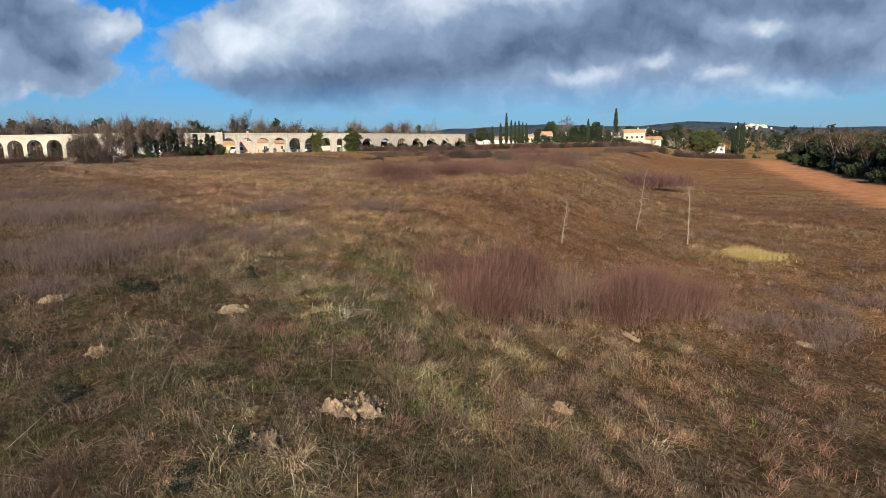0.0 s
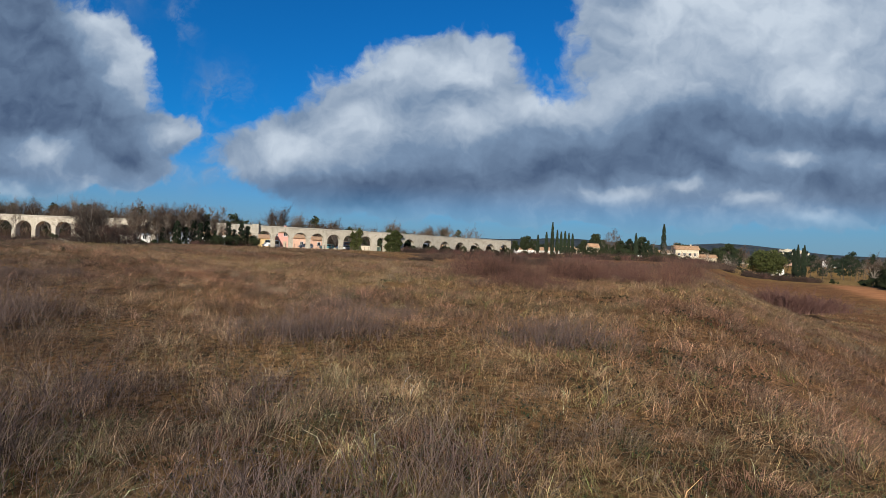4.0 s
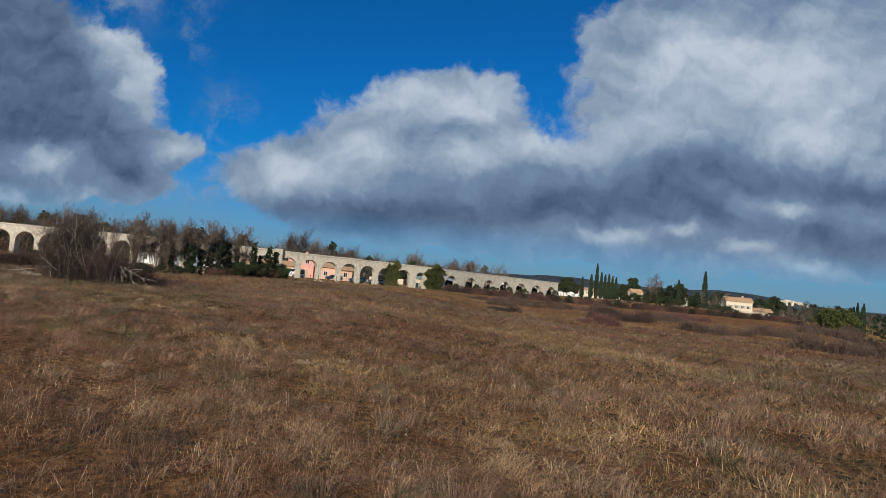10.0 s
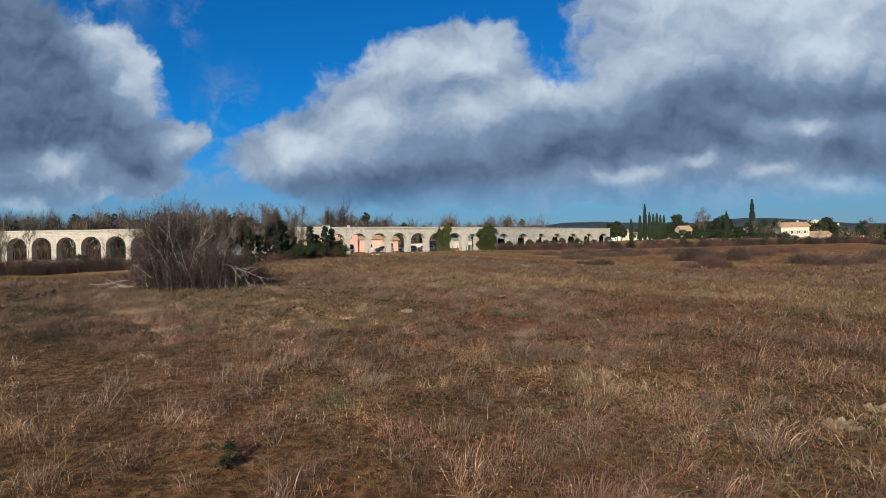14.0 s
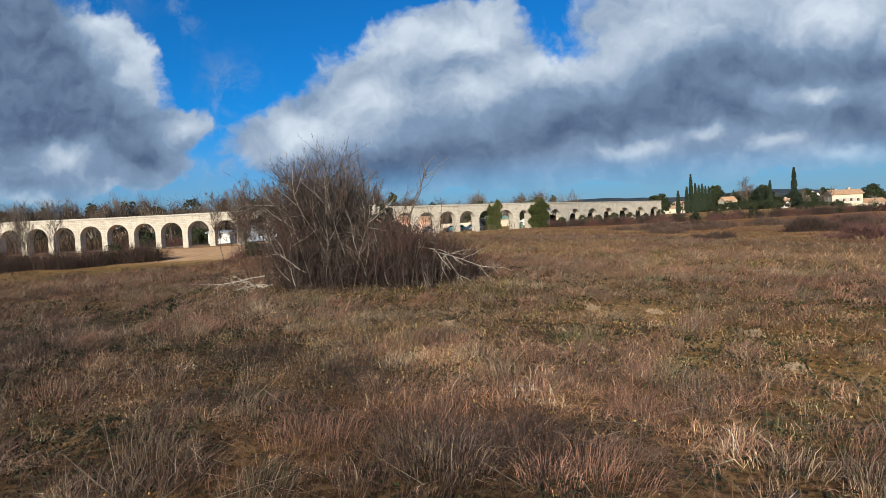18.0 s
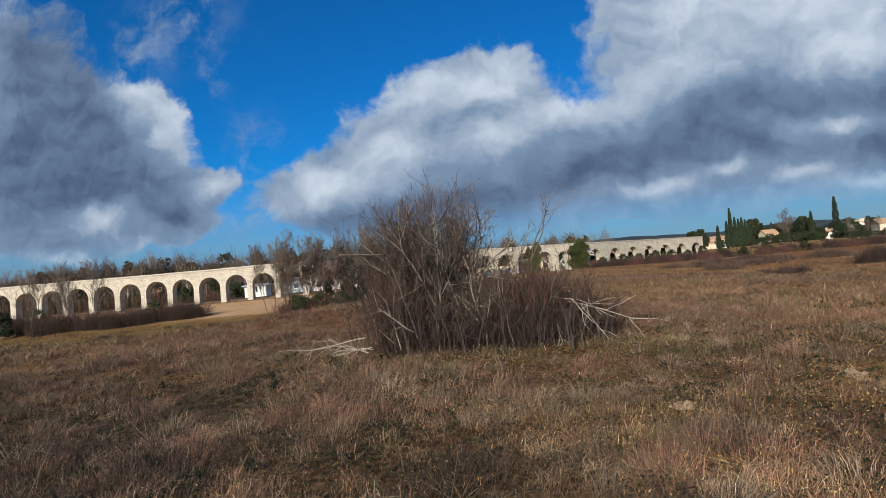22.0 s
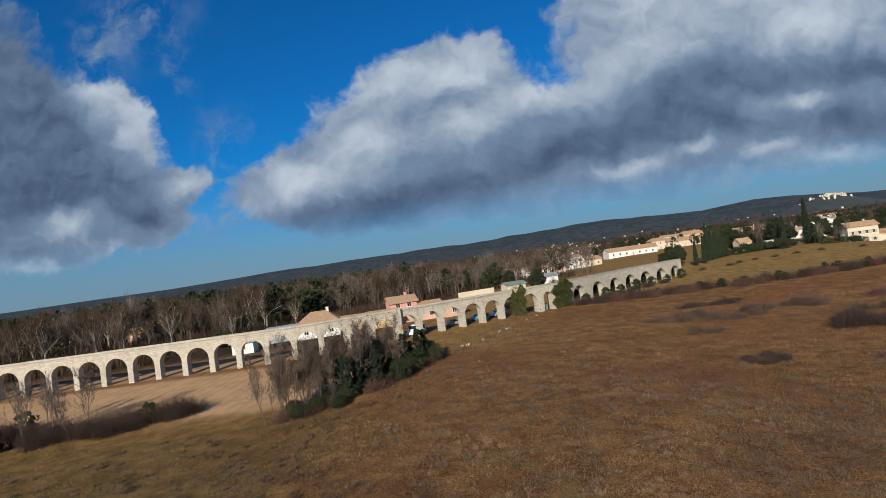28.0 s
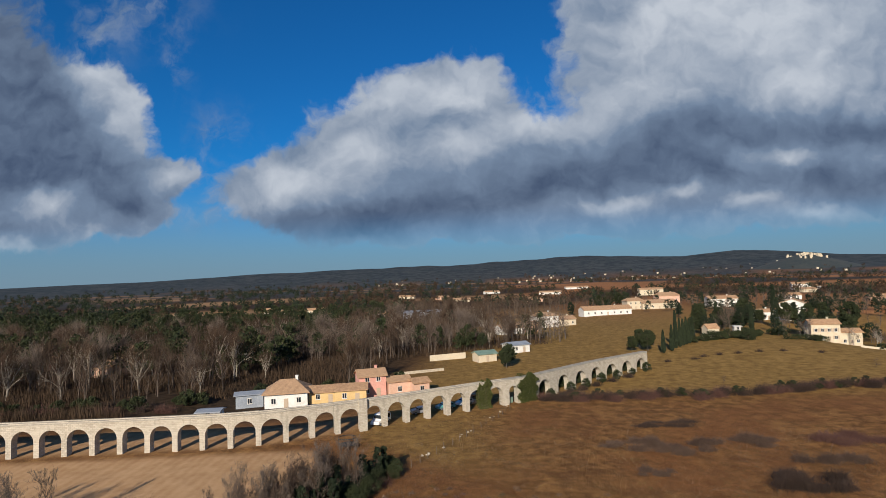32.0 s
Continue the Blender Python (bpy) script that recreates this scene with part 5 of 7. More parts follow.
YELLOW_GRASS = tinted("bleached_yellow_grass", (0.24, 0.165, 0.055), (0.62, 0.48, 0.19))
tagged(thicket(397, 2.7, 1.8, 0.6, 3000, YELLOW_GRASS, "yellow_grass", "patch of bleached yellow grass in the brown field", "grass", "", 0.008, 0.45, 2), kind="stuff").matrix_world = at(18.9, 34.3)
tagged(thicket(398, 1.8, 0.8, 0.5, 500, BROWN_STALK, "straw_fringe", "fringe of pale straw-coloured grass before the red-brown stalks", "grass", "", 0.005, 0.45, 2), kind="stuff").matrix_world = at(3.0, 14.0)
for k, (x, y, rx, ry, h, stems) in enumerate(((-12, 18.2, 5.0, 3.4, 0.95, 5200), (-9.2, 14.4, 2.4, 1.5, 0.45, 1500), (-18, 25, 6.5, 4.5, 0.95, 5000), (-7, 21, 3.6, 3, 0.6, 2200), (-6, 27, 5, 3, 0.6, 2600), (13, 21, 3.6, 2.2, 0.8, 2000), (17, 26, 4, 3, 0.7, 1800), (-41.2, 59.3, 3.2, 2.2, 0.40, 2800), (-38, 57.5, 2.0, 1.5, 0.34, 1400),
                                              (-46, 63, 4, 3, 0.5, 2600), (-52, 68.5, 4.5, 4, 0.5, 2200), (-22, 34, 5, 4, 0.5, 2400))):
    tagged(thicket(380 + k, rx, ry, h, stems, DULL_STALK if y < 40 else DARK_STALK, "dead_stalks", "low stand of dull brown dead stalks in the field", "shrub", "", 0.0042, 0.5, 4), kind="stuff").matrix_world = at(x, y)
# dark leaf clumps stand in for black shaded hollows between the tufts
HOLLOW_LEAF = tinted("hollow_shade_leaf", (0.006, 0.009, 0.004), (0.030, 0.040, 0.012))
dark_hollow = leafy(395, 0.34, 0.36, HOLLOW_LEAF, "low_shrub", "dark leafy clump put in for a shaded hollow in dry grass", 18, 0.020, 0.012, 0.05, 0.6, 46, "low shrubs in the grass")
spread(dark_hollow, [(-2.1, 7.7), (-2.5, 6.9), (-0.8, 8.8), (-5.9, 7.8), (-6.3, 7.3), (-5.4, 8.9), (-7.7, 10.8), (-5.3, 8.5), (-6.2, 14.3), (-6.6, 13.8), (-4.5, 15.1), (-7.0, 14.1), (-45.3, 61.4), (-45.8, 65.8), (-44.3, 60.7), (-43.8, 61.1), (-41.8, 58.2), (-30.2, 49.3), (-46.2, 65.6)], random.Random(5), (0.5, 0.9))


BUSH_TWIG = tinted("bush_twig", (0.036, 0.025, 0.020), (0.150, 0.103, 0.076))
BUSH_BARK = tinted("bush_bark", (0.034, 0.026, 0.021), (0.125, 0.098, 0.078))
SHADED_BRUSH = tinted("shaded_brush_twig", (0.014, 0.010, 0.009), (0.075, 0.045, 0.036))
RUDDY = tinted("ruddy_twig", (0.050, 0.025, 0.021), (0.165, 0.082, 0.062))


def big_bush():
    """The large leafless multi-stemmed shrub in the middle of the field."""
    rng = np.random.default_rng(77)
    thing = empty("large_bush", at(-41.9, 70.3) @ Matrix.Diagonal((1.0, 1.0, 1.06, 1)), "large leafless many-stemmed bush with red-brown twigs and broken pale branches", "bush")

    def shoot(name, bark, twig, p, d, length, radius, kids, *more):
        wood, twigs = Geo(), Geo()
        d = np.array(d, float)
        ramify(rng, wood, twigs, p, d / np.linalg.norm(d), length, radius, len(kids), kids, *more)
        (v, f), (w, g) = wood.arrays(), twigs.arrays()
        mesh(name, np.concatenate([v, w]), np.concatenate([f, g + len(v)]), [bark, twig], thing, index=[0] * len(f) + [1] * len(g))

    # the tall grey crown
    for k in range(34):
        x, y = rng.normal() * 0.40 - 1.15, rng.normal() * 0.45
        d = (rng.normal() * 0.13 + (x + 1.0) * 0.10, rng.normal() * 0.14 + y * 0.06, 1.0)
        shoot("stem", BUSH_BARK, GREY_TWIG if k % 3 == 0 else BUSH_TWIG, (x, y, -0.1), d, (3.15 - 0.40 * abs(x + 1.2)) * rng.uniform(0.72, 0.98), rng.uniform(0.024, 0.055), (9, 6, 3), 0.17, 0.03, 0.55, 0.17, 7, 0.0055)
    # red-brown shoots on both sides of it
    for k in range(124):
        left = k < 66
        x, y = (rng.normal() * 0.65 - 1.7, rng.normal() * 0.8 - 0.2) if left else (rng.normal() * 0.95 + 1.35, rng.normal() * 0.75 - 0.3)
        h = rng.uniform(1.1, 2.2) - 0.25 * abs(x + 1.4) if left else rng.uniform(0.9, 1.8) - 0.2 * abs(x - 1.0)
        d = (rng.normal() * 0.14 + (x + 0.2) * 0.05, rng.normal() * 0.13 + y * 0.05, 1.0)
        shoot("stem", BUSH_BARK, RUDDY if rng.random() < 0.75 else BUSH_TWIG, (x, y, -0.1), d, max(0.6, h), rng.uniform(0.009, 0.018), (9, 3), 0.14, 0.07, 0.40, 0.24, 7, 0.005)
    # bare upright poles at the foot
    for k in range(46):
        x, y = rng.uniform(-1.4, 3.0), rng.normal() * 0.5 - 0.9
        shoot("stem", BUSH_BARK, BUSH_TWIG, (x, y, -0.1), (rng.normal() * 0.12, rng.normal() * 0.10, 1.0), rng.uniform(0.7, 1.5), rng.uniform(0.012, 0.024), (4,), 0.08, 0.03, 0.5, 0.3, 4, 0.005)
    # pale boughs that lean out of the crown
    for p, d, l in (((-0.9, -0.9, 1.0), (-0.5, -0.1, 1.0), 2.0), ((-0.4, -0.8, 1.0), (-0.2, -0.1, 1.0), 2.0), ((-0.1, -0.6, 0.8), (0.25, 0, 1.0), 1.8), ((-1.6, -1.0, 0.6), (-0.9, -0.2, 0.55), 1.1), ((-1.5, -0.8, 0.2), (-0.15, -0.1, 1.0), 2.6), ((-1.0, -0.9, 0.1), (0.12, -0.05, 1.0), 2.5), ((0.2, -0.9, 0.1), (0.1, -0.1, 1.0), 1.7), ((0.9, -0.9, 0.1), (-0.1, -0.1, 1.0), 1.6), ((1.6, -0.9, 0.1), (0.2, -0.1, 1.0), 1.4), ((-2.0, -0.9, 0.2), (-0.5, -0.15, 0.8), 1.7)):
        shoot("bough", PALE_BARK, BUSH_TWIG, p, d, l, 0.022, (6, 4), 0.12, 0.03, 0.5, 0.3, 5, 0.005)
    for p, d, l in (((1.5, 0, 1.4), (0.02, 0, 1.0), 2.1), ((1.5, -0.1, 2.1), (0.62, 0, 0.8), 1.5), ((1.3, 0.2, 1.4), (-0.25, 0.1, 1.0), 1.1), ((2.0, 0, 1.2), (0.5, -0.2, 0.8), 1.1)):
        shoot("dead_branch", BARK, BARK, p, d, l, 0.022, (5,), 0.16, 0.02, 0.45, 0.35, 4, 0.005)
    for k in range(4):
        shoot("broken_branch", PALE_BARK, PALE_BARK, (1.7 + rng.random() * 0.8, rng.normal() * 0.4 - 0.6, rng.uniform(0.6, 1.2)), (0.5 + rng.random() * 0.35, -0.3 + rng.normal() * 0.3, -0.5 + rng.normal() * 0.35), rng.uniform(0.6, 1.0), 0.020, (5,), 0.2, -0.10, 0.55, 0.4, 4, 0.007)
    for k in range(5):
        shoot("broken_branch", PALE_BARK, PALE_BARK, (-2.0 - rng.random(), -0.9 + rng.normal() * 0.4, 0.12 + rng.random() * 0.4), (-1.0, -0.3 + rng.normal() * 0.3, 0.06 + rng.random() * 0.25), rng.uniform(0.8, 1.5), 0.016, (3,), 0.15, -0.02, 0.45, 0.5, 4, 0.007)
    # tangle at the foot, the bush's inner shade put into its twig colour
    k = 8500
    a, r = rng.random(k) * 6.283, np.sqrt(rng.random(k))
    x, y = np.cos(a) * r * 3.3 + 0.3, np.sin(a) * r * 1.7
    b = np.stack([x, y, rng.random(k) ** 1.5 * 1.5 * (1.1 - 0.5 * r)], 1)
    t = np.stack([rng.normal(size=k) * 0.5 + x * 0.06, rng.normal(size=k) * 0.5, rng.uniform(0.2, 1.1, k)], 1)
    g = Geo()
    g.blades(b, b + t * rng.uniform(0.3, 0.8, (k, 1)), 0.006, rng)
    tagged(g.make("brushwood", SHADED_BRUSH, thing), kind="stuff")
    # near-black twigs added to paint the dark inside of the bush
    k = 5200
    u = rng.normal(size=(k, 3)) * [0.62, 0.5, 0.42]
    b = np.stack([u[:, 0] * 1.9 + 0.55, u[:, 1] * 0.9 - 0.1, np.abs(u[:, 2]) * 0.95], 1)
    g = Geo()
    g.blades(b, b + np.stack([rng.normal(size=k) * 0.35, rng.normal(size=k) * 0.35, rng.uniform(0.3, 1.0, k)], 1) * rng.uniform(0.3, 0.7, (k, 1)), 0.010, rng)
    tagged(g.make("dead_core", SHADED_BRUSH, thing), kind="stuff")
    # pale dead limbs that hang down to the ground at the end
    for p, d, l in (((2.3, -0.9, 1.05), (0.75, -0.25, -0.35), 1.6), ((2.6, -0.8, 0.95), (0.6, -0.3, -0.6), 1.25), ((1.9, -1.0, 1.2), (0.8, -0.2, -0.05), 1.3), ((-2.9, -1.0, 0.55), (-1.0, -0.3, -0.28), 1.5)):
        shoot("broken_branch", PALE_BARK, PALE_BARK, p, d, l, 0.019, (4,), 0.16, -0.05, 0.6, 0.35, 4, 0.007)
    # fine outer twigs that round off the two crowns
    g = Geo()
    for k, c, e in ((2600, (-1.15, 0, 2.8), (1.1, 1.0, 1.55)), (1300, (1.4, -0.2, 0.8), (1.7, 1.0, 1.0))):
        u = rng.normal(size=(k, 3))
        u /= np.linalg.norm(u, axis=1)[:, None]
        b = np.array(c) + u * e * rng.uniform(0.6, 0.95, (k, 1))
        b[:, 2] = np.maximum(b[:, 2], 0.05)
        t = u * [0.5, 0.5, 0.35] + rng.normal(size=(k, 3)) * 0.45 + [0, 0, 0.45]
        g.blades(b, b + t * rng.uniform(0.15, 0.4, (k, 1)), 0.0038, rng)
    tagged(g.make("outer_twig", BUSH_TWIG, thing), kind="stuff")


big_bush()

# ---- buildings ----
def tile_build(n):
    p = n.put("ShaderNodeTexCoord").outputs["Object"]
    rows = n.put("ShaderNodeTexWave", {"Vector": p, "Scale": 1.6, "Distortion": 0.6, "Detail": 2.0}, bands_direction="X").outputs["Fac"]
    v, w = n.noise(p, 1.3, 5.0, 0.6).outputs["Fac"], n.noise(p, 9.0, 3.0, 0.6).outputs["Fac"]
    r = n.put("ShaderNodeObjectInfo").outputs["Random"]
    c = n.mix(n.step(n.math("ADD", n.math("MULTIPLY", v, 0.6), n.math("MULTIPLY", w, 0.4)), 0.3, 0.7), (0.27, 0.145, 0.075, 1), (0.52, 0.325, 0.175, 1))
    c = n.mix(n.math("MULTIPLY", r, 0.35), c, (0.36, 0.255, 0.165, 1))
    return {"Base Color": c, "Roughness": 0.9, "Normal": bump(n, rows, 0.6, 0.06)}


TILE = material("clay_tiles", tile_build)
WHITE = mottled("white_render", (0.62, 0.60, 0.55), (0.80, 0.78, 0.74), 0.5, relief=0.15)
CREAM = mottled("cream_render", (0.52, 0.44, 0.31), (0.66, 0.57, 0.42), 0.5, relief=0.15)
PINK = mottled("pink_render", (0.56, 0.27, 0.21), (0.70, 0.37, 0.30), 0.5, relief=0.15)
OCHRE = mottled("ochre_render", (0.56, 0.38, 0.16), (0.70, 0.50, 0.24), 0.5, relief=0.15)
SALMON = mottled("salmon_render", (0.56, 0.34, 0.24), (0.68, 0.45, 0.33), 0.5, relief=0.15)
RUBBLE = mottled("rubble_wall", (0.34, 0.28, 0.20), (0.58, 0.50, 0.38), 1.6, relief=0.7)
GREEN_SHEET = mottled("green_sheet_metal", (0.12, 0.20, 0.15), (0.24, 0.33, 0.26), 0.6, 0.5, 0.2)
GREY_SHEET = mottled("grey_sheet_metal", (0.20, 0.23, 0.27), (0.34, 0.37, 0.41), 0.4, 0.5, 0.2)
WOODWORK = plain("painted_woodwork", (0.62, 0.60, 0.56), 0.6)
SHUTTER = plain("faded_shutter", (0.42, 0.33, 0.24), 0.7)
GLASS = plain("window_glass", (0.02, 0.025, 0.03), 0.08)
BLACK = plain("black_rubber", (0.02, 0.02, 0.02), 0.8)
CONCRETE = mottled("pale_concrete", (0.45, 0.44, 0.41), (0.62, 0.60, 0.56), 0.7, relief=0.3)


def window(parent, x, y, z, w, h, shutters=False, face=-1):
    """Frame, sill and dark pane on a wall that faces -y; x, z: lower left corner."""
    o = 0.03
    bm = bmesh.new()
    for b in ((x, z, x + 0.07, z + h), (x + w - 0.07, z, x + w, z + h), (x + 0.07, z, x + w - 0.07, z + 0.07), (x + 0.07, z + h - 0.07, x + w - 0.07, z + h), (x + w / 2 - 0.03, z + 0.07, x + w / 2 + 0.03, z + h - 0.07)):
        box(bm, b[0], y - o * 2, b[1], b[2], y + 0.02, b[3])
    frame_ = part("window", bm, WOODWORK, parent)
    part("pane", box(bmesh.new(), x + 0.07, y - o, z + 0.07, x + w - 0.07, y + 0.015, z + h - 0.07), GLASS, frame_)
    part("sill", box(bmesh.new(), x - 0.08, y - 0.16, z - 0.1, x + w + 0.08, y + 0.01, z - 0.003), WOODWORK, frame_)
    if shutters:
        for sx in (x - w / 2 - 0.02, x + w + 0.02):
            part("shutter", box(bmesh.new(), sx, y - 0.07, z - 0.03, sx + w / 2, y - 0.004, z + h + 0.03), SHUTTER, frame_)


def roof_mesh(w, d, z, rise, over, hip=0.0, thick=0.18):
    bm = bmesh.new()
    x0, x1, y0, y1 = -w / 2 - over, w / 2 + over, -d / 2 - over, d / 2 + over
    zr = z + rise
    inset = hip * (d / 2 + over)
    drop = rise * over / (d / 2 + 0.01)

    def shell(dz):
        return [bm.verts.new(c) for c in ((x0, y0, z - drop + dz), (x1, y0, z - drop + dz), (x1, y1, z - drop + dz), (x0, y1, z - drop + dz), (x0 + inset, 0, zr + dz), (x1 - inset, 0, zr + dz))]
    t, b = shell(thick), shell(0.0)
    for s, flip in ((t, False), (b, True)):
        for f in ((0, 1, 5, 4), (2, 3, 4, 5), (3, 0, 4), (1, 2, 5)):
            if hip == 0 and len(f) == 3:
                continue
            bm.faces.new([s[i] for i in (f[::-1] if flip else f)])
    rim = [(0, 1), (1, 2), (2, 3), (3, 0)] if hip else [(0, 1), (1, 5), (5, 2), (2, 3), (3, 4), (4, 0)]
    for i, j in rim:
        bm.faces.new((b[i], b[j], t[j], t[i]))
    return bm


def wall_mesh(w, d, h, rise, gable):
    bm = bmesh.new()
    lo = [bm.verts.new((x, y, -0.6)) for x, y in ((-w / 2, -d / 2), (w / 2, -d / 2), (w / 2, d / 2), (-w / 2, d / 2))]
    hi = [bm.verts.new((v.co.x, v.co.y, h)) for v in lo]
    for i in range(4):
        bm.faces.new((lo[i], lo[(i + 1) % 4], hi[(i + 1) % 4], hi[i]))
    if gable:
        for i, j, x in ((1, 2, w / 2), (3, 0, -w / 2)):
            bm.faces.new((hi[i], hi[j], bm.verts.new((x, 0, h + rise - 0.02))))
    return bm


def house(x, y, w, d, h, turn, wall, rise=1.4, hip=0.0, storeys=1, openings=3, shutters=False, chimney=True, roof=None, label="", category="house", group="houses beyond the aqueduct", over=0.45, door=True, lift=0.0, name="house"):
    """A house whose front faces -y before it is turned."""
    thing = empty(name, at(x, y, turn, lift), label, category, group)
    part("wall", wall_mesh(w, d, h, rise, hip == 0), wall, thing)
    tiles = part("roof", roof_mesh(w, d, h, rise, over, hip), roof or TILE, thing)
    if chimney:
        cx = w * 0.22
        part("chimney", box(box(bmesh.new(), cx - 0.3, 0.3, h + rise * 0.4, cx + 0.3, 0.9, h + rise + 0.7), cx - 0.38, 0.22, h + rise + 0.704, cx + 0.38, 0.98, h + rise + 0.82), wall, tiles)
    step = w / (openings + 0.4)
    for s in range(storeys):
        for k in range(openings):
            wx = -w / 2 + step * (k + 0.7) - 0.5
            if door and s == 0 and k == openings // 2:
                dr = part("door", box(bmesh.new(), wx, -d / 2 - 0.05, -0.05, wx + 1.0, -d / 2 + 0.02, 2.05), SHUTTER, thing)
                part("handle", box(bmesh.new(), wx + 0.82, -d / 2 - 0.1, 0.95, wx + 0.9, -d / 2 - 0.052, 1.1), BLACK, dr)
            else:
                window(thing, wx, -d / 2, 0.95 + s * 2.75, 1.05, 1.25, shutters)
    return thing


LANE = "houses behind the aqueduct"
house(-84.2, 181.5, 9.5, 8.5, 3.4, 14, WHITE, 2.2, 0.75, 1, 3, label="single-storey white house with a hipped clay tile roof", group=LANE, over=0.6)
house(-92.5, 179.5, 6.0, 4.0, 3.0, 20, GREY_SHEET, 0.4, 0, 1, 1, chimney=False, roof=GREY_SHEET, label="small grey metal shed beside the white house", category="shed", group=LANE, door=False, name="shed")
house(-76.0, 184.0, 7.0, 6.0, 2.6, 12, OCHRE, 1.0, 0, 1, 2, label="low ochre house with a clay tile roof", group=LANE, chimney=False)
house(-69.8, 184.6, 7.2, 6.0, 2.8, 12, OCHRE, 1.0, 0, 1, 2, label="ochre house wing under a clay tile roof", group=LANE, chimney=False)
house(-66.0, 189.5, 6.6, 5.6, 5.0, 22, PINK, 1.3, 0, 2, 2, label="two-storey pink house with a clay tile roof", group=LANE, chimney=True)
house(-59.5, 190.5, 5.4, 5.0, 3.4, 22, SALMON, 0.9, 0, 1, 1, label="low salmon annexe with a clay tile roof", group=LANE, chimney=False, door=False)
house(-54.2, 190.0, 4.0, 4.5, 3.0, 30, SALMON, 0.8, 0, 1, 1, label="small salmon outbuilding with a clay tile roof", group=LANE, chimney=False, door=False)
house(-37.5, 238.0, 6.5, 5.0, 2.6, 25, CREAM, 0.8, 0, 1, 1, roof=GREEN_SHEET, chimney=False, label="shed with a green sheet metal roof", category="shed", group=LANE, name="shed")
house(-26.0, 257.0, 8.0, 6.0, 2.8, 30, WHITE, 0.8, 0, 1, 2, label="small white building with a grey roof", group=LANE, roof=GREY_SHEET, chimney=False)
house(-25.0, 322.0, 12, 8, 3.0, 25, WHITE, 1.6, 0, 1, 3, label="white house with a low clay tile roof")
house(-16.0, 330.0, 10, 8, 3.2, 30, SALMON, 1.6, 0, 1, 3, label="salmon house with a low clay tile roof")
house(-5.0, 350.0, 12, 9, 6.0, 20, WHITE, 1.6, 0.7, 2, 3, label="two-storey white house with a hipped tile roof", shutters=True)
house(6.0, 356.0, 10, 8, 3.4, 20, CREAM, 1.5, 0, 1, 3, label="cream house among bare trees")
house(39.0, 408.0, 31, 9, 3.6, 12, WHITE, 2.0, 0, 1, 7, label="long white single-storey house with a clay tile roof")
house(68.0, 452.0, 12, 9, 6.0, 10, CREAM, 1.8, 0.5, 2, 3, label="two-storey cream house with a tile roof")
house(84.0, 452.0, 24, 10, 4.2, 8, CREAM, 2.0, 0, 1, 5, label="broad cream house with a clay tile roof")
house(102.0, 486.0, 16, 10, 7.5, 8, SALMON, 2.2, 0.4, 2, 4, label="tall salmon house with a clay tile roof")
house(128.0, 452.0, 19, 10, 5.6, -4, WHITE, 1.8, 0, 2, 4, label="white two-storey house with shutters", shutters=True)
house(104.5, 346.0, 7, 6, 4.0, -4, WHITE, 1.2, 0, 1, 2, label="small white house with a grey tiled roof")
house(114.0, 346.0, 7.5, 6, 4.2, -4, WHITE, 1.2, 0, 1, 2, label="small white house beside a tall cypress")
house(133.0, 372.0, 10, 12, 6.5, 60, WHITE, 2.4, 0, 2, 2, label="white gabled house behind dark evergreens")
RISE = "houses on the rise"
house(49.0, 272.0, 4.6, 4.2, 3.6, 10, CREAM, 1.5, 0.0, 1, 1, label="small cream stone cabin with a tiled gable roof", category="cabin", group=RISE, chimney=False, over=0.25, name="cabin")
house(90.6, 273.4, 9.8, 6.5, 6.6, -8, CREAM, 1.5, 0, 2, 4, label="cream two-storey country house with a clay tile roof", group=RISE, shutters=True)
house(99.4, 272.9, 7.4, 6.0, 4.8, -8, CREAM, 1.2, 0, 1, 3, label="lower wing of the cream country house", group=RISE, chimney=False)
house(66.5, 290.0, 2.6, 2.4, 2.2, 0, CONCRETE, 0.2, 0, 1, 1, chimney=False, label="small pale pump house beside a red-earth bank", category="hut", group=RISE, roof=CONCRETE, door=False, name="hut")
house(140.0, 296.0, 9, 7, 3.4, -12, WHITE, 1.4, 0, 1, 3, label="white house half hidden by evergreens", group=RISE)
FAR = "houses out on the plain"
for k, (x, y, w, s, m) in enumerate(((-160, 229, 9, 1, SALMON), (-162, 242, 8, 2, OCHRE), (-198, 245, 9, 1, SALMON), (-215, 262, 8, 1, CREAM), (-218, 540, 24, 1, WHITE), (-190, 560, 16, 1, CREAM), (-306, 512, 15, 1, WHITE), (-240, 585, 14, 1, WHITE),
                                     (-126, 262, 6, 1, WHITE), (-110, 478, 14, 1, WHITE), (152, 695, 26, 2, CREAM), (320, 706, 18, 2, WHITE), (345, 725, 14, 1, WHITE), (290, 640, 16, 1, CREAM), (210, 520, 14, 1, WHITE), (250, 480, 12, 1, SALMON),
                                     (380, 640, 18, 2, WHITE), (20, 640, 18, 1, SALMON), (-60, 700, 20, 1, CREAM), (60, 850, 30, 1, WHITE), (-20, 980, 26, 1, WHITE), (130, 1050, 40, 1, WHITE), (-150, 900, 24, 1, CREAM), (-90, 820, 18, 1, SALMON))):
    house(x, y, w, 9, 3.2 * s, (k * 37) % 50 - 20, m, 1.8, 0, s, 3, label="tile-roofed country house among trees far out on the plain", group=FAR, chimney=False)
house(-82, 445, 30, 16, 5.0, 14, GREY_SHEET, 1.2, 0, 1, 2, roof=GREY_SHEET, chimney=False, label="large grey-blue metal warehouse", category="warehouse", group="", door=False, name="warehouse")


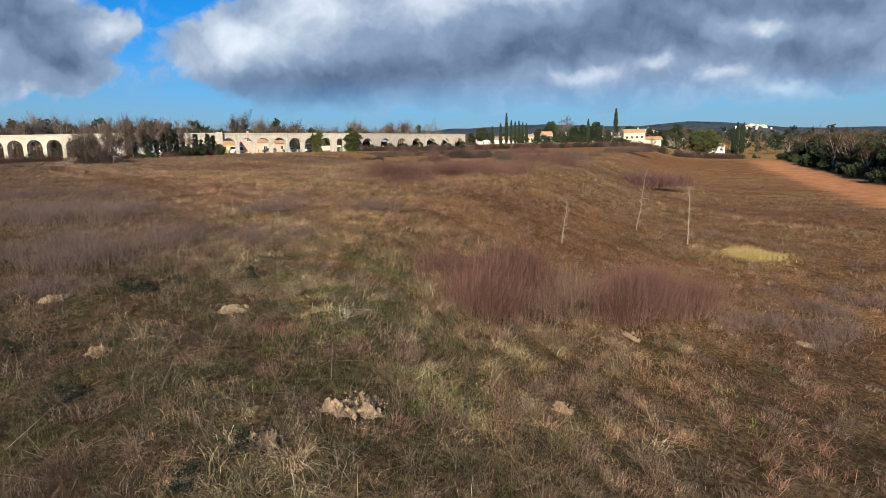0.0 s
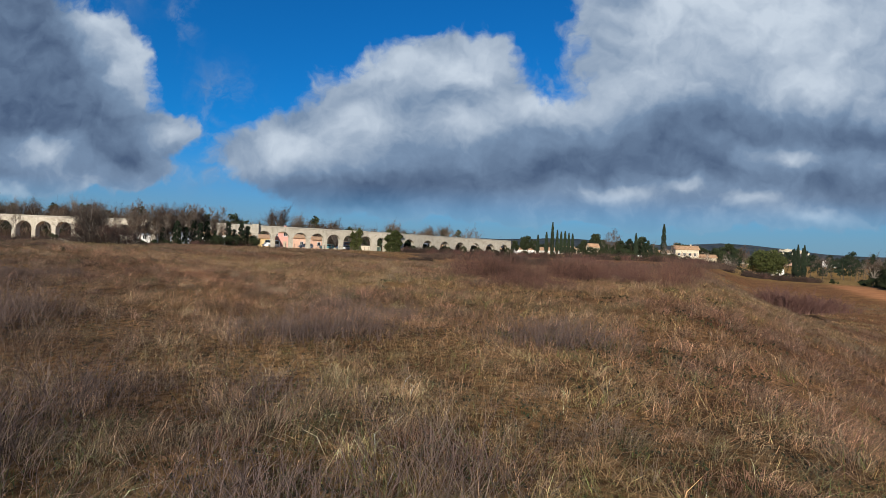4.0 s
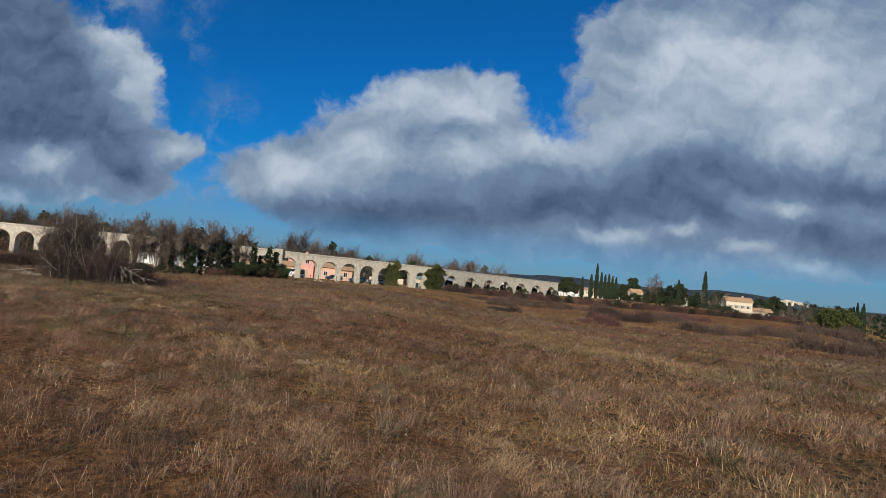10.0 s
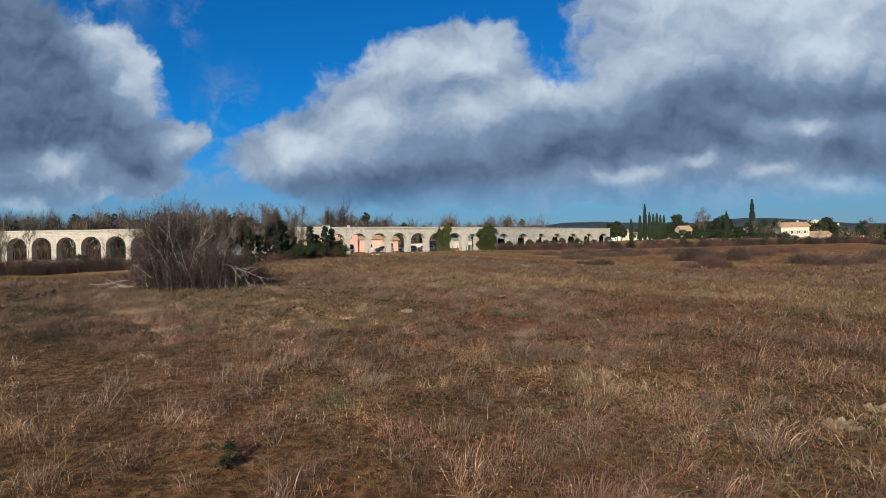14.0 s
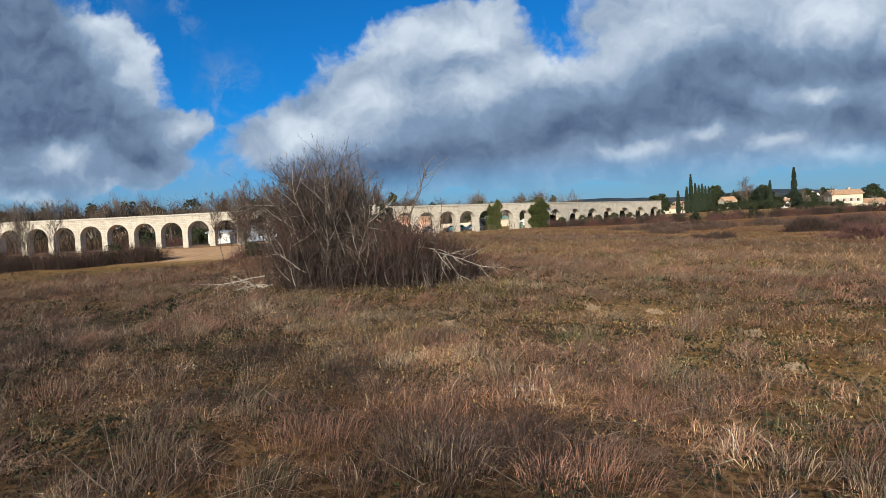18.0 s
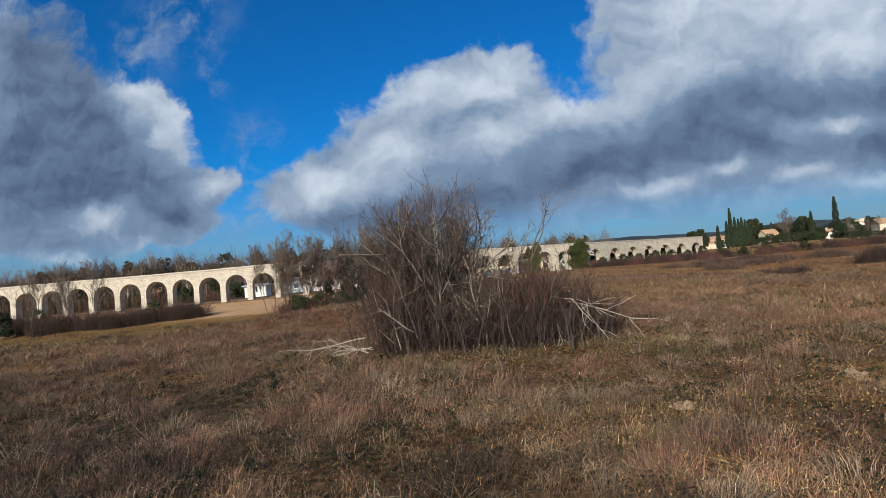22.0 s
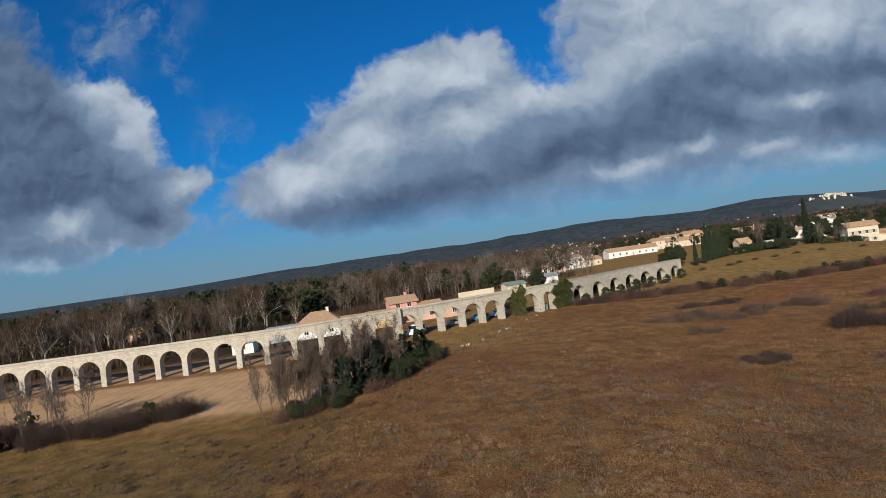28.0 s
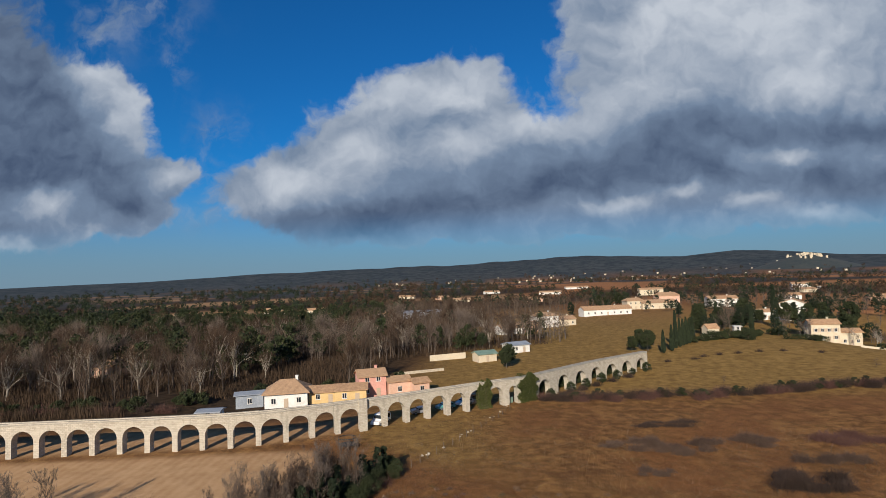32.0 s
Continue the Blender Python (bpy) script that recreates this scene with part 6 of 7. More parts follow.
def low_wall(pts, h, thick, mat, label, name="garden_wall"):
    bm = bmesh.new()
    for (x0, y0), (x1, y1) in zip(pts, pts[1:]):
        d = np.array([x1 - x0, y1 - y0])
        n_ = np.array([-d[1], d[0]]) / np.linalg.norm(d) * thick / 2
        v = []
        for z in (0, 1):
            for px, py, s in ((x0, y0, -1), (x1, y1, -1), (x1, y1, 1), (x0, y0, 1)):
                v.append(bm.verts.new((px + n_[0] * s, py + n_[1] * s, float(land(px, py)) + (h if z else -0.4))))
        for f in ((3, 2, 1, 0), (4, 5, 6, 7), (0, 1, 5, 4), (1, 2, 6, 5), (2, 3, 7, 6), (3, 0, 4, 7)):
            bm.faces.new([v[i] for i in f])
    return tagged(part(name, bm, mat), label, "wall")


low_wall([(97, 262), (106, 261), (122, 262)], 0.7, 0.3, CREAM, "pale garden wall in front of the country house")
low_wall([(-56, 241.5), (-50, 244), (-44, 246)], 2.0, 0.3, CREAM, "cream compound wall beside the green-roofed shed")
low_wall([(-64, 216), (-50, 222)], 0.8, 0.3, RUBBLE, "low stone wall at the edge of the rough meadow")


house(-95.3, 166, 4.4, 3.4, 2.3, 8, WHITE, 0.25, 0, 1, 1, chimney=False, roof=GREY_SHEET, label="low white shed standing behind the arches", category="shed", group=LANE, door=False, name="shed")


def trampoline():
    thing = empty("trampoline", at(-61.6, 146.5), "round black garden trampoline with a net", "trampoline")
    bm = bmesh.new()
    bmesh.ops.create_cone(bm, cap_ends=True, segments=20, radius1=1.5, radius2=1.5, depth=0.06, matrix=Matrix.Translation((0, 0, 0.7)))
    part("mat", bm, BLACK, thing)
    for k in range(6):
        a = k * math.pi / 3
        part("leg", box(bmesh.new(), math.cos(a) * 1.5 - 0.03, math.sin(a) * 1.5 - 0.03, -0.1, math.cos(a) * 1.5 + 0.03, math.sin(a) * 1.5 + 0.03, 1.9), BLACK, thing)
    bm = bmesh.new()
    g = bmesh.ops.create_cone(bm, cap_ends=False, segments=20, radius1=1.52, radius2=1.52, depth=0.14, matrix=Matrix.Translation((0, 0, 1.82)))
    bmesh.ops.solidify(bm, geom=bm.faces[:], thickness=0.04)
    part("rim", bm, BLACK, thing)


trampoline()


def parked_car(x, y, turn, paint, label, van=False):
    thing = empty("parked_van" if van else "parked_car", at(x, y, turn), label, "van" if van else "car", "vehicles parked behind the arches")
    L, W, H = (4.9, 1.9, 2.05) if van else (4.1, 1.7, 1.45)
    prof = [(-L / 2, 0.35), (-L / 2 + 0.05, 0.85), (-L / 2 + 0.9, 1.0), (-L / 2 + 1.5, H - 0.05), (-L / 2 + 2.0, H), (L / 2 - 0.6, H), (L / 2 - 0.15, H - 0.25), (L / 2, 0.8), (L / 2, 0.35)]
    bm = bmesh.new()
    l, r = [bm.verts.new((px, -W / 2, pz)) for px, pz in prof], [bm.verts.new((px, W / 2, pz)) for px, pz in prof]
    bm.faces.new(l)
    bm.faces.new(r[::-1])
    for i in range(len(prof)):
        j = (i + 1) % len(prof)
        bm.faces.new((l[i], r[i], r[j], l[j]))
    bmesh.ops.bevel(bm, geom=bm.edges[:], offset=0.06, segments=2, affect="EDGES")
    body = part("body", bm, paint, thing)
    for s in (-1, 1):
        part("side_window", box(bmesh.new(), -L / 2 + 1.5, s * W / 2 - 0.012, 0.95, L / 2 - 0.5, s * W / 2 + 0.012, H - 0.22), GLASS, thing)
    part("windscreen", box(bmesh.new(), -L / 2 + 1.08, -W / 2 + 0.15, 1.12, -L / 2 + 1.3, W / 2 - 0.15, H - 0.12), GLASS, thing)
    for sx in (-L / 2 + 0.8, L / 2 - 0.8):
        for s in (-1, 1):
            bm = bmesh.new()
            bmesh.ops.create_cone(bm, cap_ends=True, segments=16, radius1=0.31, radius2=0.31, depth=0.2, matrix=pose(sx, s * (W / 2 - 0.08), 0.31, 90, 0, 0))
            wheel = part("wheel", bm, BLACK, thing)
            bm = bmesh.new()
            bmesh.ops.create_cone(bm, cap_ends=True, segments=12, radius1=0.19, radius2=0.17, depth=0.22, matrix=pose(sx, s * (W / 2 - 0.07), 0.31, 90, 0, 0))
            part("rim", bm, CAR_GREY, wheel)
    return thing


CAR_WHITE, CAR_GREY, CAR_TEAL = plain("white_car_paint", (0.75, 0.75, 0.74), 0.3), plain("grey_car_paint", (0.35, 0.36, 0.38), 0.35, 0.5), plain("teal_car_paint", (0.10, 0.32, 0.34), 0.3)
parked_car(-58.6, 162.0, 70, CAR_WHITE, "white van parked behind the arches", True)
parked_car(-51.5, 169.5, 20, CAR_GREY, "grey car parked behind the arches")
parked_car(-46.5, 173.0, 30, CAR_TEAL, "teal car parked behind the arches")
parked_car(-73.0, 172.0, 10, CAR_GREY, "grey car parked behind the arches")
parked_car(-42.5, 176.5, 40, CAR_WHITE, "white car parked behind the arches")
house(-41.0, 178.5, 3.6, 2.6, 2.0, 30, SALMON, 0.4, 0, 1, 1, chimney=False, label="small red-brown lean-to behind the arches", category="shed", group=LANE, door=False, name="shed")
part_bin = empty("green_container", at(-33.2, 178.0, 35), "dark green container under an arch", "container")
part("body", box(bmesh.new(), -1.3, -0.8, -0.1, 1.3, 0.8, 1.25, 0.04), GREEN_SHEET, part_bin)
part("lid", box(bmesh.new(), -1.34, -0.84, 1.254, 1.34, 0.84, 1.36, 0.03), BLACK, part_bin)

# ---- trees and hedges ----
rng = random.Random(21)


def row(pts, gap, jitter):
    out = []
    for (x0, y0), (x1, y1) in zip(pts, pts[1:]):
        n_ = max(1, int(math.hypot(x1 - x0, y1 - y0) / gap))
        for k in range(n_):
            f = (k + rng.random() * 0.6) / n_
            out.append((x0 + (x1 - x0) * f + rng.gauss(0, jitter), y0 + (y1 - y0) * f + rng.gauss(0, jitter)))
    return out


# hedge between the brown field and the ploughed one
HEDGE = [(-66.5, 112.5), (-61.5, 114.5), (-58.5, 119.0), (-55.0, 126.0), (-51.5, 134.5)]
poplars = [bare_tree(400 + k, 5.7, 0.05, 0.22, 0.38, 13, BARK, GREY_TWIG if k == 1 else TWIG, "slim leafless young poplar in the hedge", 0.014) for k in range(3)]
for k, t in enumerate(poplars):
    t["group"] = "hedge by the ploughed field"
    spread(t, row([(-67.5, 113.4), (-64, 115), (-60, 121), (-56, 126)], 0.32, 0.8)[k::3], rng, (0.75, 1.1))
cedar = leafy(410, 4.4, 0.60, CYPRESS, "hedge_evergreen", "narrow dark evergreen in the hedge", 110, 0.085, 0.06, 0.03, 0.4, 60, "hedge by the ploughed field")
spread(cedar, [(-62.3, 116.5), (-60.9, 118.2), (-59.2, 118.9), (-58.0, 122.0), (-56.2, 124.4), (-54.9, 127.5), (-57.0, 120.0), (-53.4, 130.6), (-58.8, 120.6), (-57.4, 123.4), (-55.7, 125.9), (-54.2, 128.9), (-60.0, 117.2), (-52.8, 132.2)], rng, (0.7, 1.25))
scrub = leafy(411, 1.9, 1.5, OLIVE, "hedge_shrub", "dense dark evergreen shrub in the hedge", 70, 0.06, 0.05, 0.05, 0.6, 90, "hedge by the ploughed field")
spread(scrub, row(HEDGE, 1.5, 0.7), rng, (0.6, 1.3))
for k, (x, y) in enumerate(row([(-66, 111.5), (-58, 117), (-51, 133.5)], 3.0, 0.4)):
    tagged(thicket(420 + k, 1.8, 1.3, 1.4, 420, RED_TWIG, "bramble", "tangled red-brown bramble at the foot of the hedge", "shrub", "brambles in the hedge", 0.014, 0.45, 5)).matrix_world = at(x, y)

# scrub and bare trees along the western edge of the ploughed field
for k, (x, y) in enumerate(row([(-114, 119), (-104, 118), (-97, 116.0), (-88, 117.8), (-80.5, 122)], 0.85, 0.8)):
    tagged(thicket(450 + k, 2.3, 1.6, 2.1, 460, DARK_STALK if k % 4 else RED_TWIG, "bramble", "dark tangled bramble along the field edge", "shrub", "brambles by the ploughed field", 0.014, 0.45, 5)).matrix_world = at(x, y)
spread(leafy(413, 2.1, 1.3, OLIVE, "edge_shrub", "round evergreen shrub among the brambles", 26, 0.12, 0.05, 0.05, 0.6, 50, "hedge by the ploughed field"), [(-86.0, 119.6), (-104, 121), (-110, 119)], rng)
edge = [bare_tree(430 + k, 5.4, 0.06, 0.2, 0.4, 11, BARK, GREY_TWIG, "leafless tree by the edge of the ploughed field", 0.016) for k in range(2)]
spread(edge[0], [(-99.5, 119.0), (-93.5, 115.5), (-95.5, 117)], rng, (0.85, 1.15))
spread(edge[1], [(-101.8, 118.5), (-97.2, 117.8), (-92.2, 117), (-98.4, 114.5)], rng, (0.85, 1.15))
spread(leafy(414, 3.2, 1.3, CYPRESS, "edge_evergreen", "dark evergreen tree by the field edge", 40, 0.16, 0.1, 0.1, 0.6, 50, "hedge by the ploughed field"), [(-101.5, 113.5)], rng)

# ivy and shrubs against the aqueduct
def ivy(name, a, b, depth, h, leaves, seed):
    r = np.random.default_rng(seed)
    p, q = along(a), along(b)
    u = (q - p) / np.linalg.norm(q - p)
    n_ = np.array([u[1], -u[0]])
    k = leaves
    s, o, z = r.random(k), r.random(k) ** 0.7, r.random(k)
    bulge = depth * (0.55 + 0.45 * np.sin(np.pi * np.clip(z * 0.75 + 0.08, 0, 1))) * (1 + 0.25 * np.sin(z * 19 + s * 9))
    xy = p + u * ((s + 0.09 * np.sin(z * 13 + 2)) * np.linalg.norm(q - p))[:, None] + n_ * (o * bulge)[:, None]
    top = h * (0.9 + 0.12 * np.sin(s * 7 + seed))
    c = np.stack([xy[:, 0], xy[:, 1], land(xy[:, 0], xy[:, 1]) + z ** 0.8 * top], 1)
    g = Geo()
    g.leaves(c, 0.10, r)
    stem = Geo()
    for _ in range(5):
        f = r.random()
        b0 = p + u * f * np.linalg.norm(q - p) + n_ * 0.15
        stem.tube(bend(r, (*b0, float(land(*b0)) - 0.1), (0, 0, 1), h * 0.85, 5, 0.05, 0.1), np.linspace(0.06, 0.015, 6), 4)
    thing = empty(name, pose(0, 0, 0), "thick dark green ivy climbing over the aqueduct", "ivy", "ivy on the aqueduct")
    g.make("leaves", IVY, thing)
    stem.make("stems", BARK, thing)


ivy("ivy", 26.2, 29.4, 0.5, 6.3, 10000, 3)
ivy("ivy", 36.6, 42.0, 0.9, 6.4, 16000, 4)
ivy("ivy", 26.6, 29.2, -2.2, 6.0, 5000, 5)
ivy("ivy", 37.0, 41.6, -2.2, 6.1, 7000, 6)
bush_low = leafy(445, 2.4, 1.7, OLIVE, "back_shrub", "dark evergreen shrub behind the low arches", 26, 0.14, 0.06, 0.05, 0.6, 50, "shrubs along the low arches")
olive = leafy(440, 2.3, 1.35, OLIVE, "round_shrub", "round grey-green shrub in front of the low arches", 40, 0.08, 0.06, 0.05, 0.6, 90, "shrubs along the low arches")
spread(olive, [tuple(along(s) + np.array([0.9, -1.3])) for s in (46.0, 54.0, 60.5, 67.5, 74.0, 80.8, 87.5)], rng, (0.75, 1.1))
for k, s in enumerate((42.5, 44.8, 48.5, 52, 57, 63, 70, 77)):
    x, y = along(s) + np.array([1.8, -2.0])
    tagged(thicket(470 + k, 2.0, 1.1, 1.3, 380, DARK_STALK, "bramble", "dark bramble in front of the low arches", "shrub", "brambles along the low arches", 0.018, 0.4, 5)).matrix_world = at(x, y)

spread(bush_low, [tuple(along(s) + np.array([-1.5, 2.4 + (s % 2)])) for s in np.arange(43.5, 92, 1.7)], rng, (0.7, 1.25))



def field_fence():
    """Old posts with wire and scattered pale stones between the field and the lane."""
    thing = empty("field_fence", pose(0, 0, 0), "old wooden post and wire fence along the edge of the field", "fence")
    pts = [(-49.5, 136.5), (-45.0, 145.0), (-40.0, 154.5), (-35.5, 165.0), (-31.5, 175.0)]
    tops = []
    post = None
    for (x0, y0), (x1, y1) in zip(pts, pts[1:]):
        for k in range(4):
            x, y = x0 + (x1 - x0) * k / 4 + rng.gauss(0, 0.1), y0 + (y1 - y0) * k / 4
            z = float(land(x, y))
            g = Geo()
            g.tube([(x, y, z - 0.3), (x + 0.02, y, z + 0.6), (x + rng.gauss(0, 0.06), y, z + 1.2)], [0.06, 0.055, 0.05], 6)
            g.make("post", BARK, thing)
            tops.append((x, y, z))
    for h in (0.5, 1.0):
        for p, q in zip(tops, tops[1:]):
            g = Geo()
            g.tube([(p[0], p[1], p[2] + h), (q[0], q[1], q[2] + h)], [0.006, 0.006], 3)
            g.make("wire", BARK, thing)
    r = np.random.default_rng(88)
    for k in range(18):
        f = r.random()
        x, y = np.interp(f * 4, range(5), [p[0] for p in pts]) - 1.3 + r.normal() * 0.5, np.interp(f * 4, range(5), [p[1] for p in pts]) + r.normal() * 0.4
        bm = bmesh.new()
        bmesh.ops.create_icosphere(bm, subdivisions=1, radius=r.uniform(0.12, 0.3))
        for v in bm.verts:
            v.co = Vector((v.co.x * r.uniform(0.8, 1.2), v.co.y * r.uniform(0.8, 1.2), v.co.z * 0.6)) + Vector(r.normal(size=3) * 0.03)
        ob = part("field_stone", bm, RUBBLE)
        ob.matrix_world = at(x, y, r.random() * 360, 0.05)
        tagged(ob, "pale rough stone lying beside the field fence", "stone", "stones by the fence")


field_fence()

# row of shrubs that closes the brown field
low_shrub = leafy(441, 1.5, 0.95, OLIVE, "meadow_shrub", "low dark evergreen shrub along the meadow", 22, 0.12, 0.04, 0.05, 0.6, 40, "shrubs along the meadow")
spread(low_shrub, row([(-22, 181), (0, 182), (14, 182.5), (30, 184.5), (48, 189), (75, 194), (110, 196)], 2.3, 1.1), rng, (0.5, 1.35))
for k, (x, y) in enumerate(row([(-24, 180), (14, 181), (48, 187.5), (100, 193)], 1.7, 1.2)):
    tagged(thicket(500 + k, 2.6, 1.6, 1.8, 460, DARK_STALK if k % 3 else RED_TWIG, "bramble", "brown bramble along the edge of the meadow", "shrub", "brambles along the meadow", 0.02, 0.4, 4)).matrix_world = at(x, y)
spread(bare_tree(442, 1.9, 0.05, 0.02, 1.0, 7, label="small leafless fruit tree in the meadow", twig_w=0.012), [(20.8, 194), (66, 208), (88, 212)], rng)

for k, (x, y) in enumerate(row([(14, 222), (35, 231.5), (54, 236), (70, 232)], 6.0, 1.0)):
    tagged(thicket(560 + k, 1.8, 1.0, 0.9, 260, DARK_STALK, "bramble", "brown bramble along the top of the meadow", "shrub", "brambles along the meadow", 0.018, 0.4, 4)).matrix_world = at(x, y)

# the rise: cypresses, pines, plane trees
for k, (x, y, h) in enumerate(((20.5, 238, 7.2), (24.2, 241, 8.4), (27.2, 246, 12.6), (29.6, 249, 9.6), (31.6, 251.5, 9.0), (33.6, 254, 9.4), (35.6, 256.5, 8.8), (37.6, 259, 8.6))):
    cypress(520 + k, h, 0.62 + 0.05 * (k % 3)).matrix_world = at(x, y)
cypress(530, 19.5, 1.5).matrix_world = at(94.7, 315.6)
for k, (x, y, h) in enumerate(((78, 338, 10), (74, 293, 11.5), (143.4, 283, 13), (145.6, 284, 15.0), (148.6, 285.5, 13.5), (150.2, 287, 15))):
    cypress(531 + k, h, 0.9).matrix_world = at(x, y)
pine = leafy(540, 9.5, 3.4, OLIVE, "pine_tree", "dark spreading evergreen tree on the rise", 70, 0.30, 0.2, 0.25, 0.5, 60, "evergreens on the rise")
spread(pine, [(86.5, 285), (97, 284), (101, 282), (57, 305), (72, 320), (98, 295), (103, 288), (112, 292), (107, 330), (120, 335), (88, 330), (66, 330), (113, 297), (104, 291), (137, 352), (147, 345), (130, 320), (58, 480), (66, 484), (50, 478)], rng, (0.75, 1.2))
spread(leafy(541, 8.5, 2.2, CYPRESS, "fir_tree", "dark pointed fir tree near the houses", 60, 0.24, 0.15, 0.12, 0.9, 56, "evergreens on the rise"), [(50.4, 280.6), (73, 300), (91.5, 288), (82, 312), (123, 352), (20, 420)], rng, (0.8, 1.2))
spread(leafy(542, 2.6, 2.8, OLIVE, "clipped_bush", "broad rounded evergreen bush beside the country house", 44, 0.16, 0.08, 0.05, 0.45, 60, "evergreens on the rise"), [(104, 262), (117.5, 262), (80, 258), (58.5, 262), (61, 268), (54, 268), *row([(34, 258), (56, 268), (72, 276), (82, 280)], 3.6, 1.2)], rng, (0.7, 1.2))
leafy(545, 8.6, 6.8, IVY, "round_pine", "broad low dome of a bright green pine below the country house", 150, 0.30, 0.25, 0.12, 0.45, 70, "evergreens on the rise").matrix_world = at(109.4, 240.2)
spread(copy_thing(pine, pose(0, 0, 0)), row([(46, 284), (70, 306), (92, 330), (135, 338)], 5.0, 2.0), rng, (0.42, 0.78))
spread(copy_thing(pine, pose(0, 0, 0)), [(12, 244), (16, 249), (21, 254), (17, 243)], rng, (0.5, 0.68))
plane = bare_tree(543, 6.2, 0.2, 0.06, 1.1, 9, PALE_BARK, TWIG, "pollarded pale plane tree beside the country house", 0.03)
plane["group"] = "plane trees"
spread(plane, [(83.0, 268.5), (97.5, 266.5), (105.5, 266.5), (108, 268.5)], rng, (0.8, 1.1))
spread(bare_tree(544, 9.5, 0.2, 0.12, 0.7, 12, None, None, "large leafless tree beside the cabin", 0.03), [(58, 281), (63, 287), (108, 255), (133, 292)], rng, (0.8, 1.05))


def hedge(x0, y0, x1, y1, h, seed):
    r = np.random.default_rng(seed)
    k = 4200
    s, o, z = r.random(k), r.uniform(-0.55, 0.55, k), r.random(k)
    x, y = x0 + (x1 - x0) * s + o * 0.1, y0 + (y1 - y0) * s + o
    g = Geo()
    g.leaves(np.stack([x, y, land(x, y) + z * h * (1 + 0.04 * np.sin(s * 40))], 1), 0.14, r)
    tagged(g.make("clipped_hedge", OLIVE), "long clipped evergreen hedge below the country house", "hedge")


hedge(70.5, 262, 86, 261, 1.9, 8)

# woods behind the aqueduct
GROVE = "bare woods behind the aqueduct"
woods = []
for k in range(5):
    pale = k in (1, 3)
    t = round_tree(560 + k, 12.6 + 1.0 * (k % 3), 4.2 + 0.5 * (k % 2), 10, 2000, PALE_BARK if pale else BARK, GREY_TWIG if k == 2 else WOOD_TWIG, "tall leafless tree in the winter woods" + (" with a pale trunk" if pale else ""), GROVE, 0.024)
    woods.append(t)
spots = []
while len(spots) < 200:
    x, y = rng.uniform(-270, 40), rng.uniform(184, 420)
    clear = (-100 < x < -45 and y < 202) or (-70 < x < 30 and 180 < y < 262 + 0.5 * (x + 40)) or (x > -30 and 300 < y < 415) or (x > -12 and y < 300) or (-60 < x < -34 and 232 < y < 252)
    if not clear and rng.random() < 1.1 - (y - 184) / 260 and not (x < -115 and y > 330 and rng.random() < 0.85):
        spots.append((x, y))
for k, t in enumerate(woods):
    spread(t, spots[k::5], rng, (0.7, 1.15))
bush_ = leafy(570, 2.6, 2.2, OLIVE, "wood_shrub", "dark evergreen undergrowth at the edge of the woods", 30, 0.2, 0.06, 0.05, 0.6, 46, GROVE)
spread(bush_, [s for s in row([(-190, 172), (-150, 176), (-104, 181)], 3.6, 1.5)] + [s for s in row([(-100, 192), (-80, 197), (-56, 204)], 5, 2)], rng, (0.6, 1.2))
for k, (x, y) in enumerate(row([(-195, 168), (-150, 171), (-104, 177)], 6, 1.0)):
    tagged(thicket(600 + k, 4, 2.0, 2.0, 420, RED_TWIG if k % 2 else DARK_STALK, "undergrowth", "leafless brown undergrowth before the woods", "shrub", GROVE, 0.03, 0.4, 5)).matrix_world = at(x, y)
spread(pine, [(-42, 262), (-45, 266), (-38, 268), (-30, 225), (-31, 222), (-165, 250), (-150, 248)], rng, (0.6, 0.9))


def stamp(bases, x, y, size, rng, name, mats, label):
    """Many plain copies of a few trees, joined."""
    vs, fs, ms, off = [], [], [], 0
    pick = rng.integers(0, len(bases), len(x))
    z = land(x, y)
    for k in range(len(x)):
        v, f, m = bases[pick[k]]
        a, s = rng.random() * 6.283, size * rng.uniform(0.65, 1.15)
        c, q = math.cos(a) * s, math.sin(a) * s
        vs.append(np.stack([v[:, 0] * c - v[:, 1] * q + x[k], v[:, 0] * q + v[:, 1] * c + y[k], v[:, 2] * s + z[k]], 1))
        fs.append(f + off)
        ms.append(m)
        off += len(v)
    return tagged(mesh(name, np.concatenate(vs), np.concatenate(fs), mats, index=np.concatenate(ms)), label, "woods", kind="stuff")


def light_tree(seed, height):
    r = np.random.default_rng(seed)
    wood, twigs = Geo(), Geo()
    base = bend(r, (0, 0, -0.3), (0, 0, 1), height * 0.85, 4, 0.07, 0.05)
    wood.tube(base, np.linspace(0.16, 0.04, 5), 4)
    for _ in range(9):
        i = r.integers(1, 4)
        a = r.random() * 6.283
        d = np.array([math.cos(a) * 0.6, math.sin(a) * 0.6, 0.8])
        p = bend(r, base[i] + (base[i + 1] - base[i]) * r.random(), d / np.linalg.norm(d), height * r.uniform(0.25, 0.4), 3, 0.15, 0.15)
        wood.tube(p, [0.08, 0.06, 0.045, 0.02], 3)
        k = 24
        q = p[r.integers(0, 4, k)] + r.normal(size=(k, 3)) * 0.35
        t = np.stack([r.normal(size=k) * 0.6 + d[0] * 0.5, r.normal(size=k) * 0.6 + d[1] * 0.5, r.uniform(0.4, 1.3, k)], 1)
        twigs.blades(q, q + t * height * 0.10, 0.03, r)
    (v, f), (w, g) = wood.arrays(), twigs.arrays()
    return np.concatenate([v, w]), np.concatenate([f, g + len(v)]), np.array([0] * len(f) + [1] * len(g))


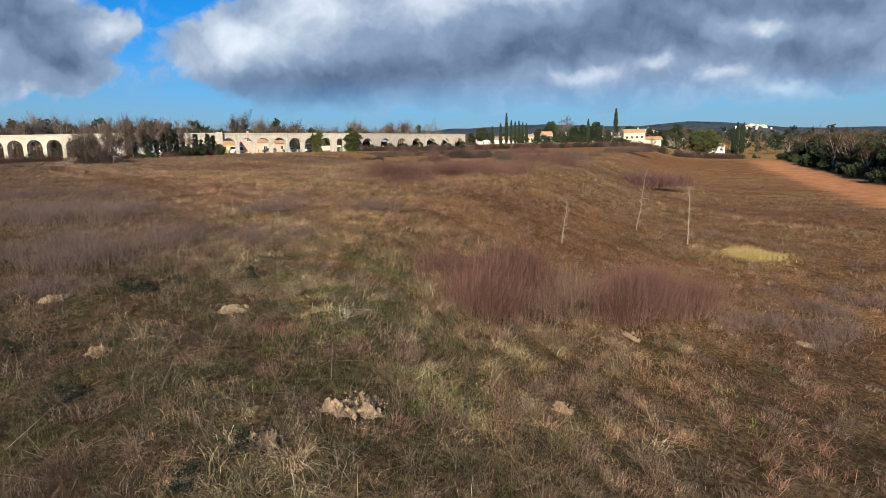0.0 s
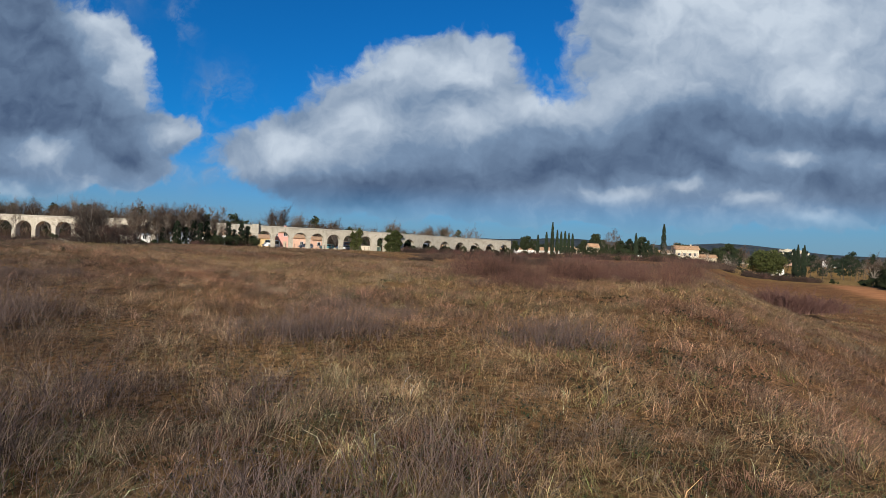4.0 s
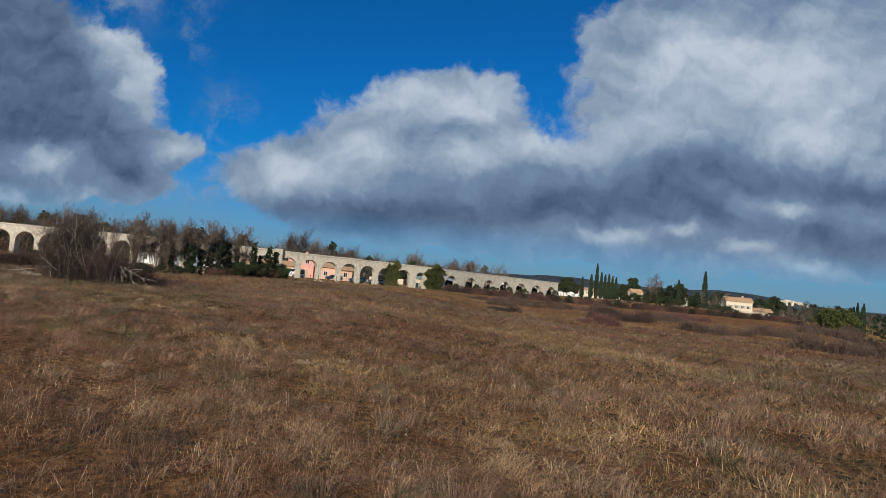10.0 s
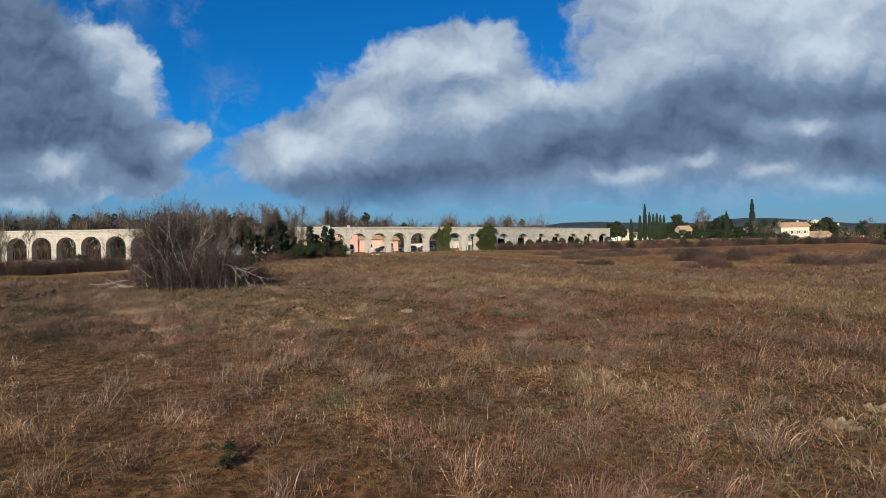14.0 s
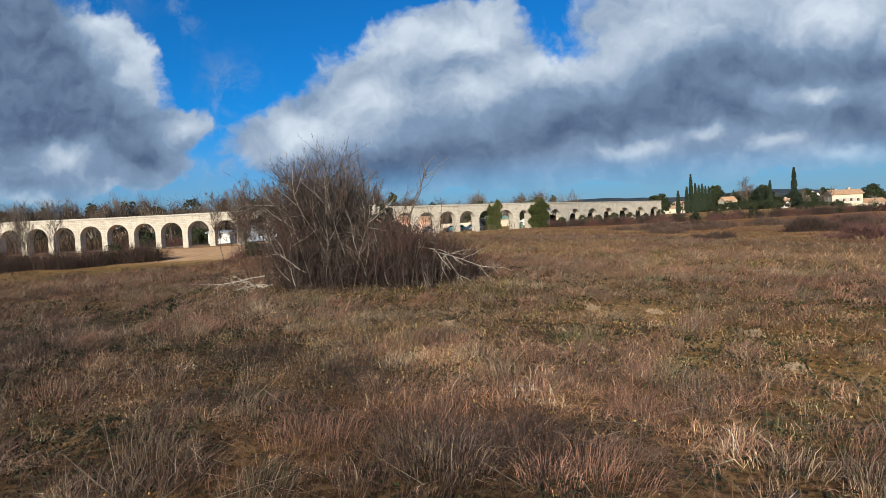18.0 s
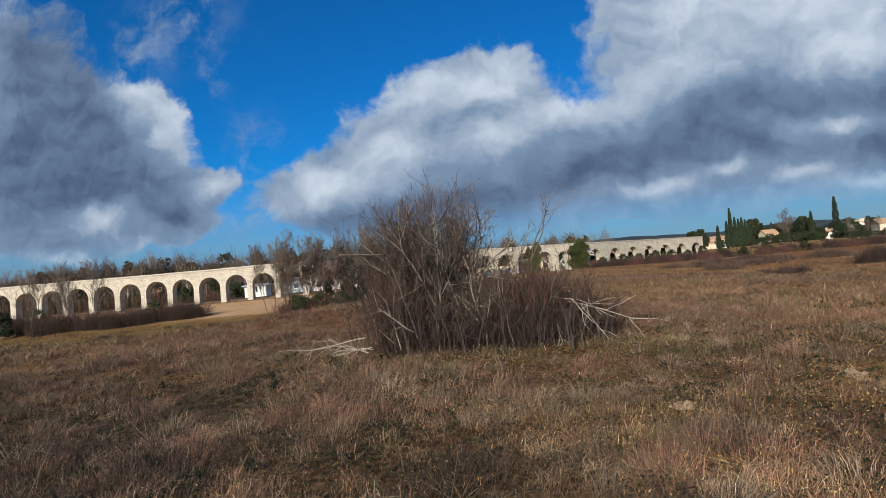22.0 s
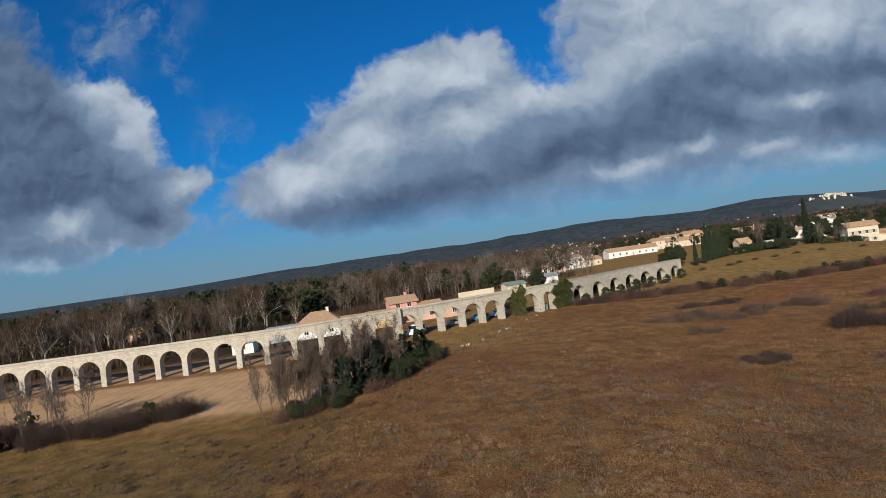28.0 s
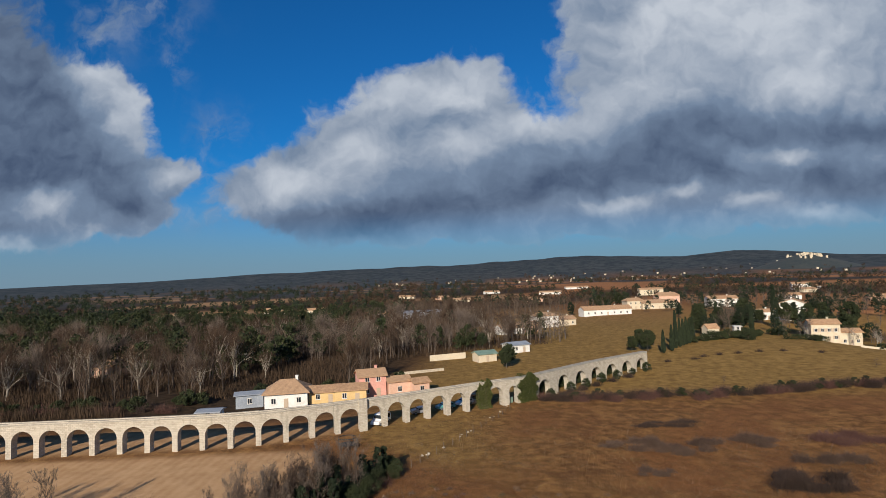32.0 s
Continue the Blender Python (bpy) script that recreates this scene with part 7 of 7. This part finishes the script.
def light_pine(seed, height):
    r = np.random.default_rng(seed)
    wood, crown = Geo(), Geo()
    wood.tube(bend(r, (0, 0, -0.3), (0, 0, 1), height * 0.8, 3, 0.06, 0.05), [0.2, 0.16, 0.1, 0.05], 4)
    for _ in range(26):
        a, h = r.random() * 6.283, r.uniform(0.3, 1.0)
        q = height * 0.36 * math.sin(math.pi * min(1, h * 0.85 + 0.1)) ** 0.6 * r.uniform(0.2, 1)
        g = r.normal(size=(20, 3))
        g /= np.linalg.norm(g, axis=1)[:, None]
        crown.leaves(np.array([math.cos(a) * q, math.sin(a) * q, h * height * 0.95]) + g * height * 0.09 * r.uniform(0.5, 1.1, (20, 1)), 0.42, r)
    (v, f), (w, g) = wood.arrays(), crown.arrays()
    return np.concatenate([v, w]), np.concatenate([f, g + len(v)]), np.array([0] * len(f) + [1] * len(g))


def open_ground(x, y):
    """True where yards, meadows and houses leave no room for woods."""
    return ((-102 < x) & (x < -45) & (y < 203)) | ((-70 < x) & (x < 30) & (y > 180) & (y < 262 + 0.5 * (x + 40))) | ((x > -32) & (y > 300) & (y < 415) & (x < 30)) | ((x > -12) & (y < 300)) | ((-60 < x) & (x < -34) & (y > 232) & (y < 252)) | ((x > 0) & (y < 470) & (x < 160))


def mid_woods():
    r = np.random.default_rng(31)
    x, y = r.uniform(-330, 60, 2200), 182 + 330 * r.random(2200) ** 1.15
    keep = ~open_ground(x, y) & (y > 184 + 0.12 * (x + 100)) & (wave(x, y, 0.03) < 0.45) & ~((x < -115) & (y > 335))
    x, y = x[keep][:1050], y[keep][:1050]
    bases = [light_tree(700 + k, 9.5 + k * 0.6) for k in range(6)]
    stamp(bases, x, y, 1.0, r, "winter_woods", [BARK, WOOD_TWIG], "dense brown leafless winter woods behind the aqueduct")
    x = r.uniform(-118, 0, 190)
    y = 258 + 0.42 * (x + 60) + 52 * r.random(190)
    keep = ~((x > -42) & (y > 306)) & ~((x > -34) & (np.abs(y - 257) < 9))
    stamp(bases, x[keep], y[keep], 0.95, r, "winter_woods", [BARK, GREY_TWIG], "grey leafless trees at the back of the rough meadow")
    x, y = r.uniform(120, 420, 500), r.uniform(260, 640, 500)
    keep = (wave(x, y, 0.03) < 0.2) & (x > 100 + 0.1 * y)
    stamp(bases, x[keep][:260], y[keep][:260], 0.85, r, "winter_woods", [BARK, WOOD_TWIG], "leafless winter woods between the houses on the rise")


mid_woods()
PINES = [light_pine(740 + k, 9.5 + k * 0.7) for k in range(4)]


def pine_belt():
    r = np.random.default_rng(37)
    x = r.uniform(-420, -95, 420)
    y = 318 + 0.12 * (x + 110) + 150 * r.random(420) ** 1.3
    m = 120
    x, y = np.concatenate([x, r.uniform(-300, -105, m)]), np.concatenate([y, 215 + 110 * r.random(m)])
    x, y = np.concatenate([x, [-47, -43, -62, -75, -90, -84, -98, -12, -20, -108, -55]]), np.concatenate([y, [263, 266, 268, 262, 258, 264, 252, 296, 290, 248, 274]])
    stamp(PINES, x, y, 1.15, r, "pine_belt", [BARK, OLIVE], "belt of dark green pines beyond the bare woods")


pine_belt()


def understorey():
    """Brown scrub that hides the floor of the woods."""
    r = np.random.default_rng(41)
    k = 70000
    x, y = r.uniform(-330, 20, k), 165 + 260 * r.random(k) ** 1.5
    behind = y - np.interp(x, [p[0] for p in LINE], [p[1] for p in LINE])
    keep = ~open_ground(x, y) & (behind > 18 + 4 * wave(x, y, 0.2)) & (wave(x, y, 0.09) + 0.4 * wave(x, y, 0.3) < 0.5)
    x, y = x[keep], y[keep]
    k = len(x)
    h = (2.0 + 1.6 * (wave(x + 9, y, 0.21) + 0.5)) * r.uniform(0.5, 1.2, k)
    b = np.stack([x, y, land(x, y) - 0.1], 1)
    g = Geo()
    for _ in range(3):
        q = b + r.normal(size=(k, 3)) * [0.7, 0.7, 0]
        g.blades(q, q + np.stack([r.normal(size=k) * 0.5, r.normal(size=k) * 0.5, np.maximum(h, 0.4) * r.uniform(0.6, 1.1, k)], 1), 0.09, r)
    tagged(g.make("understorey", FAR_TWIG), "brown leafless scrub covering the floor of the woods", "scrub", kind="stuff")


understorey()
# dark pines beyond the red-brown slope to the east
spread(pine, [(65 + 0.412 * (y - 70) + rng.uniform(0, 16), y) for y in [60 + 1.7 * k + rng.uniform(-2, 2) for k in range(78)]], rng, (0.5, 0.8))
spread(woods[1], [(63.5 + 0.412 * (y - 70) + rng.uniform(0, 12), y) for y in [60 + 3.4 * k + rng.uniform(-2, 2) for k in range(38)]], rng, (0.45, 0.7))
spread(bush_, [(62.0 + 0.412 * (y - 70) + rng.uniform(0, 3), y) for y in [60 + 3.2 * k + rng.uniform(-1, 1) for k in range(42)]], rng, (0.5, 0.9))


def trees_between_houses():
    """Evergreens and bare trees that fill the gardens on the rise, clear of the fronts of the houses."""
    homes = [o.matrix_world.translation for o in bpy.data.objects if o.parent is None and o.name.split(".")[0] in ("house", "cabin", "hut")]
    bare, green = [], []
    while len(bare) + len(green) < 430:
        x, y = rng.uniform(45, 250), 262 + 300 * rng.random() ** 1.2
        if x < 0.22 * (y - 262) + 46 and y < 500 and not (y > 415 and x > 30):
            continue
        if any(abs(x - h.x - 0.25 * (y - h.y)) < 8 and -32 < y - h.y < 8 for h in homes):
            continue
        (green if rng.random() < 0.42 else bare).append((x, y))
    r = np.random.default_rng(39)
    bare, green = np.array(bare), np.array(green)
    stamp([light_tree(720 + k, 8.0 + k * 0.5) for k in range(3)], bare[:, 0], bare[:, 1], 0.8, r, "garden_trees", [BARK, GREY_TWIG], "leafless trees in the gardens on the rise")
    stamp(PINES, green[:, 0], green[:, 1], 0.8, r, "garden_evergreens", [BARK, CYPRESS], "dark evergreen trees in the gardens on the rise")


def far_woods():
    """The distant tree cover: thousands of small crowns, too many to tell apart."""
    r = np.random.default_rng(9)
    k = 5200
    d = 330 * (3300 / 330) ** r.random(k)
    a = r.uniform(-0.95, 0.75, k)
    x, y = np.sin(a) * d - 40, np.cos(a) * d + 50
    keep = (wave(x, y, 0.012) < 0.30 - 0.25 * sig((x + 150) / 60) + 0.12 * r.random(k) ** 3) & ~((np.abs(x - 60) < 80) & (y < 470)) & (y > 400 - 0.3 * np.abs(x))
    x, y, d = x[keep], y[keep], d[keep]
    k = len(x)
    z = land(x, y)
    n_ = 44
    size = (3.4 + 1.4 * r.random(k)) * (1 + d / 2600)
    u = r.normal(size=(k, n_, 3))
    u /= np.linalg.norm(u, axis=2)[:, :, None]
    c = np.stack([x, y, z + size * 0.8], 1)[:, None] + u * size[:, None, None] * r.uniform(0.5, 1.0, (k, n_, 1)) * [0.75, 0.75, 0.85]
    # extra evergreens westward darken the plain in place of cloud shadow
    for name, pick, mat, label in (("far_bare_woods", r.random(k) < np.where(a[keep] < -0.3, 0.2, 0.62), FAR_TWIG, "brown leafless woods spreading over the far plain"), ("far_evergreens", None, CYPRESS, "dark evergreen groves scattered over the far plain")):
        if pick is None:
            pick = ~first
        first = pick
        g = Geo()
        cc = c[pick].reshape(-1, 3)
        g.leaves(cc, np.repeat(size[pick] * 0.21, n_), r)
        tagged(g.make(name, mat), label, "woods", kind="stuff")


trees_between_houses()
far_woods()


def village():
    """The pale hill village and white houses strewn below the ridge."""
    r = np.random.default_rng(15)
    g = Geo()
    spots = [(1560 + r.normal() * 75, 2900 + r.normal() * 40, 1) for _ in range(95)] + [(r.uniform(-500, 1500), r.uniform(2000, 3300), 0) for _ in range(60)]
    for x, y, hill in spots:
        w, d, h = r.uniform(5, 10), r.uniform(5, 8), r.uniform(3, 6)
        z = float(land(x, y)) + (62 * math.exp(-((x - 1560) / 95) ** 2) if hill else 0)
        v = [(x + sx * w / 2, y + sy * d / 2, z + zz) for zz in (-12, h) for sx, sy in ((-1, -1), (1, -1), (1, 1), (-1, 1))] + [(x - w / 2, y, z + h + 2.5), (x + w / 2, y, z + h + 2.5)]
        g.add(v, [(0, 1, 5), (0, 5, 4), (1, 2, 6), (1, 6, 5), (2, 3, 7), (2, 7, 6), (3, 0, 4), (3, 4, 7), (4, 5, 9), (4, 9, 8), (6, 7, 8), (6, 8, 9), (5, 6, 9), (7, 4, 8)])
    tagged(g.make("far_village", CREAM), "pale houses of a hill village and scattered farms in the distance", "village", kind="stuff")
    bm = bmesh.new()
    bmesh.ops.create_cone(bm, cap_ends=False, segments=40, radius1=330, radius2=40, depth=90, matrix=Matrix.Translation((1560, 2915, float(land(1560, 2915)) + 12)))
    tagged(part("village_hill", bm, FAR_WOOD_HAZE), "wooded hill under the distant village", "hill", kind="structure")


# bluish wood tone that imitates haze over the distant hill
FAR_WOOD_HAZE = mottled("far_wood_haze", (0.016, 0.030, 0.036), (0.050, 0.056, 0.050), 0.02, relief=0.3)
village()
